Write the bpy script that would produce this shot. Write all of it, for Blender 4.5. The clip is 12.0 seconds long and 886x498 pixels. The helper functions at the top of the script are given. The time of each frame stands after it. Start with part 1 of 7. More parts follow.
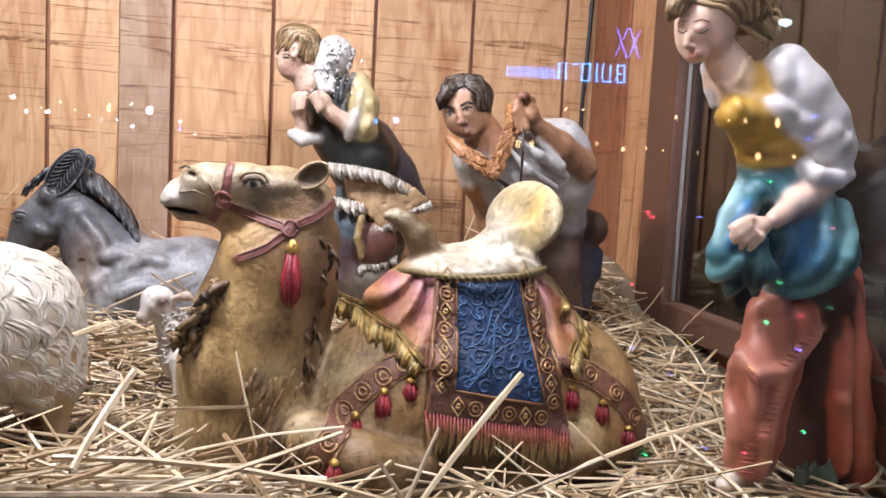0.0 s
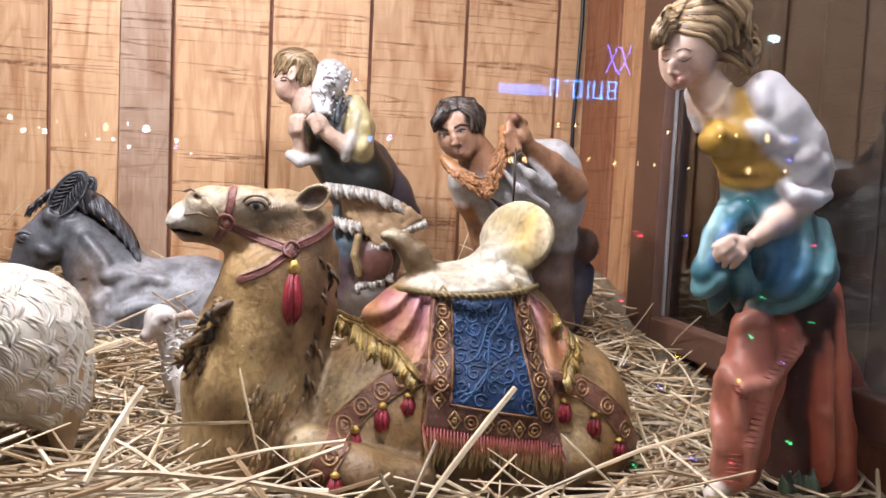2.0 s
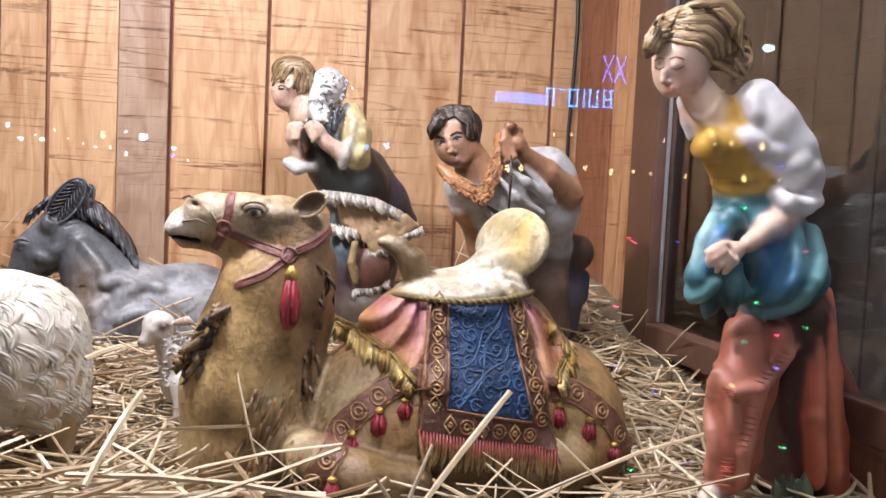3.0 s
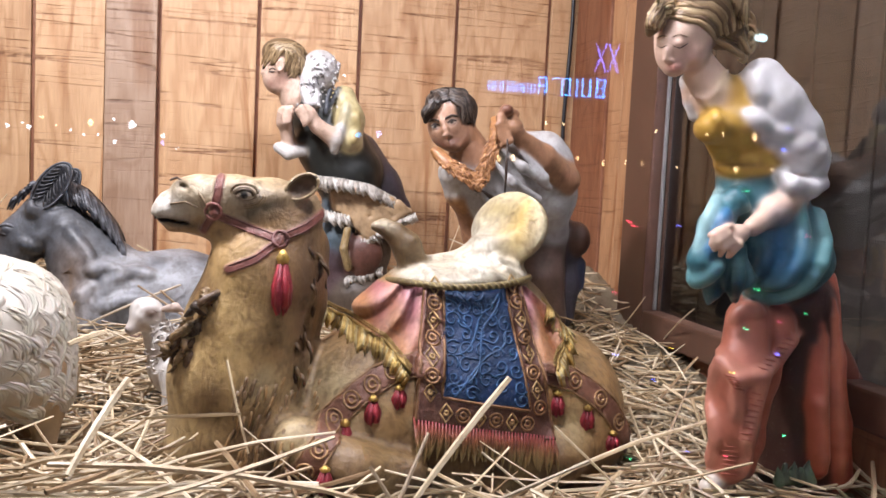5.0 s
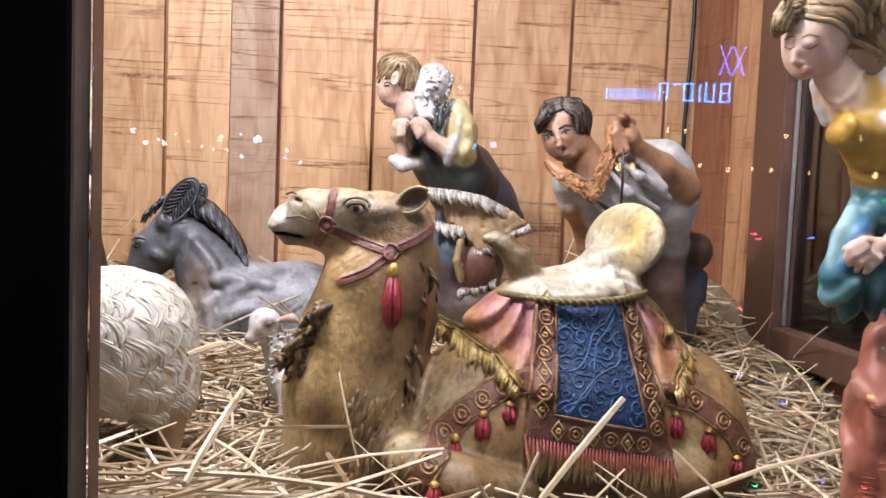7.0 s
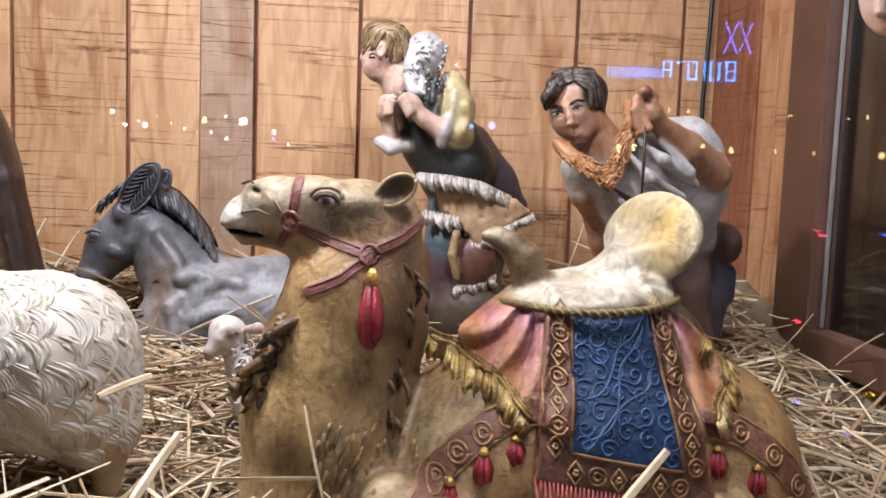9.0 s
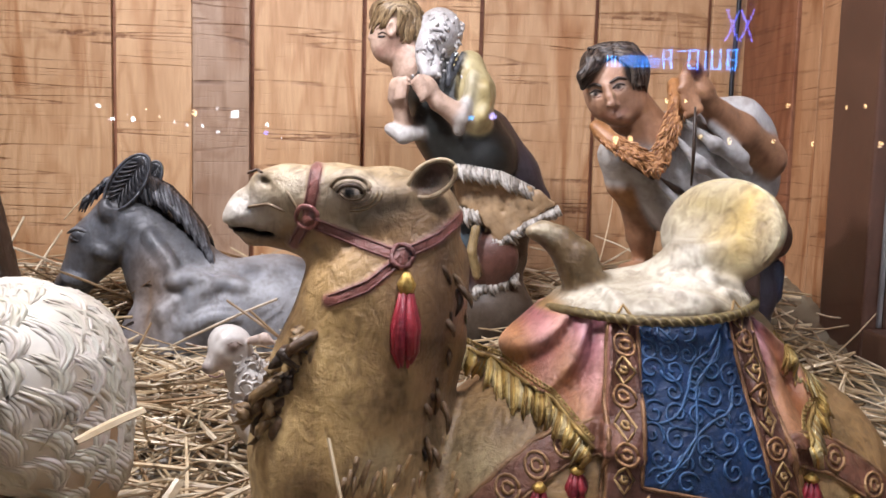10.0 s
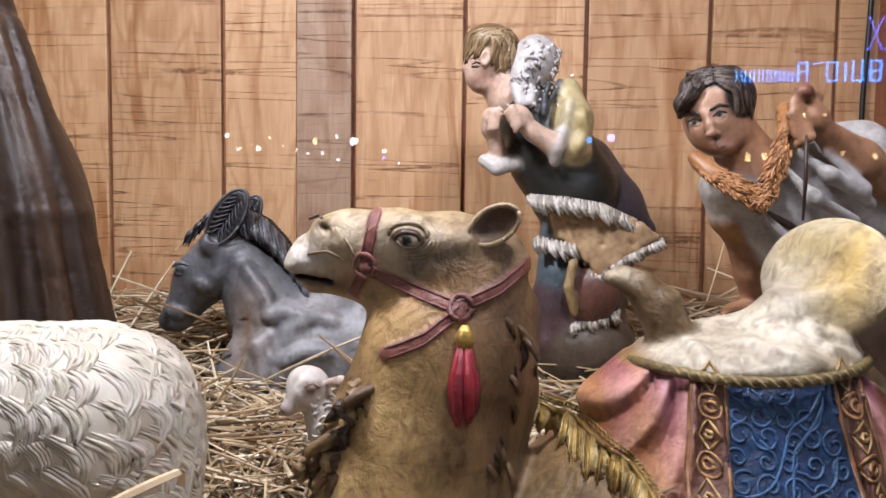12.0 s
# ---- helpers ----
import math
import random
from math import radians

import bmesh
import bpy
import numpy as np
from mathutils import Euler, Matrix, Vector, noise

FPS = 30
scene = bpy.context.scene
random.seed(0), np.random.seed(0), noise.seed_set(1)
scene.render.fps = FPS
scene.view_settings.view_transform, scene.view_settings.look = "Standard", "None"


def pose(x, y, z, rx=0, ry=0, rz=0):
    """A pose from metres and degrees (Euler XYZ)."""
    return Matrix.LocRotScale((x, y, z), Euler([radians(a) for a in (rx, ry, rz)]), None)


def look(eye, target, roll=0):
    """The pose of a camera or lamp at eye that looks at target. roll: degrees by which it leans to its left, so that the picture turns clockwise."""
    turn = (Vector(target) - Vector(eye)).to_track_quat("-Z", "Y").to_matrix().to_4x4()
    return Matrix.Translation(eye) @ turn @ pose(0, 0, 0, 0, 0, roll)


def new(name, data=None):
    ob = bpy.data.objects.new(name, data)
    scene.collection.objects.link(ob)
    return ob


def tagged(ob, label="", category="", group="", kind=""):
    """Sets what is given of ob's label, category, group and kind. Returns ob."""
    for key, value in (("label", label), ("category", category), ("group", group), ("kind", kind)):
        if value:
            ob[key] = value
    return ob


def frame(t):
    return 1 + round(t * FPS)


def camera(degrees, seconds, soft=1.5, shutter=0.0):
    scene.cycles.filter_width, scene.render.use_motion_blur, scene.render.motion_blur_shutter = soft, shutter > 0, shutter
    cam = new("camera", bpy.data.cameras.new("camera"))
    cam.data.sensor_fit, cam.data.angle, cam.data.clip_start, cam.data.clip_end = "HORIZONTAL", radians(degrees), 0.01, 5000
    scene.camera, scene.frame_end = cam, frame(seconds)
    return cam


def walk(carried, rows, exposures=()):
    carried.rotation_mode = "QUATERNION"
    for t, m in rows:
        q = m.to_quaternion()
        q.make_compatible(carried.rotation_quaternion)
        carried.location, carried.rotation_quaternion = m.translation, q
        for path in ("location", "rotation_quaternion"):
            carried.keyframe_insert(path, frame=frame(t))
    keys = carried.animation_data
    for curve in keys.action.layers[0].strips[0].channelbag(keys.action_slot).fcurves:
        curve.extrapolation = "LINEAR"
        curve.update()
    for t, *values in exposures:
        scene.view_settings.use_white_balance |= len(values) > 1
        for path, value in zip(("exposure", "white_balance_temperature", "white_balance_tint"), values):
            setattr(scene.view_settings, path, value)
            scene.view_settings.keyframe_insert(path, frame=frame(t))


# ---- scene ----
cam = camera(56.6, 12.0)
PATH = [
    (0, (0.049, -1.71, 0.377), (0.413, 0.248, 0.194), 3.0),
    (0.5, (0.048, -1.715, 0.376), (0.409, 0.243, 0.179), 2.8),
    (1, (0.043, -1.725, 0.379), (0.406, 0.233, 0.192), 2.8),
    (1.5, (0.042, -1.732, 0.381), (0.408, 0.227, 0.214), 2.7),
    (2, (0.041, -1.74, 0.384), (0.419, 0.219, 0.238), 2.7),
    (2.5, (0.041, -1.745, 0.382), (0.422, 0.214, 0.25), 2.7),
    (3, (0.04, -1.749, 0.382), (0.425, 0.209, 0.257), 2.7),
    (5, (0.04, -1.726, 0.373), (0.447, 0.227, 0.227), 2.8),
    (5.5, (0.047, -1.722, 0.376), (0.409, 0.239, 0.225), 2.7),
    (6, (0.05, -1.713, 0.377), (0.32, 0.263, 0.225), 2.6),
    (6.5, (0.05, -1.709, 0.376), (0.196, 0.28, 0.228), 2.3),
    (7, (0.048, -1.714, 0.376), (0.173, 0.277, 0.241), 2.3),
    (7.5, (0.052, -1.71, 0.376), (0.175, 0.281, 0.243), 2.2),
    (7.7, (0.062, -1.703, 0.374), (0.185, 0.289, 0.242), 2.3),
    (9.3, (0.063, -1.52, 0.382), (0.196, 0.467, 0.198), 2.0),
    (9.5, (0.056, -1.497, 0.38), (0.183, 0.49, 0.195), 2.0),
    (10, (0.032, -1.45, 0.374), (0.187, 0.535, 0.184), 1.5),
    (10.5, (0.039, -1.429, 0.391), (0.208, 0.555, 0.206), 1.3),
    (11, (0.064, -1.41, 0.395), (0.16, 0.579, 0.218), 1.0),
    (11.5, (0.072, -1.408, 0.391), (0.007, 0.584, 0.223), 0.8),
    (12, (0.076, -1.415, 0.392), (-0.077, 0.574, 0.243), 0.8),
]
walk(cam, [(t, look(eye, target, roll)) for t, eye, target, roll in PATH], [(0, 0.0), (7.7, -0.06), (9.5, -0.28), (10.5, -0.34), (12, -0.44)])

# ---- world and lamps ----
world = bpy.data.worlds.new("night")
scene.world = world
world.use_nodes = True
world.node_tree.nodes["Background"].inputs[0].default_value = (0.10, 0.13, 0.22, 1)
world.node_tree.nodes["Background"].inputs[1].default_value = 0.05


def area_lamp(name, place, target, size, watts, colour):
    data = bpy.data.lights.new(name, "AREA")
    data.shape, data.size, data.energy, data.color = "DISK", size, watts, colour
    ob = new(name, data)
    ob.matrix_world = look(place, target)
    return ob


area_lamp("display_lamp", (-0.42, -0.85, 1.15), (-0.10, -0.45, 0.2), 0.14, 20.5, (1.0, 0.965, 1.06))
area_lamp("display_lamp", (0.22, -1.06, 1.12), (0.15, -0.6, 0.2), 0.14, 10.0, (1.0, 0.97, 1.10))


# ---- materials ----
def nodes_of(mat):
    mat.use_nodes = True
    return mat.node_tree.nodes, mat.node_tree.links, mat.node_tree.nodes["Principled BSDF"]


def coords(nt, ln, scale=(1, 1, 1), kind="Object"):
    tc, mp = nt.new("ShaderNodeTexCoord"), nt.new("ShaderNodeMapping")
    mp.inputs["Scale"].default_value = scale
    ln.new(tc.outputs[kind], mp.inputs[0])
    return mp.outputs[0]


def noise_tex(nt, ln, vec, scale, detail=4, rough=0.55, distort=0.0):
    n = nt.new("ShaderNodeTexNoise")
    for key, v in (("Scale", scale), ("Detail", detail), ("Roughness", rough), ("Distortion", distort)):
        n.inputs[key].default_value = v
    ln.new(vec, n.inputs["Vector"])
    return n.outputs[0]


def ramp(nt, ln, fac, stops):
    r = nt.new("ShaderNodeValToRGB")
    while len(r.color_ramp.elements) < len(stops):
        r.color_ramp.elements.new(0.5)
    for e, (p, c) in zip(r.color_ramp.elements, stops):
        e.position, e.color = p, (*c, 1) if len(c) == 3 else c
    ln.new(fac, r.inputs[0])
    return r.outputs[0]


def mix(nt, ln, kind, fac, a, b):
    m = nt.new("ShaderNodeMix")
    m.data_type, m.blend_type = "RGBA", kind
    for sock, v in ((m.inputs[0], fac), (m.inputs[6], a), (m.inputs[7], b)):
        if isinstance(v, (int, float)):
            sock.default_value = v
        elif isinstance(v, tuple):
            sock.default_value = (*v, 1)
        else:
            ln.new(v, sock)
    return m.outputs[2]


def bump(nt, ln, bsdf, height, strength, distance):
    b = nt.new("ShaderNodeBump")
    b.inputs["Strength"].default_value, b.inputs["Distance"].default_value = strength, distance
    ln.new(height, b.inputs["Height"])
    ln.new(b.outputs[0], bsdf.inputs["Normal"])


def grey(v):
    return (v, v, v)


def math_node(nt, ln, op, a, b):
    m = nt.new("ShaderNodeMath")
    m.operation = op
    for sock, v in zip(m.inputs, (a, b)):
        if isinstance(v, (int, float)):
            sock.default_value = v
        else:
            ln.new(v, sock)
    return m.outputs[0]


def sawn_wood(name, light, dark, saw=0.42, gloss=0.55, along="z"):
    """Rough-sawn siding: broad upright figure, fine grain, level saw marks, a few knots and drips."""
    mat = bpy.data.materials.new(name)
    nt, ln, bs = nodes_of(mat)
    info = nt.new("ShaderNodeObjectInfo")
    off = nt.new("ShaderNodeVectorMath")
    off.operation = "MULTIPLY_ADD"
    comb = nt.new("ShaderNodeCombineXYZ")
    for i in range(3):
        ln.new(info.outputs["Random"], comb.inputs[i])
    off.inputs[1].default_value = (13.0, 7.0, 19.0)
    tc = nt.new("ShaderNodeTexCoord")
    ln.new(comb.outputs[0], off.inputs[0])
    ln.new(tc.outputs["Object"], off.inputs[2])

    def stretched(sx, sy, sz):
        mp = nt.new("ShaderNodeMapping")
        mp.inputs["Scale"].default_value = (sx, sy, sz) if along == "z" else (sz, sy, sx)
        ln.new(off.outputs[0], mp.inputs[0])
        return mp.outputs[0]

    warp = noise_tex(nt, ln, stretched(5, 5, 1.3), 1.6, 3, 0.5, 0.6)
    rings = math_node(nt, ln, "SINE", math_node(nt, ln, "MULTIPLY", warp, 60.0), 0.0)
    rings = math_node(nt, ln, "MULTIPLY_ADD", rings, 0.5)
    rings.node.inputs[2].default_value = 0.5
    fine = noise_tex(nt, ln, stretched(60, 60, 4), 5.0, 5, 0.65)
    broad = noise_tex(nt, ln, stretched(6, 6, 2.0), 1.3, 3)
    col = mix(nt, ln, "MIX", ramp(nt, ln, rings, [(0.5, grey(0)), (1.0, grey(0.55))]), light, dark)
    col = mix(nt, ln, "MULTIPLY", 0.55, col, ramp(nt, ln, fine, [(0.3, (0.62, 0.52, 0.42)), (0.65, (1, 1, 1))]))
    col = mix(nt, ln, "MULTIPLY", 0.6, col, ramp(nt, ln, broad, [(0.3, (0.72, 0.66, 0.60)), (0.6, (1, 1, 1))]))
    marks = noise_tex(nt, ln, stretched(6.5, 6.5, 85), 2.2, 3, 0.6)
    where = noise_tex(nt, ln, stretched(7, 7, 9), 1.4, 2)
    line = math_node(nt, ln, "MULTIPLY", ramp(nt, ln, marks, [(0.62, grey(0)), (0.68, grey(0.8))]), ramp(nt, ln, where, [(0.36, grey(0.1)), (0.62, grey(1))]))
    col = mix(nt, ln, "MULTIPLY", math_node(nt, ln, "MULTIPLY", line, saw), col, (0.40, 0.27, 0.18))
    cuts = noise_tex(nt, ln, stretched(1.5, 1.5, 44), 1.0, 1, 0.4)
    cut = math_node(nt, ln, "ABSOLUTE", math_node(nt, ln, "SUBTRACT", cuts, 0.5), 0.0)
    broken = noise_tex(nt, ln, stretched(34, 34, 60), 1.6, 4, 0.7)
    cut = math_node(nt, ln, "MULTIPLY", ramp(nt, ln, cut, [(0.004, grey(1.0)), (0.018, grey(0))]), ramp(nt, ln, broken, [(0.40, grey(0.2)), (0.55, grey(1))]))
    cut = math_node(nt, ln, "MULTIPLY", cut, ramp(nt, ln, where, [(0.34, grey(0.35)), (0.58, grey(1))]))
    col = mix(nt, ln, "MULTIPLY", math_node(nt, ln, "MULTIPLY", cut, min(1.0, saw * 2.0)), col, (0.33, 0.21, 0.13))
    runs = noise_tex(nt, ln, stretched(7, 7, 0.9), 1.5, 2, 0.5, 0.9)
    run = math_node(nt, ln, "ABSOLUTE", math_node(nt, ln, "SUBTRACT", runs, 0.52), 0.0)
    run = math_node(nt, ln, "MULTIPLY", ramp(nt, ln, run, [(0.012, grey(1)), (0.05, grey(0))]), ramp(nt, ln, noise_tex(nt, ln, stretched(4, 4, 2.4), 1.7, 2), [(0.42, grey(0)), (0.60, grey(0.75))]))
    col = mix(nt, ln, "MULTIPLY", run, col, (0.66, 0.47, 0.31))
    knots = nt.new("ShaderNodeTexVoronoi")
    knots.inputs["Scale"].default_value = 5.0
    ln.new(stretched(1.1, 1.1, 0.8), knots.inputs["Vector"])
    col = mix(nt, ln, "MULTIPLY", ramp(nt, ln, knots.outputs["Distance"], [(0.012, grey(0.9)), (0.03, grey(0))]), col, (0.22, 0.12, 0.07))
    line = math_node(nt, ln, "MAXIMUM", line, cut)
    tone = ramp(nt, ln, info.outputs["Random"], [(0.0, (0.86, 0.84, 0.82)), (1.0, (1.04, 1.02, 1.0))])
    col = mix(nt, ln, "MULTIPLY", 1.0, col, tone)
    ln.new(col, bs.inputs["Base Color"])
    bs.inputs["Roughness"].default_value = gloss
    height = math_node(nt, ln, "SUBTRACT", math_node(nt, ln, "MULTIPLY", fine, 0.25), math_node(nt, ln, "MULTIPLY", line, 0.8))
    bump(nt, ln, bs, height, 0.7, 0.0016)
    return mat


def plain(name, colour, rough=0.5, metal=0.0, grain=40.0, vary=0.25, relief=0.0004):
    mat = bpy.data.materials.new(name)
    nt, ln, bs = nodes_of(mat)
    v = coords(nt, ln)
    n = noise_tex(nt, ln, v, grain, 5)
    b = noise_tex(nt, ln, v, grain * 0.14, 3)
    col = mix(nt, ln, "MULTIPLY", vary * 2, colour, ramp(nt, ln, n, [(0.3, grey(0.6)), (0.7, grey(1))]))
    col = mix(nt, ln, "MULTIPLY", vary * 2, col, ramp(nt, ln, b, [(0.35, grey(0.65)), (0.65, grey(1))]))
    ln.new(col, bs.inputs["Base Color"])
    ln.new(math_node(nt, ln, "MULTIPLY_ADD", n, 0.25), bs.inputs["Roughness"])
    bs.inputs["Roughness"].links[0].from_node.inputs[2].default_value = rough - 0.12
    bs.inputs["Metallic"].default_value = metal
    bump(nt, ln, bs, n, 0.6, relief)
    return mat


def painted_resin(name="painted_resin", rough=0.42, relief=0.0042, grain=70.0, wash=0.40, stain=0.42):
    """Hand-painted cast resin: the brush colours lie on the mesh, with a worn, mottled wash over them."""
    mat = bpy.data.materials.new(name)
    nt, ln, bs = nodes_of(mat)
    at = nt.new("ShaderNodeAttribute")
    at.attribute_name = "paint"
    gilt = nt.new("ShaderNodeAttribute")
    gilt.attribute_name = "gilt"
    v = coords(nt, ln)
    n = noise_tex(nt, ln, v, grain, 6, 0.66, 0.4)
    b = noise_tex(nt, ln, v, 22.0, 4, 0.6, 0.5)
    c = noise_tex(nt, ln, v, 260.0, 3, 0.6)
    drawn = nt.new("ShaderNodeMapping")
    drawn.inputs["Scale"].default_value = (105, 105, 60)
    ln.new(v, drawn.inputs[0])
    hair = noise_tex(nt, ln, drawn.outputs[0], 1.0, 4, 0.6, 1.2)
    col = mix(nt, ln, "MULTIPLY", stain, at.outputs["Color"], ramp(nt, ln, b, [(0.36, (0.42, 0.36, 0.30)), (0.60, (1, 1, 1))]))
    col = mix(nt, ln, "MULTIPLY", stain + 0.05, col, ramp(nt, ln, n, [(0.35, (0.40, 0.34, 0.28)), (0.54, (1, 1, 1))]))
    col = mix(nt, ln, "MULTIPLY", wash, col, ramp(nt, ln, hair, [(0.38, (0.30, 0.24, 0.18)), (0.52, (1, 1, 1))]))
    col = mix(nt, ln, "SCREEN", ramp(nt, ln, c, [(0.62, grey(0)), (0.78, grey(0.12))]), col, (0.8, 0.74, 0.64))
    ln.new(col, bs.inputs["Base Color"])
    ln.new(gilt.outputs["Fac"], bs.inputs["Metallic"])
    ln.new(math_node(nt, ln, "MULTIPLY_ADD", n, 0.3), bs.inputs["Roughness"])
    bs.inputs["Roughness"].links[0].from_node.inputs[2].default_value = rough - 0.15
    bump(nt, ln, bs, math_node(nt, ln, "ADD", n, math_node(nt, ln, "MULTIPLY", hair, 0.8 * wash)), 0.7, relief)
    return mat


def smooth_resin(name):
    return painted_resin(name, 0.46, 0.0006, 40.0, 0.08, 0.24)


def glass(name):
    mat = bpy.data.materials.new(name)
    nt, ln, bs = nodes_of(mat)
    bs.inputs["Base Color"].default_value = (0.97, 0.985, 0.98, 1)
    bs.inputs["Roughness"].default_value = 0.0
    bs.inputs["IOR"].default_value = 1.46
    bs.inputs["Transmission Weight"].default_value = 1.0
    return mat


def glow(name, colour, strength):
    mat = bpy.data.materials.new(name)
    nt, ln, bs = nodes_of(mat)
    bs.inputs["Base Color"].default_value = (*colour, 1)
    bs.inputs["Emission Color"].default_value = (*colour, 1)
    bs.inputs["Emission Strength"].default_value = strength
    return mat


def straw_material(name, tone=1.0):
    mat = bpy.data.materials.new(name)
    nt, ln, bs = nodes_of(mat)
    geo = nt.new("ShaderNodeNewGeometry")
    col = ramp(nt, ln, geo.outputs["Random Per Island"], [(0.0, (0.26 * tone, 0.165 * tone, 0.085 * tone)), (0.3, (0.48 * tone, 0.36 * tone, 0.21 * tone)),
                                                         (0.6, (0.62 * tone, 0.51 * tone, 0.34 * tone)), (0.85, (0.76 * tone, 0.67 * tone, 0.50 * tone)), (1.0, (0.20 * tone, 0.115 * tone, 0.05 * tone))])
    v = coords(nt, ln)
    n = noise_tex(nt, ln, v, 45.0, 4)
    f = noise_tex(nt, ln, v, 420.0, 2)
    col = mix(nt, ln, "MULTIPLY", 0.6, col, ramp(nt, ln, n, [(0.35, (0.6, 0.5, 0.4)), (0.6, (1, 1, 1))]))
    ln.new(col, bs.inputs["Base Color"])
    bs.inputs["Roughness"].default_value = 0.42
    bump(nt, ln, bs, f, 0.4, 0.0005)
    return mat


WALL_WOOD = sawn_wood("rough_sawn_siding", (0.71, 0.46, 0.255), (0.53, 0.295, 0.135), 0.46)
GREY_WOOD = sawn_wood("weathered_siding", (0.47, 0.33, 0.23), (0.35, 0.22, 0.14))
SIDE_WOOD = sawn_wood("red_brown_post", (0.36, 0.16, 0.085), (0.25, 0.10, 0.05), 0.25)
TRIM_WOOD = sawn_wood("side_trim_board", (0.58, 0.34, 0.18), (0.44, 0.23, 0.11), 0.25)
DARK_WOOD = sawn_wood("dark_stained_boards", (0.030, 0.026, 0.024), (0.022, 0.018, 0.016), 0.3)
FRAME_WOOD = plain("brown_frame_paint", (0.115, 0.055, 0.035), 0.42, 0, 60, 0.3, 0.0006)
POST_PAINT = plain("near_black_post_paint", (0.045, 0.036, 0.032), 0.4, 0, 60, 0.3, 0.0006)
CEIL = plain("ceiling_board", (0.42, 0.30, 0.19), 0.7)
DULL_BEAD = plain("grey_glazing_bead", (0.20, 0.19, 0.18), 0.5)
SEALANT = plain("white_sealant", (0.6, 0.57, 0.52), 0.5)
RUBBER = plain("black_rubber", (0.015, 0.015, 0.017), 0.45)
FLOORBOARD = plain("floor_board", (0.16, 0.10, 0.06), 0.8)
ASPHALT = plain("asphalt", (0.05, 0.05, 0.052), 0.85, 0, 90, 0.3, 0.003)
FACADE = plain("dark_facade_render", (0.10, 0.09, 0.085), 0.85, 0, 8)
GLASS = glass("window_glass")
RESIN = painted_resin()
FIGURE_RESIN = painted_resin("figure_resin", 0.4, 0.0014, 90.0, 0.2, 0.35)
HIDE_RESIN = painted_resin("mottled_grey_resin", 0.40, 0.0024, 80.0, 0.30, 0.42)
SOFT_RESIN = smooth_resin("glazed_resin")
STRAW = straw_material("straw")
# same straw darkened, standing in for shade in gaps between the stalks
STRAW_BED = straw_material("shaded_straw", 0.28)


# ---- mesh helpers ----
def link(name, bm, mat, parent=None, label=""):
    me = bpy.data.meshes.new(name)
    bm.to_mesh(me)
    bm.free()
    me.materials.append(mat)
    ob = new(name, me)
    if parent is not None:
        ob.parent = parent
    if label:
        ob["label"] = label
    return ob


def box_bm(lo, hi, bevel=0.0):
    bm = bmesh.new()
    bmesh.ops.create_cube(bm, size=1)
    for v in bm.verts:
        v.co = Vector([(a + b) / 2 + c * (b - a) for a, b, c in zip(lo, hi, v.co)])
    if bevel:
        bmesh.ops.bevel(bm, geom=list(bm.edges), offset=bevel, segments=2, affect="EDGES", profile=0.6)
    return bm


def box(name, lo, hi, mat, parent=None, bevel=0.0, label=""):
    return link(name, box_bm(lo, hi, bevel), mat, parent, label)


def empty(name, place=(0, 0, 0)):
    ob = new(name)
    ob.location = place
    bpy.context.view_layer.update()
    return ob

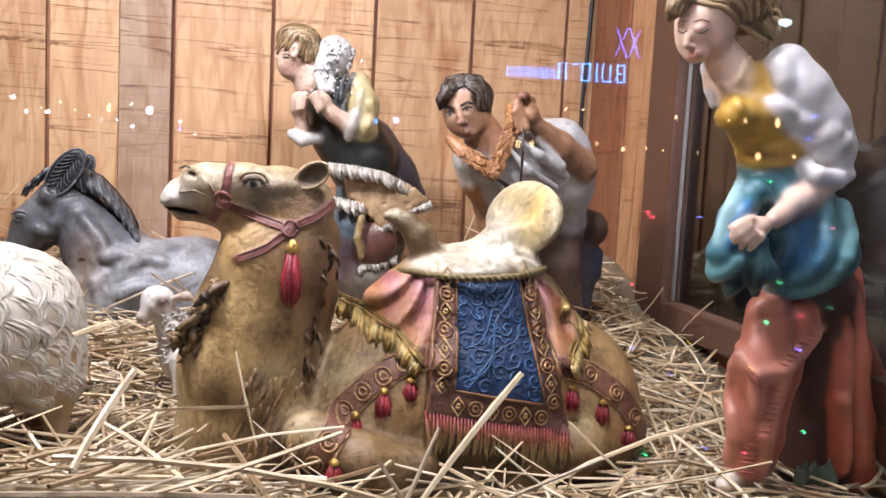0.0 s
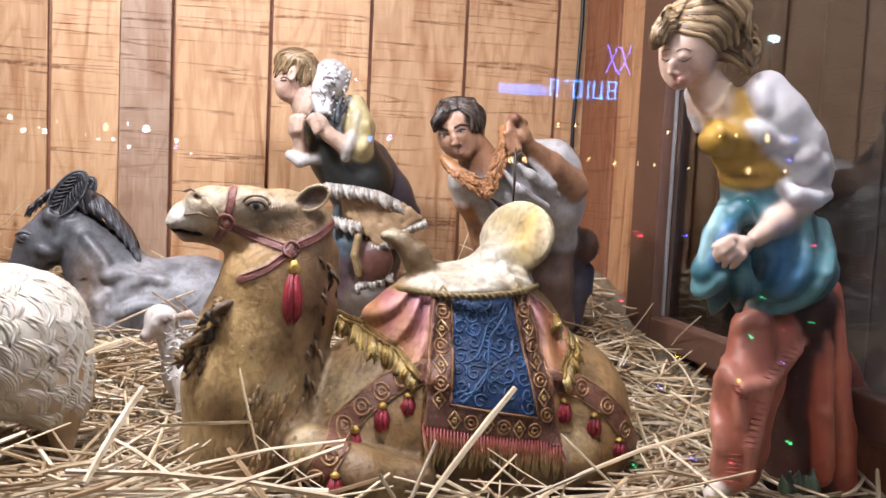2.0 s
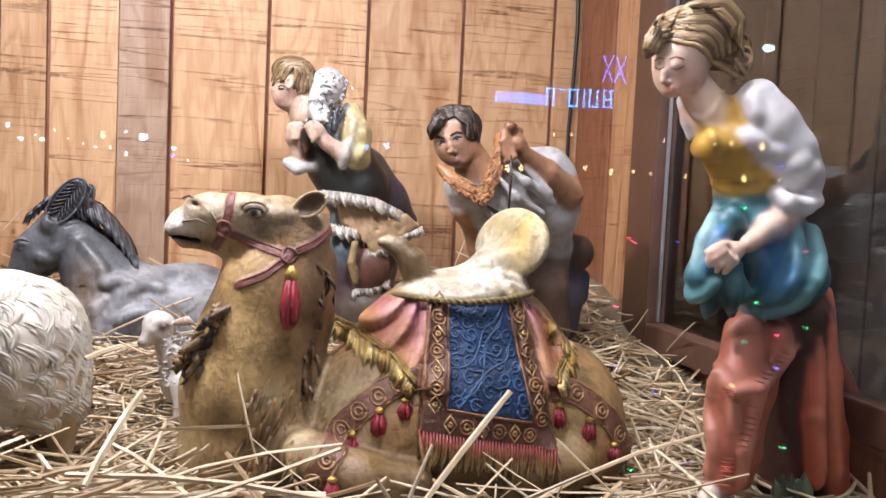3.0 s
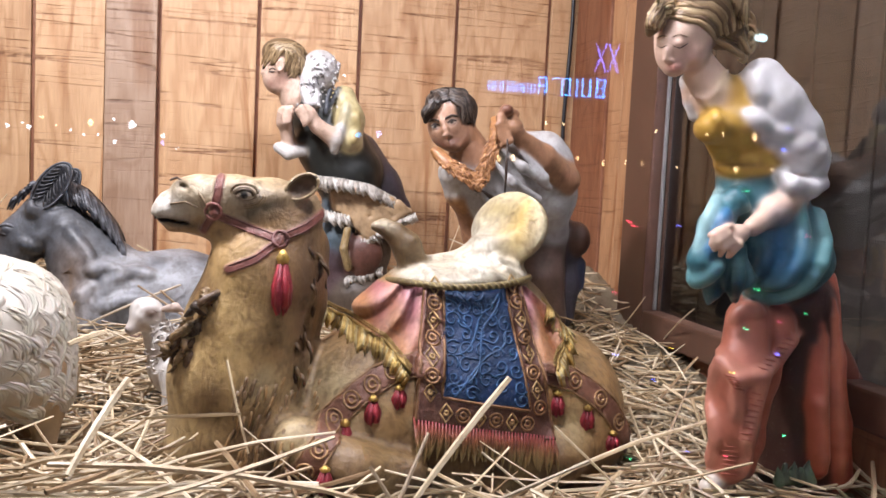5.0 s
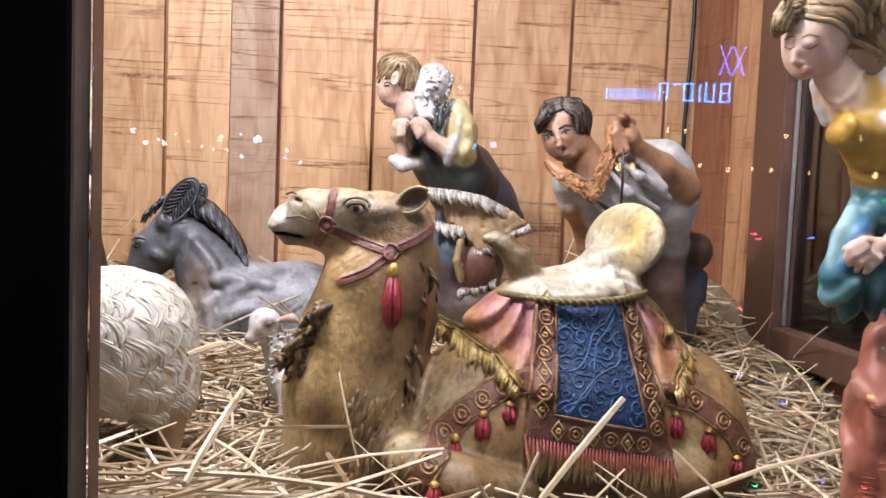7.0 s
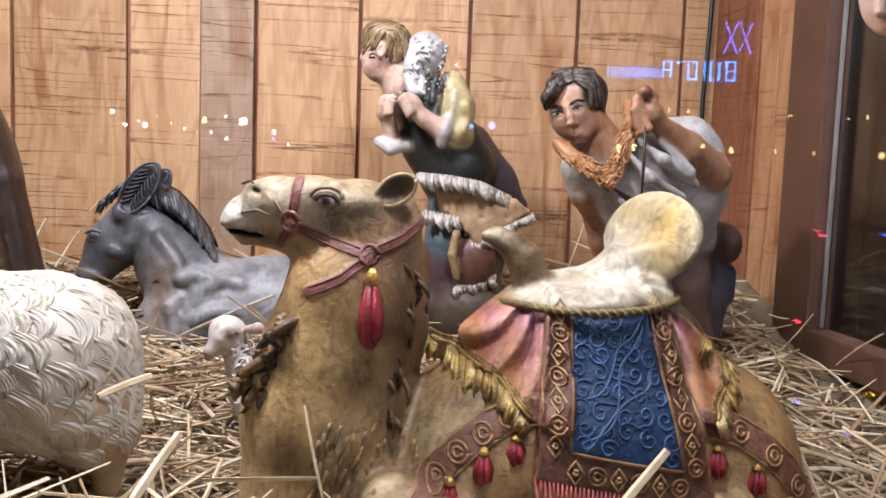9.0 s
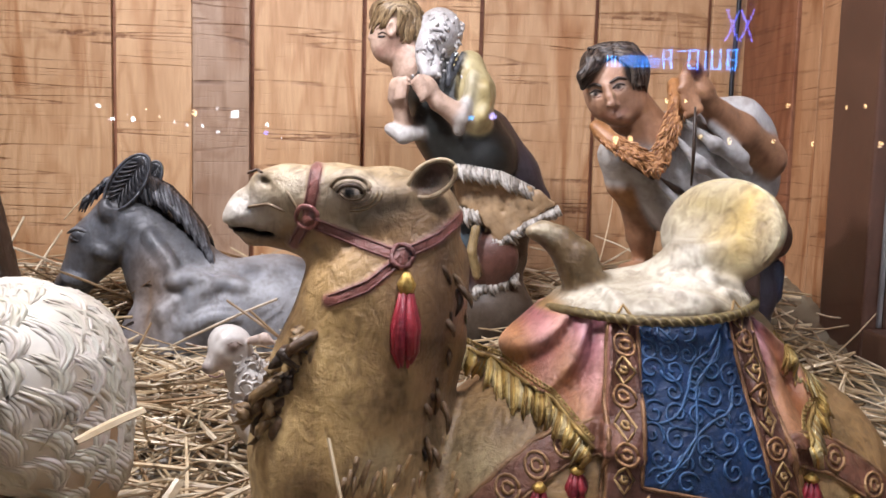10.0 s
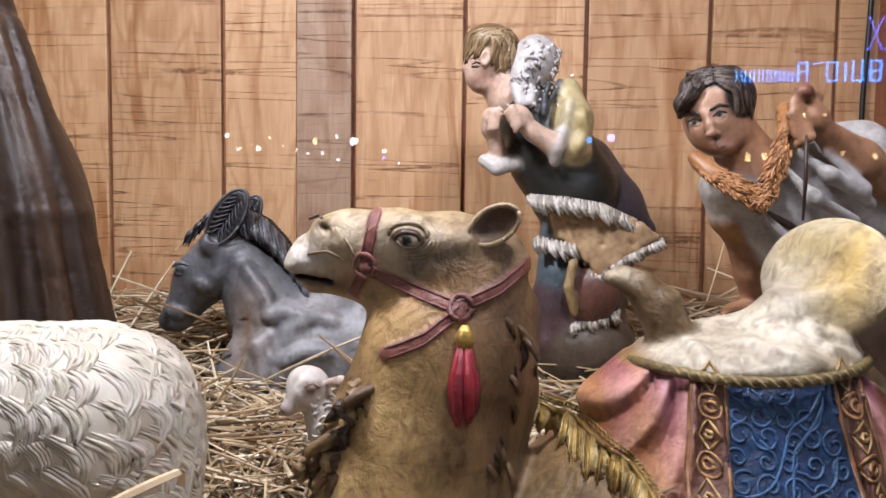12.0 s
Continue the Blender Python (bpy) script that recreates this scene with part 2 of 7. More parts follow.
# ---- clay: solid forms blended in a grid of distances, then skinned ----
class Clay:
    """A figure of blended round forms. It keeps the forms' paint and is skinned into one mesh."""

    def __init__(self, lo, hi, step):
        self.step = step
        self.ax = [np.arange(a, b, step, dtype=np.float32) for a, b in zip(lo, hi)]
        self.d = np.full([len(a) for a in self.ax], 1.0, np.float32)
        self.paints, self.brush, self.extra, self.locks = [], [], [], []

    def window(self, lo, hi):
        cut = []
        for a, l, h in zip(self.ax, lo, hi):
            i, j = np.searchsorted(a, [l, h])
            cut.append(slice(max(i - 1, 0), min(j + 1, len(a))))
        grid = np.meshgrid(*[a[c] for a, c in zip(self.ax, cut)], indexing="ij", sparse=True)
        return tuple(cut), grid

    def blend(self, lo, hi, fn, colour, k, gilt=0.0):
        pad = k + 3 * self.step
        lo, hi = np.array(lo) - pad, np.array(hi) + pad
        cut, (x, y, z) = self.window(lo, hi)
        if min(c.stop - c.start for c in cut) <= 0:
            return
        new_d, old = fn(x, y, z), self.d[cut]
        h = np.clip(k - np.abs(new_d - old), 0, None) / max(k, 1e-6)
        self.d[cut] = np.minimum(new_d, old) - h * h * k * 0.25
        self.paints.append((lo, hi, fn, colour, gilt))

    def cone(self, a, b, ra, rb, colour, k=0.01, gilt=0.0, flat=1.0):
        """A rounded cone from a to b; flat under 1 thins it towards the viewer."""
        a, b = np.array(a, float), np.array(b, float)
        ab = b - a
        ll = max(float(ab @ ab), 1e-9)

        def fn(x, y, z):
            t = np.clip(((x - a[0]) * ab[0] + (y - a[1]) * ab[1] + (z - a[2]) * ab[2]) / ll, 0, 1)
            q = np.sqrt((x - a[0] - t * ab[0]) ** 2 + ((y - a[1] - t * ab[1]) / flat) ** 2 + (z - a[2] - t * ab[2]) ** 2)
            return q - (ra + t * (rb - ra))

        r = max(ra, rb)
        self.blend(np.minimum(a, b) - r, np.maximum(a, b) + r, fn, colour, k, gilt)

    def chain(self, pts, radii, colour, k=0.01, gilt=0.0, flat=1.0):
        for (p, q), (r, s) in zip(zip(pts, pts[1:]), zip(radii, radii[1:])):
            self.cone(p, q, r, s, colour, k, gilt, flat)

    def ball_fn(self, c, r, turn=(0, 0, 0)):
        c, r = np.array(c, float), np.array(r, float)
        m = np.array(Euler([radians(a) for a in turn]).to_matrix()).T

        def fn(x, y, z):
            u, v, w = x - c[0], y - c[1], z - c[2]
            q = [(m[i, 0] * u + m[i, 1] * v + m[i, 2] * w) for i in range(3)]
            k0 = np.sqrt(sum((q[i] / r[i]) ** 2 for i in range(3)))
            k1 = np.sqrt(sum((q[i] / r[i] ** 2) ** 2 for i in range(3))) + 1e-9
            return k0 * (k0 - 1) / k1

        return fn

    def ball(self, c, r, colour, k=0.01, turn=(0, 0, 0), gilt=0.0):
        m = max(r)
        self.blend(np.array(c) - m, np.array(c) + m, self.ball_fn(c, r, turn), colour, k, gilt)

    def carve(self, c, r, turn=(0, 0, 0), k=0.003):
        m, fn = max(r) + 0.01, self.ball_fn(c, r, turn)
        cut, (x, y, z) = self.window(np.array(c) - m, np.array(c) + m)
        a, b = self.d[cut], -fn(x, y, z)
        h = np.clip(k - np.abs(a - b), 0, None) / k
        self.d[cut] = np.maximum(a, b) + h * h * k * 0.25

    def cloth(self, region, lo, hi, thick, colour, near=None, gilt=0.0, folds=None):
        """A layer of some thickness on the form, inside a region of the side view (x, z)."""
        near = self.ax[1][-1] if near is None else near
        cut, (x, y, z) = self.window((lo[0], self.ax[1][0], lo[1]), (hi[0], near, hi[1]))
        base = self.d[cut].copy()
        flat = region(x[:, 0, :], z[0])[:, None, :]
        extra = folds(x, y, z) if folds else 0.0
        layer = np.maximum(base - thick - extra, flat)
        self.d[cut] = np.minimum(base, layer)
        self.brush.append((region, near, colour, gilt, 0.0012))

    def paint(self, fn, colour, soft=0.004, gilt=0.0):
        self.brush.append((fn, None, colour, gilt, soft))

    def dab(self, c, r, colour, soft=0.004, turn=(0, 0, 0), gilt=0.0):
        self.paint(self.ball_fn(c, r, turn), colour, soft, gilt)

    def sample(self, pts):
        p = np.asarray(pts, float)
        idx = [np.clip(np.round((p[:, i] - self.ax[i][0]) / self.step).astype(int), 0, len(self.ax[i]) - 1) for i in range(3)]
        inside = np.all([(p[:, i] > self.ax[i][0]) & (p[:, i] < self.ax[i][-1]) for i in range(3)], 0)
        return np.where(inside, self.d[idx[0], idx[1], idx[2]], 1.0)

    def front(self, x, z):
        """The place on the figure's near side at x, z."""
        fx, fz = (x - self.ax[0][0]) / self.step, (z - self.ax[2][0]) / self.step
        i, k = int(np.clip(fx, 0, len(self.ax[0]) - 2)), int(np.clip(fz, 0, len(self.ax[2]) - 2))
        u, w = fx - i, fz - k
        col = (self.d[i, :, k] * (1 - u) + self.d[i + 1, :, k] * u) * (1 - w) + (self.d[i, :, k + 1] * (1 - u) + self.d[i + 1, :, k + 1] * u) * w
        inside = np.nonzero(col < 0)[0]
        if not len(inside) or inside[0] == 0:
            return (x, float(self.ax[1][int(np.argmin(col))]), z)
        j = inside[0]
        t = col[j - 1] / (col[j - 1] - col[j])
        return (x, float(self.ax[1][j - 1] + t * self.step), z)

    def rope(self, pts, radius, colour, gilt=0.0, sides=6, ends=0.6):
        """A round cord through the points, kept as geometry of its own in the same mesh."""
        p = np.array(pts, float)
        n = len(p)
        tan = np.gradient(p, axis=0)
        tan /= np.linalg.norm(tan, axis=1, keepdims=True) + 1e-9
        up = np.array([0.31, 0.2, 0.93])
        s = np.cross(tan, up)
        s /= np.linalg.norm(s, axis=1, keepdims=True) + 1e-9
        t = np.cross(s, tan)
        rad = np.broadcast_to(np.array(radius, float), (n,)).copy()
        if ends:
            rad[[0, -1]] *= ends
        a = np.linspace(0, 2 * np.pi, sides, endpoint=False)
        ring = p[:, None] + rad[:, None, None] * (np.cos(a)[None, :, None] * s[:, None] + np.sin(a)[None, :, None] * t[:, None])
        faces = [[i * sides + j, i * sides + (j + 1) % sides, (i + 1) * sides + (j + 1) % sides, (i + 1) * sides + j] for i in range(n - 1) for j in range(sides)]
        faces += [list(range(sides))[::-1], [(n - 1) * sides + j for j in range(sides)]]
        cols = np.array(colour, float)
        cols = np.repeat(cols[:, None], sides, 1).reshape(-1, 3) if cols.ndim == 2 else np.broadcast_to(cols, (n * sides, 3))
        self.extra.append((ring.reshape(-1, 3), faces, cols, gilt))

    def tuft(self, pts, radii, colour, gilt=0.0, sides=5, steps=3):
        """A tapered lock, curved smoothly through its points."""
        p, r = np.array(pts, float), np.array(radii, float)
        t = np.linspace(0, len(p) - 1, (len(p) - 1) * steps + 1)
        q = np.stack([np.interp(t, range(len(p)), p[:, i]) for i in range(3)], 1)
        if len(q) > 4:
            q[1:-1] = 0.25 * q[:-2] + 0.5 * q[1:-1] + 0.25 * q[2:]
        self.rope(q, np.interp(t, range(len(r)), r), colour, gilt, sides)

    def ring(self, centre, r, thick, colour, gilt=0.0, sides=14, squash=1.0):
        a = np.linspace(0, 2 * np.pi, sides + 1)
        self.rope([self.front(centre[0] + r * math.cos(t), centre[1] + r * squash * math.sin(t)) for t in a], thick, colour, gilt, 5, 0)

    def cord(self, side_pts, radius, colour, gilt=0.0, steps=4, lift=0.0):
        """A cord laid on the near side through points of the side view."""
        p = np.array(side_pts, float)
        t = np.linspace(0, len(p) - 1, (len(p) - 1) * steps + 1)
        xs, zs = np.interp(t, range(len(p)), p[:, 0]), np.interp(t, range(len(p)), p[:, 1])
        self.rope([tuple(np.array(self.front(x, z)) - (0, lift, 0)) for x, z in zip(xs, zs)], radius, colour, gilt, 5)

    def meet(self, p, out=0.0):
        """The place where a line from the window through p first meets the form, or p itself."""
        p = np.array(p, float)
        way = p - WINDOW_SIDE
        way /= np.linalg.norm(way)
        t = np.linspace(-0.06, 0.07, 131)
        d = self.sample(p[None] + way[None] * t[:, None])
        hit = np.nonzero(d < 0)[0]
        if not len(hit) or hit[0] == 0:
            return p
        j = hit[0]
        f = d[j - 1] / (d[j - 1] - d[j]) if d[j - 1] < 0.02 else 1.0
        return p + way * (t[j - 1] + f * (t[j] - t[j - 1]) - out)

    def ridge(self, pts, r, colour, k=0.008, sink=0.0015, n=12):
        """A soft fold laid on the near side along points."""
        q = [self.meet(p, -sink) for p in along(pts, n)[0]]
        self.chain(q, [r * 0.45] + [r] * (n - 2) + [r * 0.45], colour, k)

    def trace(self, pts, r, colour, n=10, lift=0.0):
        """A thin line of paint or relief laid on the near side along points."""
        self.rope([self.meet(p, lift) for p in along(pts, n)[0]], r, colour, 0.0, 5)

    def surface(self):
        """Points, faces, paint and gilt of the form and of the cords on it."""
        d = self.d
        inside = d < 0
        n = np.array(d.shape)
        corners = [np.array((i, j, k)) for i in (0, 1) for j in (0, 1) for k in (0, 1)]
        total = np.zeros(n - 1, np.int8)
        for c in corners:
            total += inside[c[0]:n[0] - 1 + c[0], c[1]:n[1] - 1 + c[1], c[2]:n[2] - 1 + c[2]]
        cells = np.argwhere((total > 0) & (total < 8))
        number = np.full(n - 1, -1, np.int64)
        number[tuple(cells.T)] = np.arange(len(cells))
        acc, cnt = np.zeros((len(cells), 3)), np.zeros(len(cells))
        for c in corners:
            for axis in range(3):
                if c[axis]:
                    continue
                e = c.copy()
                e[axis] = 1
                va, vb = d[tuple((cells + c).T)], d[tuple((cells + e).T)]
                hit = (va < 0) != (vb < 0)
                t = np.where(hit, va / np.where(hit, va - vb, 1), 0)
                acc += np.where(hit[:, None], c + t[:, None] * (e - c), 0)
                cnt += hit
        verts = (cells + acc / cnt[:, None]) * self.step + np.array([a[0] for a in self.ax])
        quads = []
        for axis in range(3):
            u, v = (axis + 1) % 3, (axis + 2) % 3
            a = [slice(1, -1)] * 3
            a[axis] = slice(0, -1)
            b = list(a)
            b[axis] = slice(1, None)
            change = np.argwhere(inside[tuple(a)] != inside[tuple(b)])
            if not len(change):
                continue
            change[:, u] += 1
            change[:, v] += 1
            first = inside[tuple(change.T)]
            eu, ev = np.eye(3, dtype=int)[u], np.eye(3, dtype=int)[v]
            ids = [number[tuple((change - o).T)] for o in (eu + ev, ev, 0 * eu, eu)]
            q = np.stack(ids, 1)
            quads.append(np.where(first[:, None], q, q[:, ::-1]))
        quads = np.concatenate(quads)
        quads = quads[(quads >= 0).all(1)]
        cols, wts, met = np.zeros((len(verts), 3)), np.full(len(verts), 1e-12), np.zeros(len(verts))
        for lo, hi, fn, colour, gilt in self.paints:
            near = np.nonzero(((verts > lo) & (verts < hi)).all(1))[0]
            if len(near):
                p = verts[near]
                w = np.exp(-np.clip(fn(p[:, 0], p[:, 1], p[:, 2]), 0, 0.05) / 0.0016) + 1e-9
                cols[near] += w[:, None] * np.array(colour)
                met[near] += w * gilt
                wts[near] += w
        cols, met = cols / wts[:, None], met / wts
        for fn, near, colour, gilt, soft in self.brush:
            p = verts
            dist = fn(p[:, 0], p[:, 2]) if near is not None else fn(p[:, 0], p[:, 1], p[:, 2])
            w = np.clip(0.5 - dist / (2 * soft), 0, 1)
            if near is not None:
                w = w * (p[:, 1] < near)
            tint = np.array(colour(p)) if callable(colour) else np.array(colour)
            cols = cols * (1 - w[:, None]) + tint * w[:, None]
            met = met * (1 - w) + gilt * w
        faces, start = quads.tolist(), len(verts)
        vs, cs, ms = [verts], [cols], [met]
        for ev, ef, ec, eg in self.extra:
            faces += [[i + start for i in f] for f in ef]
            start += len(ev)
            vs.append(ev), cs.append(ec), ms.append(np.full(len(ev), eg))
        return np.concatenate(vs), faces, np.concatenate(cs), np.concatenate(ms)

    def skin(self, name, mat, finer=()):
        """One mesh of this form and of finer ones that join it."""
        got, faces, start = [], [], 0
        for form in (self, *finer):
            v, f, c, m = form.surface()
            faces += [[i + start for i in q] for q in f]
            start += len(v)
            got.append((v, c, m))
            FIGURES.append(form)
        v, c, m = (np.concatenate([g[i] for g in got]) for i in range(3))
        me = bpy.data.meshes.new(name)
        me.from_pydata(v.tolist(), [], faces)
        me.attributes.new("paint", "FLOAT_COLOR", "POINT").data.foreach_set("color", np.c_[c, np.ones(len(c))].astype(np.float32).ravel())
        me.attributes.new("gilt", "FLOAT", "POINT").data.foreach_set("value", m.astype(np.float32))
        me.polygons.foreach_set("use_smooth", np.ones(len(me.polygons), bool))
        me.materials.append(mat)
        me.validate()
        ob = new(name, me)
        return ob


FIGURES = []
WINDOW_SIDE = np.array((0.05, -1.70, 0.38))


def polygon(pts):
    """Signed distance to a polygon of the side view."""
    p = np.array(pts, float)

    def fn(x, z):
        x, z = np.broadcast_arrays(x, z)
        best, sign = np.full(x.shape, 1e9), np.ones(x.shape)
        for a, b in zip(p, np.roll(p, -1, 0)):
            e = b - a
            t = np.clip(((x - a[0]) * e[0] + (z - a[1]) * e[1]) / (e @ e), 0, 1)
            best = np.minimum(best, (x - a[0] - t * e[0]) ** 2 + (z - a[1] - t * e[1]) ** 2)
            cross = ((a[1] > z) != (b[1] > z)) & (x < e[0] * (z - a[1]) / (e[1] + 1e-12) + a[0])
            sign = np.where(cross, -sign, sign)
        return sign * np.sqrt(best)

    return fn


def stripe(pts, half):
    """Signed distance to a band along a line of the side view."""
    p = np.array(pts, float)

    def fn(x, z):
        x, z = np.broadcast_arrays(x, z)
        best = np.full(x.shape, 1e9)
        for a, b in zip(p, p[1:]):
            e = b - a
            t = np.clip(((x - a[0]) * e[0] + (z - a[1]) * e[1]) / (e @ e + 1e-12), 0, 1)
            best = np.minimum(best, (x - a[0] - t * e[0]) ** 2 + (z - a[1] - t * e[1]) ** 2)
        return np.sqrt(best) - half

    return fn


def side(*pts):
    """The x and z of points, for the side view."""
    return [(p[0], p[2]) for p in pts]


def span(pts, pad=0.01):
    a = np.array(pts)
    return a.min(0) - pad, a.max(0) + pad


def along(pts, n):
    """n places, evenly spaced along a line, with its direction."""
    p = np.array(pts, float)
    s = np.r_[0, np.cumsum(np.linalg.norm(np.diff(p, axis=0), axis=1))]
    at = np.linspace(0, s[-1], n)
    q = np.stack([np.interp(at, s, p[:, i]) for i in range(p.shape[1])], 1)
    return q, np.gradient(q, axis=0) if n > 1 else np.zeros_like(q)

# ---- the booth ----
def straw_height(x, y):
    t = np.clip((np.asarray(y) + 0.75) / 0.7, 0, 1)
    back = 0.135 * t * t * (3 - 2 * t)
    front = 0.055 * np.exp(-((np.asarray(y) + 1.13) / 0.13) ** 2) * (0.2 + np.clip((0.16 - np.asarray(x)) / 0.25, 0, 0.9))
    side_rise = 0.06 * np.clip((np.asarray(x) - 0.42) / 0.24, 0, 1) ** 2 * np.clip((np.asarray(y) + 1.0) / 0.3, 0, 1)
    return 0.045 + back + front + side_rise + 0.008 * np.sin(9 * np.asarray(x) + 3) + 0.006 * np.sin(17 * np.asarray(y) + 8 * np.asarray(x))


tagged(box("floor", (-1.6, -1.145, -0.06), (0.74, 0.06, 0.0), FLOORBOARD), "bare boarded floor under the straw", "floor", kind="structure")
wall_back = tagged(box("wall_back", (-1.6, 0.012, -0.06), (0.74, 0.05, 1.3), SIDE_WOOD), "back wall of rough-sawn grooved plywood siding", "wall", kind="structure")
EDGES = [-1.44, -1.237, -1.034, -0.831, -0.625, -0.420, -0.290, -0.190, 0.0, 0.203, 0.406, 0.609, 0.735]
for n, (a, b) in enumerate(zip(EDGES, EDGES[1:])):
    weathered = abs(a + 0.290) < 0.001
    gap = 0.0036
    left = a + (0.0006 if weathered else gap)
    right = b - (0.0006 if abs(b + 0.290) < 0.001 else gap)
    box("plank", (left, -0.004 if weathered else 0.0, -0.05), (right, 0.0115, 1.295), GREY_WOOD if weathered else WALL_WOOD, wall_back, 0.0025)

wall_right = tagged(box("wall_right", (0.682, -0.335, -0.06), (0.74, -0.002, 1.3), SIDE_WOOD), "side wall of reddish boards beside the window", "wall", kind="structure")
box("plank", (0.668, -0.196, -0.05), (0.6815, -0.012, 1.295), SIDE_WOOD, wall_right, 0.002)
box("plank", (0.672, -0.262, -0.05), (0.6815, -0.200, 1.295), TRIM_WOOD, wall_right, 0.002)
box("plank", (0.672, -0.338, -0.05), (0.6815, -0.266, 1.295), TRIM_WOOD, wall_right, 0.002)
tagged(box("wall_right_low", (0.682, -1.146, -0.06), (0.74, -0.337, 0.14), SIDE_WOOD), "low side wall below the window", "wall", kind="structure")
tagged(box("wall_left", (-1.66, -1.124, -0.06), (-1.602, 0.06, 1.3), WALL_WOOD), "plain wooden side wall", "wall", kind="structure")
tagged(box("ceiling", (-1.66, -1.18, 1.302), (0.76, 0.06, 1.34), CEIL), "plain boarded ceiling", "ceiling", kind="structure")

# side window: brown frame, glass, night and a boarded wall outside
window_side = tagged(empty("window_1", (0.66, -0.8, 0.14)), "side window with a dark brown wooden frame", "window", kind="structure")


def world_child(ob, parent):
    ob.parent = parent
    ob.matrix_parent_inverse = Matrix.Translation(parent.location).inverted()
    return ob


world_child(box("window_frame", (0.652, -0.448, 0.145), (0.690, -0.345, 1.29), FRAME_WOOD, None, 0.004), window_side)
world_child(box("window_sill", (0.652, -1.146, 0.141), (0.690, -0.4495, 0.186), FRAME_WOOD, None, 0.004), window_side)
world_child(box("glazing_bead", (0.670, -0.4545, 0.187), (0.676, -0.4492, 1.285), DULL_BEAD, None, 0.002, "thin grey bead"), window_side)
pane = world_child(box("pane", (0.678, -1.146, 0.187), (0.682, -0.449, 1.29), GLASS), window_side)
pane.visible_shadow = False
outside = tagged(box("wall_outside", (1.16, -2.2, -0.9), (1.20, 0.6, 1.6), DARK_WOOD), "dark boarded wall outside the side window", "wall", kind="structure")
for i in range(13):
    box("plank", (1.148, -2.18 + i * 0.203, -0.9), (1.158, -1.984 + i * 0.203, 1.59), DARK_WOOD, outside, 0.002)

# front window: dark post, sealant, large pane
window_front = tagged(empty("window_2", (0.3, -1.15, 0.0)), "large front display window with a near-black post", "window", kind="structure")
world_child(box("window_post", (-0.42, -1.176, -0.06), (-0.1565, -1.124, 1.3), POST_PAINT, None, 0.004), window_front)
world_child(box("stop_bead", (-0.1563, -1.146, -0.05), (-0.1540, -1.125, 1.298), FRAME_WOOD, None, 0.0015, "thin brown stop bead"), window_front)
for i in range(16):
    random.seed(40 + i)
    z = 0.02 + i * 0.08
    world_child(box("sealant_smear", (-0.1562, -1.1472, z), (-0.1542, -1.1462, z + random.uniform(0.01, 0.05)), SEALANT, None, 0.0006, "chipped white paint"), window_front)
world_child(box("sill", (-0.1563, -1.176, -0.06), (0.74, -1.146, 0.02), POST_PAINT, None, 0.004), window_front)
front_pane = world_child(box("pane", (-0.1538, -1.1525, 0.021), (0.74, -1.1475, 1.298), GLASS), window_front)
front_pane.visible_shadow = False
world_child(box("header", (-1.66, -1.176, 1.27), (0.74, -1.1245, 1.301), POST_PAINT), window_front)
tagged(box("wall_front", (-1.66, -1.176, -0.06), (-0.422, -1.124, 1.269), POST_PAINT), "dark front wall beside the display window", "wall", kind="structure")

# the black cable in the corner
tube = bpy.data.curves.new("cable", "CURVE")
tube.dimensions, tube.bevel_depth = "3D", 0.0042
sp = tube.splines.new("POLY")
sp.points.add(11)
for i, p in enumerate(sp.points):
    z = 0.12 + i * 1.17 / 11
    p.co = (0.655 + 0.004 * math.sin(i * 1.3), -0.006, z, 1)
tube.materials.append(RUBBER)
tagged(new("cable", tube), "black cable running up the corner of the wall", "cable")

# ---- the street behind ----
tagged(box("ground", (-60, -60, -1.0), (60, 60, -0.95), ASPHALT), "dark asphalt street at night", "ground", kind="structure")
tagged(box("backdrop", (-14, -9.6, -0.95), (16, -9.2, 7), FACADE), "dark building front across the street", "building", kind="structure")

BLUE, CYAN = glow("neon_blue", (0.12, 0.16, 1.0), 16.0), glow("neon_cyan", (0.05, 0.34, 1.0), 26.0)
WARM, WHITE = glow("warm_bulb", (1.0, 0.62, 0.28), 30.0), glow("white_bulb", (0.85, 0.92, 1.0), 50.0)


def mirror_y(y):
    return -2.300 - y


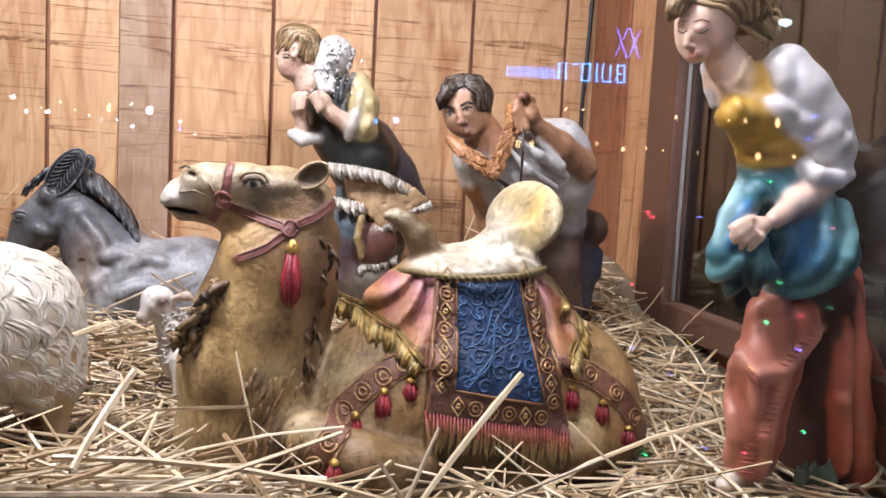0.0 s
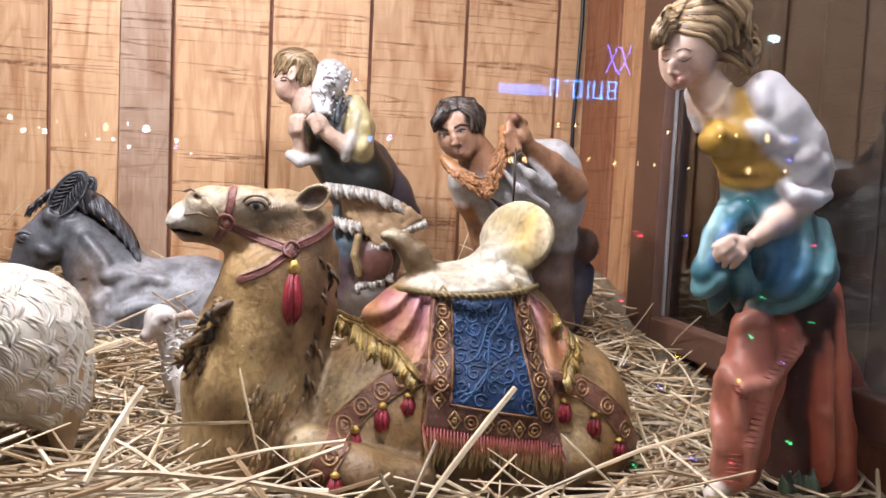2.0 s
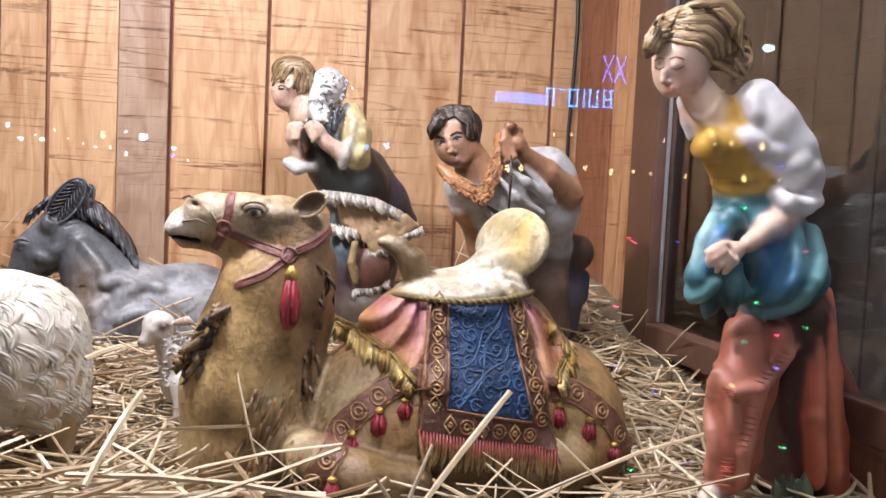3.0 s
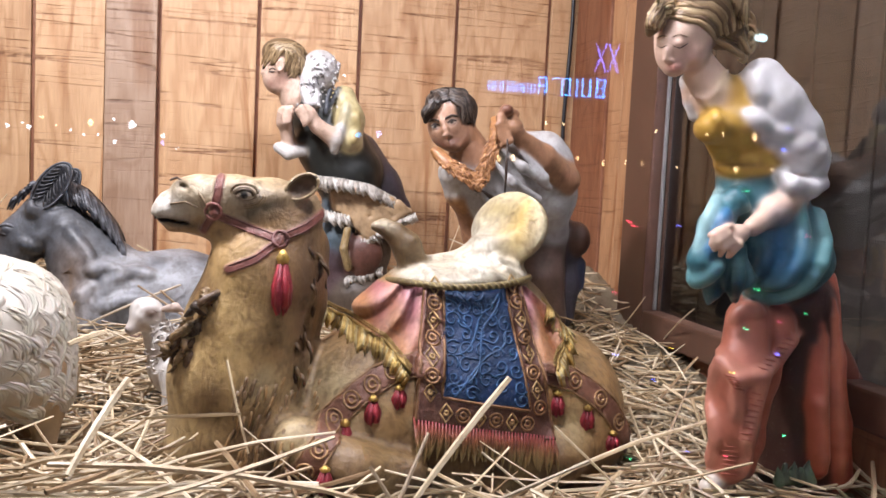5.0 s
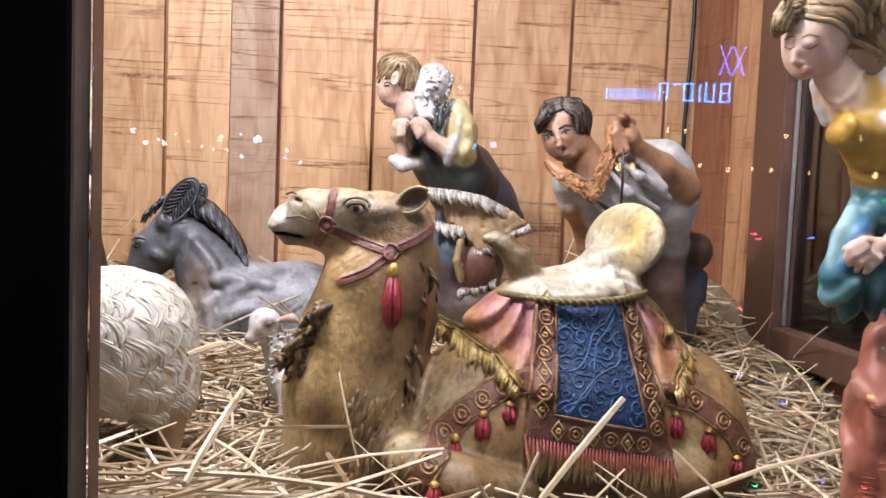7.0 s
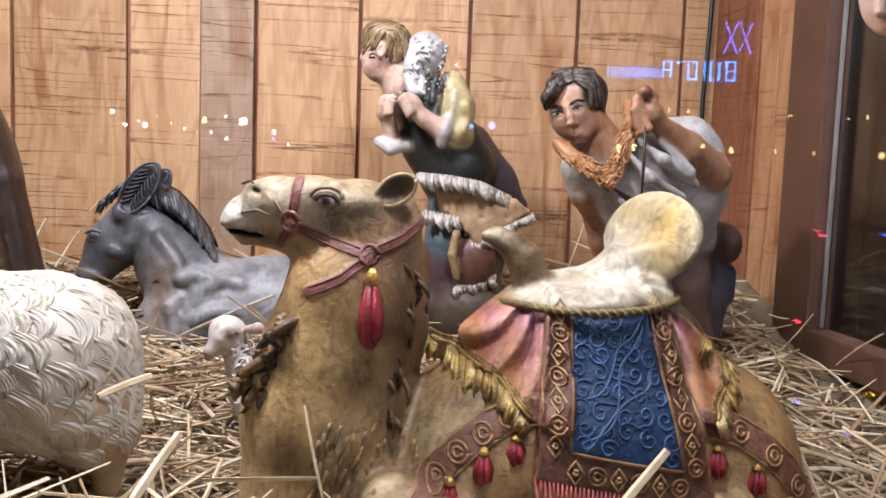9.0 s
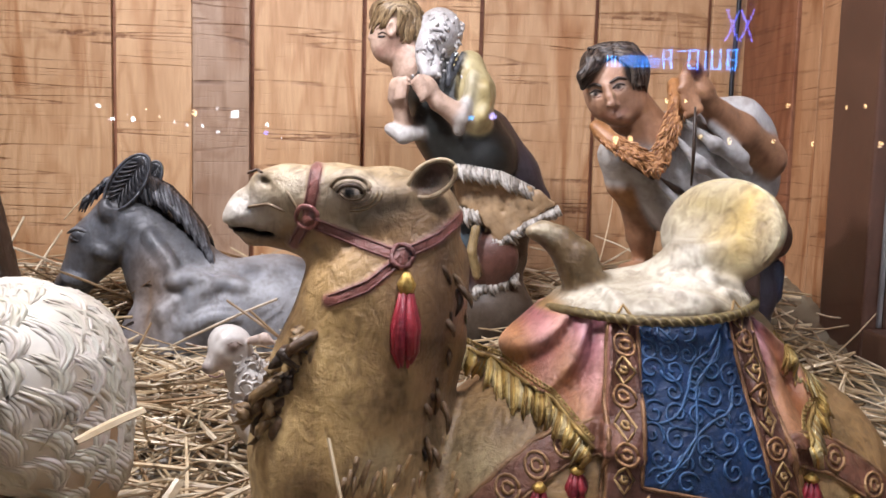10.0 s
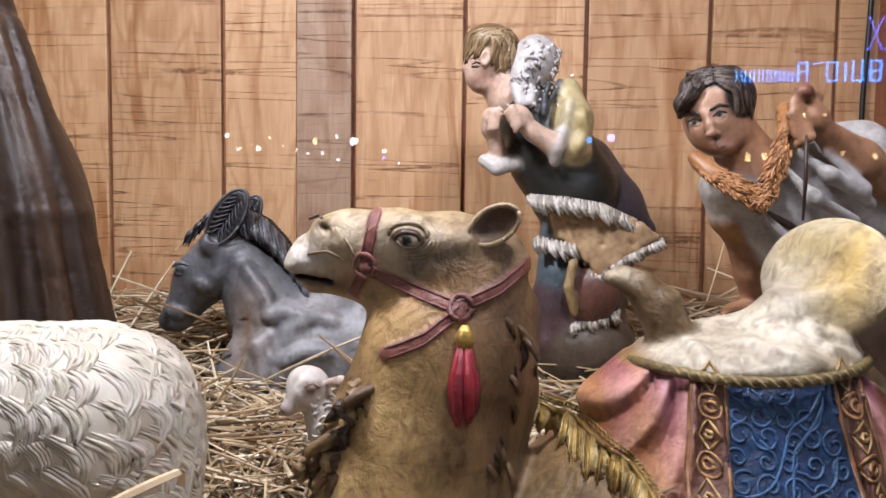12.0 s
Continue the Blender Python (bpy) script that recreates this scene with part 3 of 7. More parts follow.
def neon_sign():
    """Two rows of glowing tubes on a dark board; each figure is a few plain bars."""
    y = mirror_y(3.2)
    sign = tagged(empty("neon_sign", (1.7, y, 0.95)), "glowing blue neon shop sign of plain bars", "sign")

    def tube_bar(x0, z0, x1, z1, mat, half=0.0042):
        ob = box("neon_bar", (-half, -0.008, -math.hypot(x1 - x0, z1 - z0) / 2 - half), (half, 0.008, math.hypot(x1 - x0, z1 - z0) / 2 + half), mat, None, 0.002)
        ob.matrix_world = pose((x0 + x1) / 2, y, (z0 + z1) / 2, 0, math.degrees(math.atan2(x1 - x0, z1 - z0)), 0)
        world_child(ob, sign)

    # place along the row, width, height, levels of the cross bars
    figures = [(1.312, 0.026, 0.058, (0, 1)), (1.358, 0.028, 0.058, ()), (1.405, 0.028, 0.060, (0, 1)), (1.450, 0.022, 0.060, (0.5,)), (1.493, 0.024, 0.060, (0, 0.5, 1)), (1.537, 0.024, 0.060, (0.5, 1)),
               (1.583, 0.020, 0.050, (0, 0.5)), (1.645, 0.046, 0.098, (0.5, 1)), (1.728, 0.040, 0.0, ()), (1.797, 0.050, 0.100, (0, 1)), (1.868, 0.0, 0.100, ()), (1.930, 0.050, 0.104, (0,)), (2.024, 0.050, 0.106, (0, 0.5, 1))]
    for x, w, h, bars in figures:
        base = 0.985 + 0.012 * (x - 1.3)
        if h == 0.0:
            tube_bar(x - w / 2, base + 0.094, x + w / 2, base + 0.098, CYAN)
            continue
        for dx in ((-w / 2, w / 2) if w else (0.0,)):
            tube_bar(x + dx, base, x + dx, base + h, CYAN, 0.0028 if h < 0.07 else 0.0046)
        for b in bars if h > 0.07 else ():
            tube_bar(x - w / 2, base + b * h, x + w / 2, base + b * h, CYAN, 0.0024 if h < 0.07 else 0.0046)
    for dx in (0.0, 0.085):
        for lean in (-1, 1):
            tube_bar(2.015 + dx - 0.035 * lean, 1.155, 2.015 + dx + 0.035 * lean, 1.325, BLUE, 0.0035)
    for px in (1.25, 2.2):
        world_child(box("post", (px - 0.03, y - 0.09, -0.95), (px + 0.03, y - 0.035, 1.4), POST_PAINT), sign)
    world_child(box("back_board", (1.22, y - 0.034, 0.90), (2.23, y - 0.014, 1.38), POST_PAINT), sign)
    return sign


neon_sign()


def festoon(label, x0, x1, y, z, count, sizes, mats, scatter, seed):
    """Bulbs on a wire between two posts across the street."""
    rng = random.Random(seed)
    thing = tagged(empty("festoon_lights", ((x0 + x1) / 2, y, z)), label, "string lights", "lights across the street")
    for px in (x0 - 0.3, x1 + 0.3):
        world_child(box("post", (px - 0.02, y - 0.06, -0.95), (px + 0.02, y - 0.02, z + 0.4), POST_PAINT), thing)
    for dz in (0.0, 0.30):
        world_child(box("wire", (x0 - 0.3, y - 0.004, z + dz - 0.002), (x1 + 0.3, y, z + dz + 0.002), RUBBER), thing)
    for i in range(count):
        bm = bmesh.new()
        bmesh.ops.create_icosphere(bm, subdivisions=2, radius=rng.choice(sizes), matrix=Matrix.Diagonal((1, 1, rng.uniform(0.8, 2.0), 1)))
        b = link("bulb", bm, rng.choice(mats))
        b.location = (x0 + (x1 - x0) * (i + rng.uniform(-0.4, 0.4)) / count, y, z + rng.choice(scatter) + rng.uniform(-0.02, 0.02))
        world_child(b, thing)


festoon("small bright bulbs on a wire across the street", -1.05, -0.45, mirror_y(1.8), 0.53, 12, (0.004, 0.006, 0.010), (WARM, WHITE, WHITE), (0.0, 0.02, 0.05), 5)
festoon("warm bulbs on wires far down the street", 1.9, 4.8, mirror_y(5.2), 0.68, 15, (0.013, 0.018, 0.022), (WARM,), (0.0, 0.01, 0.30), 6)


def shop_lights():
    """A cluster of bright bulbs on a frame across the way."""
    y = mirror_y(1.8)
    thing = tagged(empty("shop_lights", (-0.2, y, -0.95)), "cluster of bright white and blue bulbs on a frame", "string lights", "lights across the street")
    LILAC = glow("lilac_bulb", (0.45, 0.40, 1.0), 30.0)
    for px in (-0.75, 0.75):
        world_child(box("post", (px - 0.02, y - 0.06, -0.95), (px + 0.02, y - 0.02, 0.95), POST_PAINT), thing)
    for z in (0.50, 0.72):
        world_child(box("rail", (-0.75, y - 0.05, z - 0.01), (0.75, y - 0.03, z + 0.01), POST_PAINT), thing)
    for mat, (x, z), r in ((WHITE, (-0.528, 0.569), 0.016), (WHITE, (-0.407, 0.531), 0.009), (BLUE, (-0.411, 0.502), 0.01), (CYAN, (0.384, 0.581), 0.012), (LILAC, (0.468, 0.591), 0.015), (WHITE, (0.314, 0.827), 0.007), (WHITE, (-0.592, 0.497), 0.008), (WHITE, (-0.710, 0.519), 0.006), (WHITE, (-0.350, 0.482), 0.006)):
        bm = bmesh.new()
        bmesh.ops.create_icosphere(bm, subdivisions=2, radius=r)
        b = link("bulb", bm, mat)
        b.location = (x, y, z)
        world_child(b, thing)


def street_lamp():
    x, y, z = 3.360, mirror_y(3.6), 1.539
    thing = tagged(empty("street_lamp", (x, y, -0.95)), "dark street lamp with a cold white head", "street lamp")
    world_child(box("pole", (x - 0.03, y - 0.12, -0.95), (x + 0.03, y - 0.06, z + 0.1), POST_PAINT, None, 0.006), thing)
    bm = bmesh.new()
    bmesh.ops.create_icosphere(bm, subdivisions=2, radius=0.034, matrix=Matrix.Diagonal((1.5, 1, 0.8, 1)))
    lamp = link("lamp_head", bm, glow("cold_lamp", (0.55, 0.85, 1.0), 40.0))
    lamp.location = (x, y, z)
    world_child(lamp, thing)


shop_lights()
street_lamp()


def led_string():
    """Coloured lights on a wire that hangs outside, beside the display window."""
    wire_pts, bulbs = [], []
    spec = [("red", 0.36, 0.352), ("blue", 0.41, 0.350), ("red", 0.445, 0.345), ("green", 0.475, 0.385), ("blue", 0.515, 0.446), ("red", 0.545, 0.345), ("green", 0.55, 0.27),
            ("green", 0.485, 0.255), ("red", 0.52, 0.262), ("yellow", 0.475, 0.212), ("blue", 0.395, 0.205), ("yellow", 0.41, 0.235), ("green", 0.535, 0.150), ("red", 0.475, 0.130), ("blue", 0.435, 0.135), ("green", 0.375, 0.130), ("blue", 0.511, 0.426), ("blue", 0.521, 0.230), ("green", 0.495, 0.293), ("blue", 0.355, 0.229), ("red", 0.365, 0.348), ("red", 0.351, 0.287)]
    tint = {"red": (1, 0.03, 0.08), "green": (0.05, 1, 0.25), "blue": (0.05, 0.08, 1), "yellow": (1, 0.6, 0.05)}
    mats = {k: glow("led_" + k, c, 60.0) for k, c in tint.items()}
    thing = tagged(empty("string_lights", (0.53, -1.4, -0.94)), "coloured LED string lights hanging outside the glass", "string lights")
    for n, (k, x, z) in enumerate(spec):
        bm = bmesh.new()
        bmesh.ops.create_icosphere(bm, subdivisions=2, radius=0.0017, matrix=Matrix.Diagonal((1.5, 1, 0.8, 1)))
        b = link("bulb", bm, mats[k], None, k + " bulb")
        b.location = (0.049 + (x - 0.049) * 1.174, -1.400, 0.377 + (z - 0.377) * 1.174)
        world_child(b, thing)
    cv = bpy.data.curves.new("wire", "CURVE")
    cv.dimensions, cv.bevel_depth = "3D", 0.0008
    s = cv.splines.new("POLY")
    s.points.add(len(spec))
    for p, (k, x, z) in zip(s.points, spec):
        p.co = (0.049 + (x - 0.049) * 1.174, -1.405, 0.377 + (z - 0.377) * 1.174, 1)
    s.points[len(spec)].co = (0.43, -1.405, -0.94, 1)
    cv.materials.append(RUBBER)
    world_child(new("wire", cv), thing)


led_string()

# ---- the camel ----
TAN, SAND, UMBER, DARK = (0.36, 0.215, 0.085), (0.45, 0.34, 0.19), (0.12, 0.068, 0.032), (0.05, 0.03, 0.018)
CREAM, RED, GOLD, STRAP = (0.62, 0.56, 0.42), (0.36, 0.025, 0.04), (0.62, 0.42, 0.12), (0.23, 0.080, 0.062)
LEATHER, NAVY, PINK, ORANGE = (0.12, 0.048, 0.030), (0.008, 0.034, 0.105), (0.55, 0.20, 0.21), (0.56, 0.24, 0.12)


def tassel(clay, top, length, wide, cap=GOLD):
    """A red tassel with a gilt cap, hung from a place in front of the figure."""
    x, y, z = top
    clay.rope([(x, y, z), (x, y, z - 0.12 * length), (x, y, z - 0.22 * length)], [wide * 0.3, wide * 0.55, wide * 0.6], cap, 0.8, 8)
    for i in range(6):
        a = i * 1.05
        dx, dy = wide * 0.42 * math.cos(a), wide * 0.42 * math.sin(a)
        clay.rope([(x + dx * 0.6, y + dy * 0.6, z - 0.2 * length), (x + dx * 1.2, y + dy * 1.2, z - 0.55 * length), (x + dx * 1.15, y + dy * 1.1, z - 0.8 * length), (x + dx * 0.8, y + dy * 0.8, z - length * (0.93 + 0.07 * math.sin(i * 2.3)))],
                  [wide * 0.26, wide * 0.36, wide * 0.32, wide * 0.12], RED if i % 2 else (0.26, 0.015, 0.03), 0.0, 6)


def camel():
    c = Clay((-0.16, -1.02, -0.01), (0.53, -0.60, 0.44), 0.0025)
    # trunk and legs
    c.ball((0.263, -0.790, 0.127), (0.1801, 0.115, 0.1201), TAN, 0.02)
    c.ball((0.141, -0.800, 0.110), (0.0781, 0.100, 0.0938), TAN, 0.03)
    c.ball((0.397, -0.780, 0.104), (0.0671, 0.105, 0.0958), TAN, 0.03)
    c.ball((0.254, -0.790, 0.234), (0.1106, 0.072, 0.0569), TAN, 0.03)
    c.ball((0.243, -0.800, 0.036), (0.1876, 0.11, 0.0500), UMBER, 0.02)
    c.chain([(0.072, -0.900, 0.110), (0.125, -0.920, 0.088), (0.184, -0.910, 0.077)], [0.0267, 0.0234, 0.0223], TAN, 0.02)
    c.chain([(0.286, -0.880, 0.083), (0.353, -0.890, 0.086), (0.423, -0.850, 0.098)], [0.0274, 0.0240, 0.0217], TAN, 0.02)
    # neck
    c.chain([(0.052, -0.845, 0.322), (0.036, -0.838, 0.278), (0.018, -0.832, 0.217), (0.008, -0.828, 0.161), (0.009, -0.825, 0.086), (0.013, -0.825, 0.029)],
            [0.0383, 0.0562, 0.0622, 0.0677, 0.0677, 0.0713], TAN, 0.02)
    c.cone((0.012, -0.825, 0.086), (0.122, -0.810, 0.080), 0.0611, 0.0587, TAN, 0.03)
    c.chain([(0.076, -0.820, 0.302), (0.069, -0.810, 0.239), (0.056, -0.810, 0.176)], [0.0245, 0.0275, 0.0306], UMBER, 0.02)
    # head
    c.chain([(-0.063, -0.825, 0.342), (-0.035, -0.835, 0.353), (-0.001, -0.845, 0.350), (0.039, -0.850, 0.347), (0.067, -0.845, 0.344)], [0.0169, 0.0200, 0.0245, 0.0257, 0.0227], SAND, 0.014)
    c.chain([(-0.062, -0.828, 0.322), (-0.034, -0.835, 0.327), (-0.000, -0.843, 0.321)], [0.0079, 0.0121, 0.0239], TAN, 0.012)
    c.ball((-0.068, -0.828, 0.337), (0.0163, 0.019, 0.0115), CREAM, 0.008, (0, -18, 0))
    c.ball((-0.050, -0.830, 0.363), (0.0121, 0.014, 0.0073), SAND, 0.008)
    c.ball((0.012, -0.868, 0.361), (0.0173, 0.010, 0.0139), SAND, 0.008)
    c.ball((0.039, -0.870, 0.356), (0.0196, 0.012, 0.0081), SAND, 0.01)
    c.carve((-0.072, -0.850, 0.328), (0.0355, 0.03, 0.0015), (0, 8, 0), 0.002)
    c.carve((-0.052, -0.852, 0.363), (0.0071, 0.010, 0.0024), (0, 20, 0), 0.003)
    c.dab((-0.067, -0.840, 0.341), (0.0227, 0.05, 0.0155), (0.72, 0.68, 0.60), 0.012)
    c.dab((-0.053, -0.855, 0.365), (0.0071, 0.02, 0.0030), DARK, 0.004, (0, 20, 0))
    c.dab((-0.072, -0.850, 0.327), (0.0366, 0.06, 0.0035), DARK, 0.004, (0, 8, 0))
    c.dab((0.028, -0.880, 0.344), (0.0228, 0.02, 0.0080), (0.20, 0.15, 0.10), 0.01, (0, -20, 0))
    c.dab((-0.022, -0.860, 0.358), (0.0234, 0.04, 0.0140), (0.55, 0.46, 0.32), 0.012)
    eye = c.front(0.0115, 0.3575)
    c.dab((0.0135, -0.88, 0.3560), (0.019, 0.03, 0.012), (0.46, 0.39, 0.29), 0.010)
    c.ball((eye[0], eye[1] + 0.0026, eye[2]), (0.0088, 0.0060, 0.0072), (0.020, 0.016, 0.015), 0.001)
    c.dab((eye[0] - 0.0005, eye[1] - 0.003, eye[2] - 0.0004), (0.0038, 0.006, 0.0042), (0.006, 0.006, 0.008), 0.001)
    for r, dz, w, tone in ((0.0084, 0.0000, 0.0017, (0.10, 0.065, 0.04)), (0.0100, 0.0012, 0.0022, (0.36, 0.28, 0.19)), (0.0132, 0.0034, 0.0018, (0.40, 0.31, 0.20))):
        c.rope([c.front(eye[0] + r * math.cos(t), eye[2] + dz + r * 0.58 * math.sin(t)) for t in np.linspace(-0.25, 3.3, 12)], w, tone)
    for r in (0.0092, 0.0112, 0.0138, 0.0168, 0.0200):
        c.rope([c.front(eye[0] + 0.002 + r * math.cos(t), eye[2] + 0.001 - r * 0.72 * math.sin(t)) for t in np.linspace(0.0, 2.9 if r < 0.012 else 1.7, 10)], 0.0009, (0.22, 0.16, 0.10) if r < 0.010 else (0.38, 0.30, 0.21) if r < 0.016 else (0.33, 0.24, 0.13))
    for k, pts in enumerate((((-0.066, -0.850, 0.368), (-0.059, -0.850, 0.371), (-0.053, -0.850, 0.369)), ((-0.063, -0.850, 0.344), (-0.047, -0.850, 0.347), (-0.035, -0.850, 0.342)), ((-0.034, -0.860, 0.357), (-0.027, -0.860, 0.346), (-0.025, -0.860, 0.335)))):
        c.cord(side(*pts), 0.0013, ((0.10, 0.06, 0.04), (0.30, 0.21, 0.12), (0.36, 0.27, 0.16))[k], 0.0, 4)
    # ear: a leaf with a hollow
    ear = (0.068, -0.872, 0.368)
    c.ball(ear, (0.0195, 0.0062, 0.0125), SAND, 0.003, (0, -32, 0))
    c.carve((ear[0] + 0.0008, ear[1] - 0.0055, ear[2] + 0.0005), (0.0155, 0.0068, 0.0090), (0, -32, 0), 0.002)
    c.dab((ear[0] + 0.0008, ear[1] - 0.0035, ear[2] + 0.0005), (0.0160, 0.0085, 0.0095), (0.08, 0.04, 0.025), 0.003, (0, -32, 0))
    a0 = math.radians(32)
    c.rope([(ear[0] + 0.0178 * math.cos(t) * math.cos(a0) - 0.0112 * math.sin(t) * math.sin(a0), ear[1] - 0.004, ear[2] + 0.0178 * math.cos(t) * math.sin(a0) + 0.0112 * math.sin(t) * math.cos(a0)) for t in np.linspace(0, 6.28, 22)], 0.0018, (0.52, 0.40, 0.24), 0, 6, 0)
    # shaggy hair under the throat and down the back of the neck
    rng = random.Random(4)
    for n in range(95):
        t = n / 94
        px = np.array((-0.010, -0.862, 0.262)) * (1 - t) + np.array((-0.050, -0.850, 0.196)) * t
        p = px + (rng.uniform(-0.004, 0.020), rng.uniform(-0.02, 0.02), rng.uniform(-0.006, 0.006))
        q = p + (rng.uniform(-0.022, -0.004), rng.uniform(-0.008, 0.002), rng.uniform(-0.024, -0.010))
        s = rng.uniform(-0.008, 0.008)
        c.tuft([p, p * 0.65 + q * 0.35 + (-0.004 + s, -0.005, 0.004), p * 0.3 + q * 0.7 + (-s, -0.004, 0.001), q], [0.0022, 0.0044, 0.0042, 0.0008], rng.choice((UMBER, (0.21, 0.13, 0.055), (0.29, 0.19, 0.085), DARK)))
    for n in range(130):
        t = n / 129
        px = np.array((0.091, -0.850, 0.317)) * (1 - t) + np.array((0.071, -0.850, 0.173)) * t
        p = px + (rng.uniform(-0.030, 0.004), rng.uniform(-0.025, 0.03), 0)
        q = p + (rng.uniform(-0.004, 0.014), rng.uniform(-0.004, 0.004), rng.uniform(-0.026, -0.012))
        c.tuft([p, (p + q) / 2 + (0.003, -0.003, 0), q], [0.0026, 0.0028, 0.0008], rng.choice((UMBER, (0.17, 0.10, 0.045), DARK)))
    for n in range(70):
        px = np.array((0.046, -0.900, 0.150)) + (rng.uniform(-0.04, 0.05), 0, rng.uniform(-0.06, 0.03))
        p = np.array(c.front(px[0], px[2]))
        c.tuft([p, p + (rng.uniform(-0.010, 0.0), -0.002, rng.uniform(-0.022, -0.010))], [0.0030, 0.0010], rng.choice((TAN, (0.24, 0.15, 0.07))))
    # colours on the hide, with some light and shade painted in
    # ochre neck front, its colour raised for the lamplight falling there
    c.dab((-0.040, -0.850, 0.136), (0.0532, 0.1, 0.0886), (0.56, 0.42, 0.22), 0.05)
    c.dab((0.000, -0.880, 0.191), (0.0440, 0.12, 0.0969), (0.54, 0.37, 0.155), 0.045)
    c.dab((0.101, -0.900, 0.162), (0.0445, 0.08, 0.0334), (0.46, 0.36, 0.19), 0.03)
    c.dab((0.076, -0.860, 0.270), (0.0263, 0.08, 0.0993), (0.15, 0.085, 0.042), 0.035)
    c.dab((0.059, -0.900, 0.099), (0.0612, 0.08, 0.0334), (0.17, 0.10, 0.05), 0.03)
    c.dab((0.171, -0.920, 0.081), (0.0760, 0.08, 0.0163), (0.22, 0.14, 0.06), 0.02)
    # shade under the belly, painted on as a dark brown band
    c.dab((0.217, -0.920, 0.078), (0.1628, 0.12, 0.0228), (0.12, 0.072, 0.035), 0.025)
    for _ in range(40):
        x, z = rng.uniform(-0.05, 0.44), rng.uniform(0.05, 0.28)
        r = rng.uniform(0.007, 0.020)
        c.dab(c.front(x, z), (r, 0.03, r * rng.uniform(0.5, 1.4)), rng.choice(((0.20, 0.12, 0.05), (0.24, 0.15, 0.06), (0.42, 0.31, 0.15), (0.45, 0.35, 0.19))), r * 0.9)
    # halter straps
    for pts in (side((-0.013, -0.860, 0.374), (-0.015, -0.870, 0.356), (-0.018, -0.865, 0.342)), side((-0.015, -0.870, 0.335), (0.013, -0.880, 0.325), (0.046, -0.885, 0.315), (0.073, -0.880, 0.327), (0.091, -0.870, 0.341)),
                side((0.047, -0.885, 0.313), (0.025, -0.885, 0.295), (-0.002, -0.880, 0.283)), side((-0.019, -0.870, 0.336), (-0.029, -0.860, 0.319))):
        lo, hi = span(pts)
        c.cloth(stripe(pts, 0.0046), lo, hi, 0.0018, STRAP, -0.835)
        for dz in (-0.0034, 0.0034):
            c.cord([(x + (abs(pts[0][0] - pts[-1][0]) < 0.02) * dz, z + (abs(pts[0][0] - pts[-1][0]) >= 0.02) * dz) for x, z in pts], 0.0009, (0.17, 0.055, 0.045))
    c.ring(((-0.019, -0.870, 0.339)[0], (-0.019, -0.870, 0.339)[2]), 0.0078, 0.0021, (0.33, 0.12, 0.10))
    c.ring(((0.048, -0.885, 0.315)[0], (0.048, -0.885, 0.315)[2]), 0.0075, 0.0023, (0.20, 0.07, 0.06))
    # gown of pink and orange under the saddle cloth, with gilt fringes
    gown_l = side((0.155, -0.860, 0.265), (0.209, -0.880, 0.268), (0.209, -0.910, 0.183), (0.186, -0.910, 0.181), (0.162, -0.905, 0.208), (0.130, -0.900, 0.221), (0.102, -0.890, 0.236), (0.127, -0.880, 0.256))
    gown_r = side((0.299, -0.870, 0.271), (0.325, -0.870, 0.267), (0.349, -0.870, 0.246), (0.380, -0.860, 0.221), (0.365, -0.870, 0.202), (0.344, -0.880, 0.182), (0.324, -0.890, 0.185))

    top_l, top_r = (0.212, 0.292), (0.300, 0.300)

    def pleat(x, z):
        """Pleats that fan out from where the cloth leaves the saddle."""
        ax, az = np.where(x < 0.26, top_l[0], top_r[0]), np.where(x < 0.26, top_l[1], top_r[1])
        a = np.arctan2(x - ax, az - z)
        r = np.hypot(x - ax, z - az)
        return np.sin(a * 19 + 1.0 * np.sin(r * 70) + 0.6), r

    # pleat light and shade put into the tint: pale crests, dimmed valleys
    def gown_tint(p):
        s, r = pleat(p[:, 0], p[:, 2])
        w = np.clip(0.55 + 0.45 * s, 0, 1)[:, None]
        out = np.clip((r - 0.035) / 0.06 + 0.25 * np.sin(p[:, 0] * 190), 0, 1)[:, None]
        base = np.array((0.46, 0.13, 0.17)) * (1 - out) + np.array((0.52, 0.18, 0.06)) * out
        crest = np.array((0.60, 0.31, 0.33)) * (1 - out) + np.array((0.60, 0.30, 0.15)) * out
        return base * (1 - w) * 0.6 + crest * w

    def gown_folds(x, y, z):
        s, r = pleat(x, z)
        return 0.0036 * s * np.clip(r / 0.05, 0.35, 1.0) - 0.002 + 0 * y

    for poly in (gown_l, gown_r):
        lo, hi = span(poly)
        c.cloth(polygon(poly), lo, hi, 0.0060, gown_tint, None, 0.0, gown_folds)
    # saddle blanket: leather border, blue field
    border = side((0.203, -0.890, 0.270), (0.310, -0.880, 0.274), (0.341, -0.910, 0.113), (0.190, -0.920, 0.132))
    field = side((0.223, -0.890, 0.268), (0.290, -0.880, 0.271), (0.312, -0.910, 0.145), (0.217, -0.920, 0.159))
    lo, hi = span(border)
    c.cloth(polygon(border), lo, hi, 0.011, LEATHER)
    c.cloth(polygon(field), lo, hi, 0.0015, NAVY)
    # belts
    belt_l = side((0.066, -0.900, 0.069), (0.094, -0.920, 0.119), (0.128, -0.920, 0.155), (0.163, -0.920, 0.179), (0.193, -0.910, 0.188))
    belt_r = side((0.337, -0.900, 0.180), (0.376, -0.890, 0.168), (0.413, -0.870, 0.142), (0.448, -0.830, 0.091))
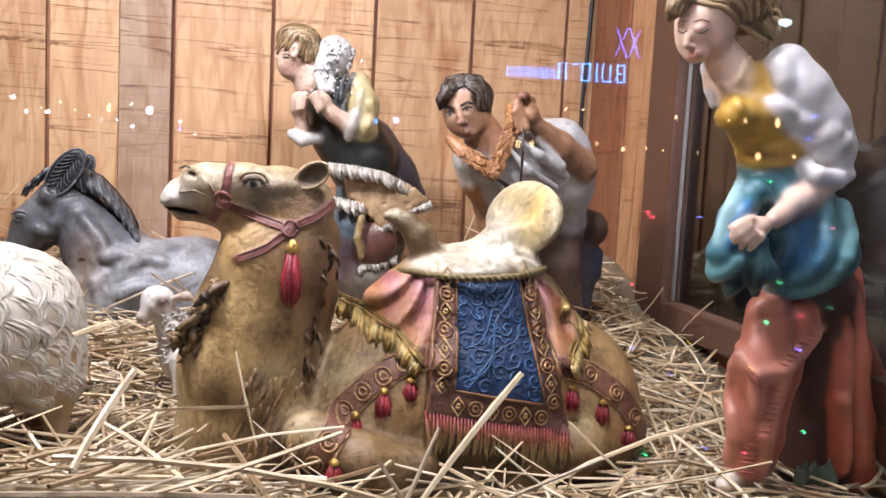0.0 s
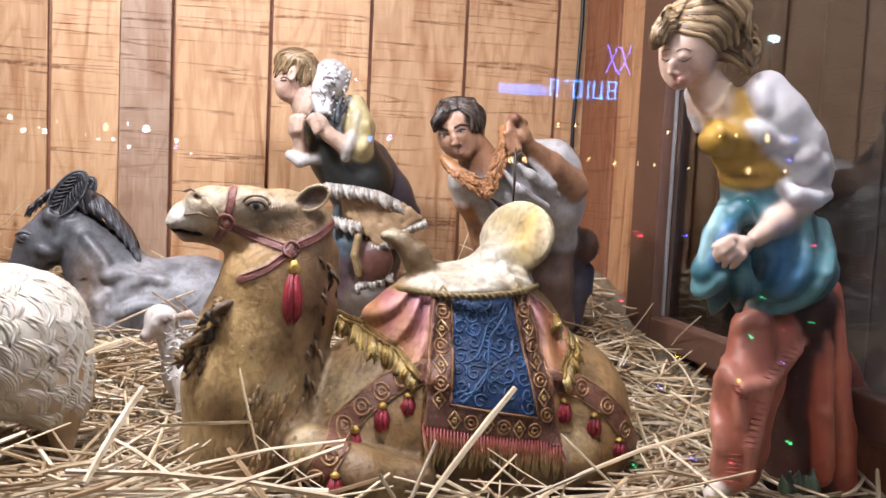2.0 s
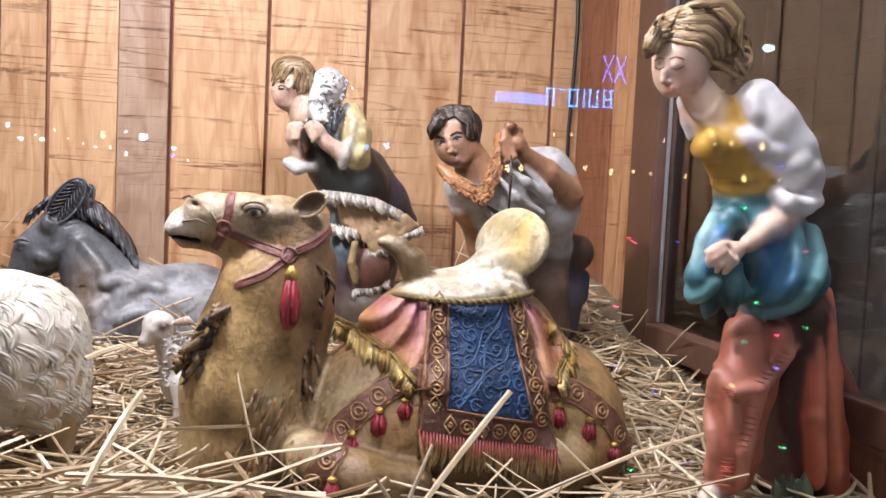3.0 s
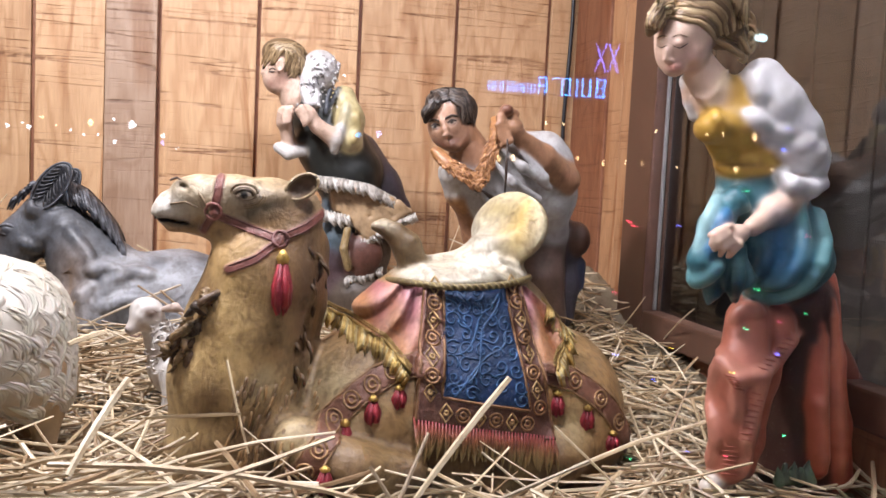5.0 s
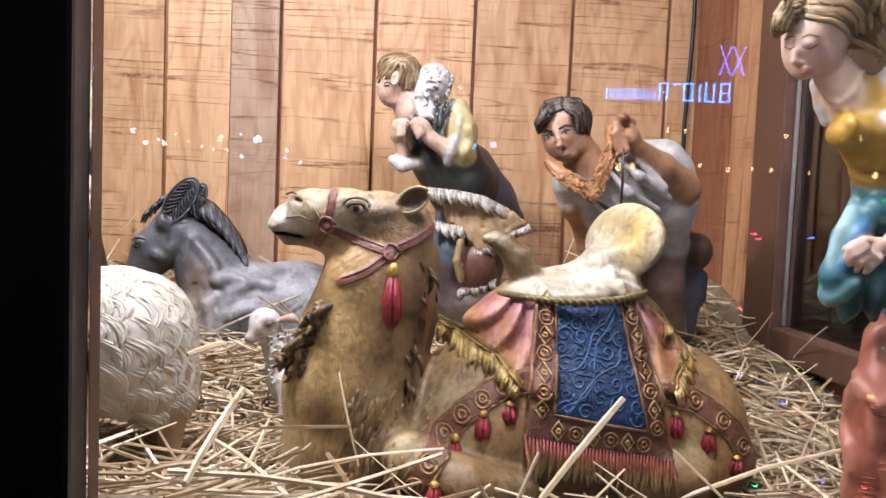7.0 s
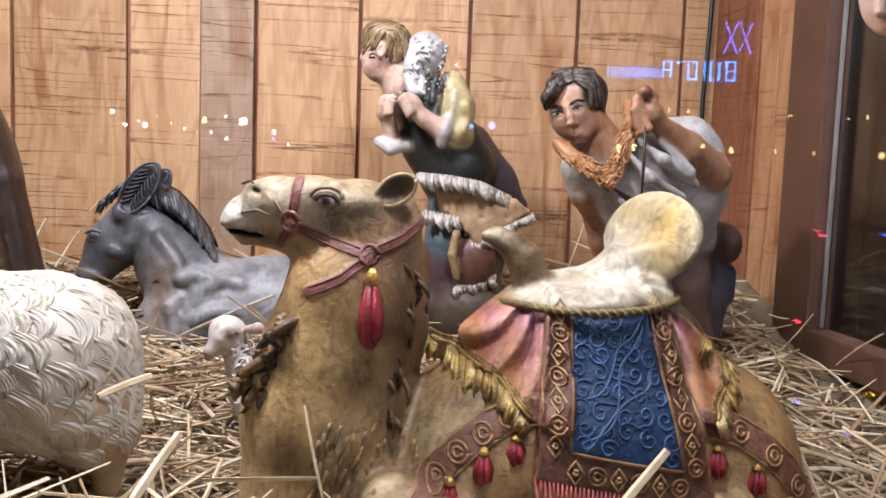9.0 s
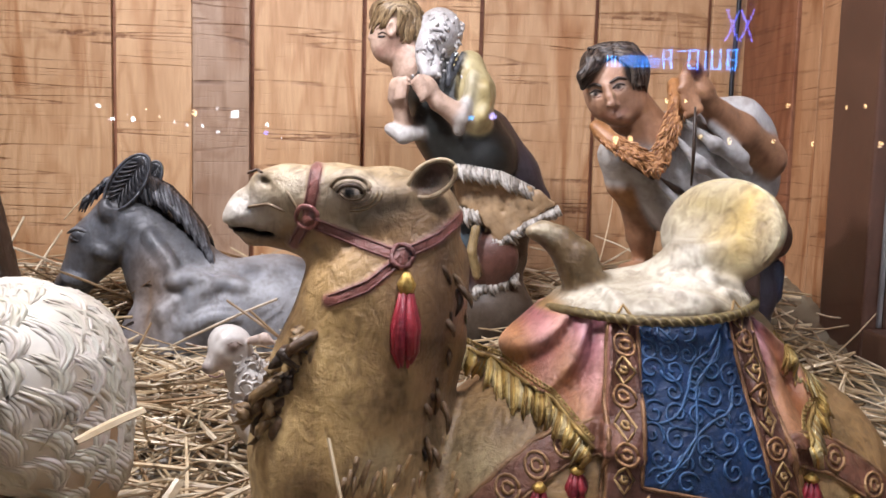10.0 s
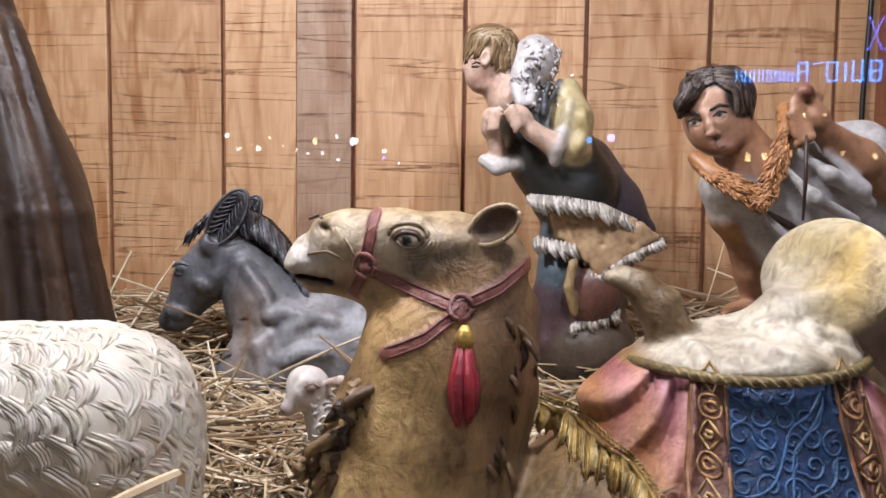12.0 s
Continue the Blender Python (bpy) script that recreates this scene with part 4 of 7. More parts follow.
    for pts in (belt_l, belt_r):
        lo, hi = span(pts, 0.02)
        c.cloth(stripe(pts, 0.0115), lo, hi, 0.0035, (0.20, 0.085, 0.05))
        for sgn in (-1, 1):
            q, g = along(pts, 9)
            nrm = np.stack([-g[:, 1], g[:, 0]], 1) / np.linalg.norm(g, axis=1, keepdims=True)
            c.cord([tuple(v) for v in q + sgn * 0.0115 * nrm], 0.0017, (0.34, 0.20, 0.10), 0.2)
    for pts, n in ((belt_l, 6), (belt_r, 3)):
        for x, z in along(pts, n + 2)[0][1:-1]:
            c.ring((x, z), 0.0082, 0.0014, (0.40, 0.24, 0.11), 0.4)
            c.ring((x, z), 0.0038, 0.0016, (0.40, 0.24, 0.11), 0.4, 8)
    # saddle: seat, braided rim, horn and cantle
    SEAT, HORN = (0.53, 0.485, 0.375), (0.17, 0.11, 0.05)
    c.ball((0.255, -0.790, 0.274), (0.0800, 0.078, 0.0200), SEAT, 0.008, (0, -3, 0))
    c.cone((0.205, -0.790, 0.272), (0.304, -0.790, 0.290), 0.0170, 0.0235, SEAT, 0.014)
    c.cone((0.286, -0.792, 0.286), (0.306, -0.792, 0.312), 0.0260, 0.0270, SEAT, 0.012)
    c.chain([(0.200, -0.800, 0.281), (0.190, -0.800, 0.306), (0.176, -0.800, 0.320), (0.163, -0.800, 0.327), (0.153, -0.800, 0.327)], [0.0176, 0.0163, 0.0117, 0.0085, 0.0052], HORN, 0.006)
    c.rope([np.array((0.200, -0.800, 0.281)) + (0.0205 * math.cos(t), 0.024 * math.sin(t), -0.004 + 0.004 * math.cos(t)) for t in np.linspace(0, 6.28, 24)], 0.0040, SEAT, 0, 6, 0)
    c.dab((0.158, -0.800, 0.330), (0.0130, 0.03, 0.0052), (0.58, 0.50, 0.34), 0.008, (0, 12, 0))
    # the cantle is a thick leaning shell, hollowed towards the seat
    shell = np.array((0.312, -0.790, 0.330))
    tilt = (0, 16, 27)
    axes = np.array(Euler([radians(a) for a in tilt]).to_matrix())
    c.cone((0.276, -0.800, 0.288), (0.300, -0.797, 0.314), 0.0240, 0.0270, SEAT, 0.016)
    c.ball(shell, (0.0175, 0.062, 0.0440), SEAT, 0.012, tilt)
    c.carve(shell - axes[:, 0] * 0.032 + axes[:, 2] * 0.012, (0.020, 0.044, 0.028), tilt, 0.010)
    c.dab(shell + axes[:, 1] * -0.030 + axes[:, 2] * 0.006 - axes[:, 0] * 0.008, (0.020, 0.022, 0.036), (0.58, 0.40, 0.10), 0.018, tilt)
    c.dab(shell + axes[:, 1] * 0.012 + axes[:, 2] * 0.020 - axes[:, 0] * 0.008, (0.020, 0.030, 0.018), (0.52, 0.42, 0.20), 0.018, tilt)
    c.paint(lambda x, y, z: np.maximum(c.ball_fn(shell, (0.020, 0.066, 0.049), tilt)(x, y, z), 0.001 - ((x - shell[0]) * axes[0, 0] + (y - shell[1]) * axes[1, 0] + (z - shell[2]) * axes[2, 0])), (0.17, 0.125, 0.055), 0.003)
    c.rope([shell + axes[:, 0] * (-0.003) + axes[:, 1] * 0.0590 * math.cos(t) + axes[:, 2] * 0.0425 * math.sin(t) for t in np.linspace(-0.3, 3.75, 30)], 0.0021, (0.62, 0.54, 0.33), 0, 6)
    for pts, r in ((((0.202, -0.840, 0.286), (0.210, -0.850, 0.281), (0.211, -0.860, 0.274)), 0.003), (((0.235, -0.840, 0.290), (0.262, -0.850, 0.284), (0.286, -0.860, 0.279)), 0.003), (((0.254, -0.840, 0.297), (0.281, -0.850, 0.291), (0.301, -0.860, 0.284)), 0.003), (((0.277, -0.840, 0.299), (0.291, -0.850, 0.296), (0.306, -0.860, 0.291)), 0.003)):
        c.ridge(pts, r, (0.62, 0.57, 0.46), 0.006, 0.002)
    rim = [(0.253 + 0.0835 * math.cos(a), -0.79 + 0.087 * math.sin(a), 0.263 + 0.004 * math.cos(a) + 0.006 * math.cos(2 * a) - 0.013 * math.sin(a)) for a in np.linspace(0, 2 * math.pi, 150)]
    c.rope(rim, 0.0038, (0.17, 0.125, 0.05), 0.1, 8, 0)
    for k in range(2):
        c.rope([(x, y - 0.0015 + 0.0024 * math.cos(i * 1.45 + k * 3.14), z + 0.0030 * math.sin(i * 1.45 + k * 3.14)) for i, (x, y, z) in enumerate(rim)], 0.0016, (0.33, 0.26, 0.12), 0.3, 5)
    # ornament on the blanket
    b = np.array(border)
    f = np.array(field)
    mid = (b + f) / 2
    for e, n in (((0, 3), 7), ((1, 2), 8), ((3, 2), 7)):
        for i, (x, z) in enumerate(along([mid[e[0]], mid[e[1]]], n + 1)[0][(0 if e[0] != 3 else 1):-1]):
            if i % 2:
                c.ring((x, z), 0.0072, 0.0013, (0.36, 0.20, 0.09), 0.45)
                c.ring((x, z), 0.0032, 0.0016, (0.36, 0.20, 0.09), 0.45, 8)
            else:
                c.cord([(x - 0.0065, z), (x, z + 0.0095), (x + 0.0065, z), (x, z - 0.0095), (x - 0.0065, z)], 0.0013, (0.45, 0.30, 0.13), 0.45, 2)
                c.ring((x, z), 0.0022, 0.0016, (0.45, 0.30, 0.13), 0.45, 6)
    for poly, r in ((b, 0.0022), (f, 0.0018)):
        for i in (1, 2, 3):
            c.cord([tuple(poly[i]), tuple(poly[(i + 1) % 4])], r, (0.30, 0.16, 0.075), 0.3, 16)
    rng = random.Random(9)

    def scroll(x, z, r, turns, start, way, stem):
        pts = []
        for s in np.linspace(0, 1, 20):
            a = start + way * turns * 2 * math.pi * s
            pts.append((x + r * (1 - 0.86 * s) * math.cos(a), z + r * (1 - 0.86 * s) * math.sin(a)))
        if stem:
            a = start - way * 0.6
            pts = [(x + 1.9 * r * math.cos(a), z + 1.9 * r * math.sin(a)), (x + 1.35 * r * math.cos(a + way * 0.3), z + 1.35 * r * math.sin(a + way * 0.3))] + pts
        c.cord(pts, [0.0013] * (len(pts) * 1), (0.03, 0.088, 0.20), 0.15, 1)

    inside = polygon(field)
    for i in range(5):
        for j in range(8):
            u, v = (i + 0.5) / 5 + rng.uniform(-0.03, 0.03), (j + 0.5) / 8 + rng.uniform(-0.02, 0.02)
            p = (f[0] * (1 - u) + f[1] * u) * (1 - v) + (f[3] * (1 - u) + f[2] * u) * v
            if inside(p[0], p[1]) < -0.006:
                scroll(p[0], p[1], rng.uniform(0.0065, 0.0095), 1.25, rng.uniform(0, 6.28), rng.choice((-1, 1)), (i + j) % 2 == 0 and inside(p[0], p[1]) < -0.012)
    for v0, v1, amp in ((0.05, 0.62, 0.18), (0.35, 0.98, -0.22), (0.1, 0.9, 0.3)):
        pts = []
        for s in np.linspace(0, 1, 22):
            u, v = 0.12 + 0.76 * s + amp * math.sin(s * 6.28) * 0.3, v1 + (v0 - v1) * s + 0.04 * math.sin(s * 9)
            p = (f[0] * (1 - u) + f[1] * u) * (1 - v) + (f[3] * (1 - u) + f[2] * u) * v
            pts.append(tuple(p))
        c.cord(pts, [0.0014] * len(pts), (0.035, 0.10, 0.22), 0.15, 1)
    # red and straw-coloured fringe below the blanket
    q, g = along([b[3], b[2]], 44)
    for i, (x, z) in enumerate(q):
        p = np.array(c.front(x, z + 0.004))
        w, ln = rng.uniform(-0.005, 0.005), rng.uniform(0.030, 0.040)
        low = np.array(c.front(x + w, z - ln))
        y = min(p[1] - 0.001, low[1] - 0.001)
        c.rope([p, (x, y - 0.001, z - 0.3 * ln), (x + w * 0.5, y, z - 0.7 * ln), (x + w, y + 0.001, z - ln)], [0.0016, 0.0024, 0.0021, 0.0007],
               [(0.30, 0.025, 0.04), (0.33, 0.13, 0.06), (0.42, 0.32, 0.14), (0.44, 0.36, 0.18)], 0.0, 6)
    # gilt fringes of the gown: fine strands that hang from a beaded hem
    for pts, n in ((gown_l[3:7], 84), (gown_r[2:6], 54)):
        q, g = along(pts, n)
        for i, (x, z) in enumerate(q):
            wav = math.sin(i * 0.42)
            out = np.array((-g[i][1], g[i][0])) / np.linalg.norm(g[i])
            out = out if out[1] < 0 else -out
            out = 0.55 * out + (0.0, -0.45)
            p = np.array(c.front(x, z)) - (0, 0.003 + 0.002 * wav, 0)
            ln = 0.019 + 0.003 * math.sin(i * 0.9) + rng.uniform(-0.002, 0.002)
            low = c.front(x + out[0] * ln, z + out[1] * ln)
            e = np.array((low[0], min(low[1], p[1] + 0.012), low[2])) - (0, 0.004 + 0.003 * wav, 0)
            tone = rng.choice((GOLD, (0.66, 0.50, 0.20), (0.42, 0.27, 0.08), (0.60, 0.50, 0.27)))
            c.rope([p, p * 0.6 + e * 0.4 - (0, 0.004 + 0.002 * wav, 0), e], [0.0014, 0.0018, 0.0011], tone, 0.55, 5)
        c.cord([tuple(v) for v in q[::2]], 0.0022, (0.40, 0.27, 0.09), 0.6, 1, 0.004)
        for x, z in q[::2]:
            c.ring((x, z + 0.0055), 0.0016, 0.0010, (0.46, 0.33, 0.12), 0.6, 6)
    # tassels
    for top, ln in (((0.147, -0.930, 0.159), 0.034), ((0.175, -0.930, 0.168), 0.028), ((0.119, -0.930, 0.135), 0.036), ((0.097, -0.920, 0.102), 0.030), ((0.349, -0.900, 0.162), 0.032), ((0.386, -0.880, 0.144), 0.030), ((0.417, -0.860, 0.115), 0.024)):
        p = c.front(top[0], top[2])
        tassel(c, (p[0], p[1] - 0.005, p[2]), ln, 0.0105)
    p = c.front((0.051, -0.890, 0.305)[0], (0.051, -0.890, 0.305)[2])
    tassel(c, (p[0], p[1] - 0.007, p[2]), 0.068, 0.0125)
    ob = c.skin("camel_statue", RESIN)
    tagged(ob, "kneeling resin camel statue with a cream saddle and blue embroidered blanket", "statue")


camel()

# ---- the other figures ----
SKIN, PALE, WHITE_PAINT = (0.42, 0.235, 0.145), (0.64, 0.455, 0.35), (0.62, 0.605, 0.60)


def woman():
    c = Clay((0.36, -1.13, -0.01), (0.74, -0.80, 0.62), 0.0026)
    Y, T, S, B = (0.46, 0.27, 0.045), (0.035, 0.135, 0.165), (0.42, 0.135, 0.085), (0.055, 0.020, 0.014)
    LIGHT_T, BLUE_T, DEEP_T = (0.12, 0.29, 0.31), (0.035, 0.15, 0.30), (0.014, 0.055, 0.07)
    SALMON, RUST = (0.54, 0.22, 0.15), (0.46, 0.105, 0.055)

    ridge = c.ridge
    # skirt: a forward leg, a deep hollow coloured for shade, a broad outer fold
    c.chain([(0.510, -0.985, 0.257), (0.498, -1.000, 0.208), (0.496, -0.995, 0.154), (0.497, -0.990, 0.112)], [0.0220, 0.0237, 0.0217, 0.0209], S, 0.012)
    c.chain([(0.543, -0.985, 0.252), (0.529, -0.985, 0.198), (0.523, -0.985, 0.133), (0.518, -0.985, 0.104)], [0.0178, 0.0157, 0.0115, 0.0105], S, 0.012)
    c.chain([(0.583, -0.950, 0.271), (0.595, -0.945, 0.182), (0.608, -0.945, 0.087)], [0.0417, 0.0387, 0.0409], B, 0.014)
    c.chain([(0.609, -0.965, 0.298), (0.615, -0.970, 0.213), (0.625, -0.970, 0.145), (0.634, -0.968, 0.089)], [0.0108, 0.0166, 0.0193, 0.0204], RUST, 0.010)
    c.chain([(0.587, -0.985, 0.229), (0.591, -0.990, 0.170), (0.601, -0.988, 0.102)], [0.0047, 0.0068, 0.0084], RUST, 0.010)
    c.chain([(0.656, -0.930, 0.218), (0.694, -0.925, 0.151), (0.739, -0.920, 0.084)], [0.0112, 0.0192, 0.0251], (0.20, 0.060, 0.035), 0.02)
    # fold crests lighter than the cloth: highlights put into the colour
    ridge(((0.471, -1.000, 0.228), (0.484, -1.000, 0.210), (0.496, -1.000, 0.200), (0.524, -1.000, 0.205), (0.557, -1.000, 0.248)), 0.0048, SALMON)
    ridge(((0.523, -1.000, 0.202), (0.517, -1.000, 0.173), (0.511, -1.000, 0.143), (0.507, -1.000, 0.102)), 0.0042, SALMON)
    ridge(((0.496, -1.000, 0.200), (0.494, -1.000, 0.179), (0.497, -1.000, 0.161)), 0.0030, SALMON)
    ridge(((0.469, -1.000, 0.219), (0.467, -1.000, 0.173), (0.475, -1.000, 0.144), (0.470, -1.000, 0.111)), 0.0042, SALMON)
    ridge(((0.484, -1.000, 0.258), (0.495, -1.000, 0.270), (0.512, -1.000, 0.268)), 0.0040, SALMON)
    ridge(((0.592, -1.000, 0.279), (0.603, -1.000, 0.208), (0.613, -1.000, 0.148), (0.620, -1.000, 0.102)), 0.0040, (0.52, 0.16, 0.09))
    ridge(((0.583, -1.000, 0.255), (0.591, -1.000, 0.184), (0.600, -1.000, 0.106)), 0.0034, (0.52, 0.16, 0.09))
    # short chisel strokes beside the folds
    for a, b, n, w in (((0.488, -1.000, 0.202), (0.498, -1.000, 0.189), 5, 0.008), ((0.522, -1.000, 0.210), (0.552, -1.000, 0.239), 8, 0.009), ((0.520, -1.000, 0.184), (0.509, -1.000, 0.138), 9, 0.010), ((0.495, -1.000, 0.131), (0.496, -1.000, 0.103), 7, 0.013)):
        for p in along([a, b], n)[0]:
            c.trace([p + (-w, 0, 0.002), p, p + (w * 0.5, 0, -0.001)], 0.0009, (0.36, 0.095, 0.06), 4)
    # apron gathered in one hand
    c.chain([(0.508, -0.970, 0.393), (0.523, -0.970, 0.362), (0.536, -0.970, 0.332)], [0.0300, 0.0449, 0.0556], T, 0.014)
    c.ball((0.543, -0.975, 0.317), (0.0521, 0.058, 0.0330), T, 0.016)
    c.chain([(0.476, -1.000, 0.378), (0.452, -1.010, 0.350), (0.442, -1.012, 0.317), (0.443, -1.010, 0.303)], [0.0123, 0.0142, 0.0137, 0.0102], T, 0.012)
    c.chain([(0.457, -1.010, 0.311), (0.457, -1.005, 0.288), (0.456, -1.000, 0.275)], [0.0112, 0.0072, 0.0026], T, 0.010)
    c.chain([(0.470, -1.020, 0.329), (0.471, -1.020, 0.302), (0.478, -1.010, 0.280)], [0.0100, 0.0090, 0.0041], T, 0.008)
    c.carve(((0.494, -1.036, 0.312)), (0.021, 0.016, 0.017), (0, 10, 0), 0.010)
    c.carve(((0.519, -1.036, 0.332)), (0.013, 0.014, 0.030), (0, 16, 0), 0.010)
    # deep shadow of the gathered hollow, painted as dark teal
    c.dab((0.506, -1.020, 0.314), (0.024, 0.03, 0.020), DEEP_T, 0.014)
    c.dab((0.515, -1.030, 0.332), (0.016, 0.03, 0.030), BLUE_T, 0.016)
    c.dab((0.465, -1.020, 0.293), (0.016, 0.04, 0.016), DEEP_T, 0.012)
    # raised folds, most tinted pale for the light on their crests
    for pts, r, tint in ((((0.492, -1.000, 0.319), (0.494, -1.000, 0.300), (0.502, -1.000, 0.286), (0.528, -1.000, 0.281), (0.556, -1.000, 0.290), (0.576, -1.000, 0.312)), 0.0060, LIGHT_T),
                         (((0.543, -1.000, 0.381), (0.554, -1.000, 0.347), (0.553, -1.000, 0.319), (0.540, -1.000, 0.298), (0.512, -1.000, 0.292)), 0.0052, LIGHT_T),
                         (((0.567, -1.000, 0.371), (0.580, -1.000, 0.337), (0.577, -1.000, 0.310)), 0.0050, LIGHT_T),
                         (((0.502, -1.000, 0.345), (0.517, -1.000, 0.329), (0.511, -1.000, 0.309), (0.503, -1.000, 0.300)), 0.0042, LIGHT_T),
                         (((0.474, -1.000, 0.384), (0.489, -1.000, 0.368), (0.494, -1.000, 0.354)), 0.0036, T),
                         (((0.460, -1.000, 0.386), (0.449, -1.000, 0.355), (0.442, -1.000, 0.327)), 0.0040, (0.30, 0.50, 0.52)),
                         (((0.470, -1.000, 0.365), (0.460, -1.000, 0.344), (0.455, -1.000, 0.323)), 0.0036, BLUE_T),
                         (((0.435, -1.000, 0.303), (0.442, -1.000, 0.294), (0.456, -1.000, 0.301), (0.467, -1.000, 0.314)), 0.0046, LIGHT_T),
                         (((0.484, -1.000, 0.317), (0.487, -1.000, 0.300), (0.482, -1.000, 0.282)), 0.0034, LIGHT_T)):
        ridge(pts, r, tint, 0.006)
    # bodice with gathers at the waist
    c.chain([(0.475, -0.968, 0.475), (0.488, -0.970, 0.447), (0.503, -0.970, 0.415)], [0.0247, 0.0278, 0.0278], Y, 0.014)
    c.ball((0.452, -0.990, 0.444), (0.0151, 0.023, 0.0146), Y, 0.016)
    c.ball((0.485, -0.990, 0.445), (0.0165, 0.014, 0.0154), Y, 0.024)
    for pts, r in ((((0.449, -1.000, 0.420), (0.469, -1.000, 0.413), (0.497, -1.000, 0.416), (0.516, -1.000, 0.425)), 0.0038), (((0.453, -1.000, 0.409), (0.474, -1.000, 0.404), (0.503, -1.000, 0.408), (0.519, -1.000, 0.413)), 0.0040), (((0.447, -1.000, 0.426), (0.459, -1.000, 0.421), (0.475, -1.000, 0.422)), 0.0030), (((0.438, -1.000, 0.465), (0.448, -1.000, 0.457), (0.454, -1.000, 0.449)), 0.0024)):
        ridge(pts, r, Y, 0.006)
    # crease shade between the gathers, painted as darker yellow
    c.dab((0.461, -1.020, 0.409), (0.040, 0.05, 0.0030), (0.20, 0.10, 0.015), 0.004, (0, -3, 0))
    c.dab((0.447, -1.020, 0.427), (0.020, 0.04, 0.0030), (0.24, 0.125, 0.02), 0.004, (0, 14, 0))
    # neck, neckline, far sleeve
    c.chain([(0.441, -0.968, 0.515), (0.455, -0.970, 0.493), (0.461, -0.972, 0.478)], [0.0150, 0.0161, 0.0192], PALE, 0.010)
    c.dab((0.437, -1.000, 0.478), (0.0154, 0.05, 0.0134), PALE, 0.003, (0, -22, 0))
    ridge(((0.417, -1.000, 0.485), (0.427, -1.000, 0.472), (0.438, -1.000, 0.469), (0.450, -1.000, 0.477), (0.460, -1.000, 0.501)), 0.0022, (0.60, 0.46, 0.30), 0.002, 0.0)
    c.chain([(0.440, -0.955, 0.492), (0.447, -0.955, 0.473), (0.451, -0.955, 0.458)], [0.0071, 0.0071, 0.0055], WHITE_PAINT, 0.006)
    # near sleeve, rolled cuff, forearm and hand
    c.chain([(0.506, -0.985, 0.495), (0.520, -0.992, 0.470), (0.540, -0.994, 0.445), (0.553, -0.992, 0.421), (0.556, -0.990, 0.404)], [0.0210, 0.0240, 0.0235, 0.0219, 0.0198], WHITE_PAINT, 0.012)
    for pts, r in ((((0.486, -1.000, 0.458), (0.508, -1.000, 0.443), (0.526, -1.000, 0.442)), 0.0046), (((0.511, -1.000, 0.432), (0.532, -1.000, 0.423), (0.554, -1.000, 0.436)), 0.0050), (((0.528, -1.000, 0.409), (0.547, -1.000, 0.416), (0.566, -1.000, 0.428)), 0.0040), (((0.489, -1.000, 0.496), (0.497, -1.000, 0.475)), 0.0034)):
        ridge(pts, r * 0.6, WHITE_PAINT, 0.012, 0.0018)
    # shade in the sleeve's crease, painted grey
    c.dab((0.513, -1.020, 0.431), (0.020, 0.03, 0.004), (0.44, 0.43, 0.46), 0.006, (0, 16, 0))
    c.chain([(0.521, -1.006, 0.402), (0.524, -1.020, 0.393), (0.547, -1.016, 0.391), (0.570, -1.000, 0.396)], [0.0066, 0.0085, 0.0091, 0.0072], WHITE_PAINT, 0.004)
    c.chain([(0.541, -1.004, 0.388), (0.511, -1.015, 0.367), (0.481, -1.026, 0.351)], [0.0138, 0.0121, 0.0089], PALE, 0.006)
    c.ball((0.460, -1.032, 0.343), (0.0148, 0.011, 0.0099), PALE, 0.006, (0, -24, 0))
    for pts in (((0.445, -1.042, 0.349), (0.433, -1.044, 0.343), (0.432, -1.040, 0.335)), ((0.446, -1.045, 0.344), (0.435, -1.046, 0.337), (0.435, -1.040, 0.330)), ((0.451, -1.045, 0.338), (0.441, -1.046, 0.332), (0.442, -1.040, 0.325)), ((0.459, -1.043, 0.336), (0.451, -1.044, 0.329), (0.451, -1.038, 0.323)), ((0.453, -1.036, 0.351), (0.438, -1.040, 0.347), (0.433, -1.034, 0.342))):
        c.chain(list(pts), [0.0041, 0.0039, 0.0029], PALE, 0.0012)
    # feet on a leafy base
    c.chain([(0.491, -0.985, 0.096), (0.471, -1.000, 0.091)], [0.0120, 0.0098], (0.62, 0.55, 0.46), 0.006)
    for k in range(7):
        p = np.array((0.558, -1.012, 0.099)) + (0.006 * k - 0.018, 0.002 * (k % 3), 0.002 * (k % 2))
        c.cone(p, p + (0.004 * (k % 3) - 0.004, -0.002, 0.016 + 0.003 * (k % 2)), 0.0060, 0.0015, ((0.10, 0.15, 0.09), (0.04, 0.06, 0.045))[k % 2], 0.002)
    c.chain([(0.602, -0.950, 0.070), (0.606, -0.950, 0.037)], [0.0313, 0.0366], (0.10, 0.08, 0.06), 0.01)
    # head, bowed and turned aside
    h = Clay((0.355, -1.04, 0.46), (0.52, -0.90, 0.61), 0.0014)
    h.chain([(0.435, -0.968, 0.520), (0.451, -0.970, 0.497)], [0.0161, 0.0150], PALE, 0.010)
    h.ball((0.430, -0.966, 0.537), (0.0290, 0.031, 0.0312), PALE, 0.008, (0, 8, 0))
    h.ball((0.412, -0.978, 0.522), (0.0164, 0.021, 0.0265), PALE, 0.010, (0, 4, 0))
    h.ball((0.428, -0.980, 0.513), (0.0137, 0.016, 0.0137), PALE, 0.010)
    h.ball((0.413, -0.984, 0.498), (0.0079, 0.011, 0.0068), PALE, 0.008)

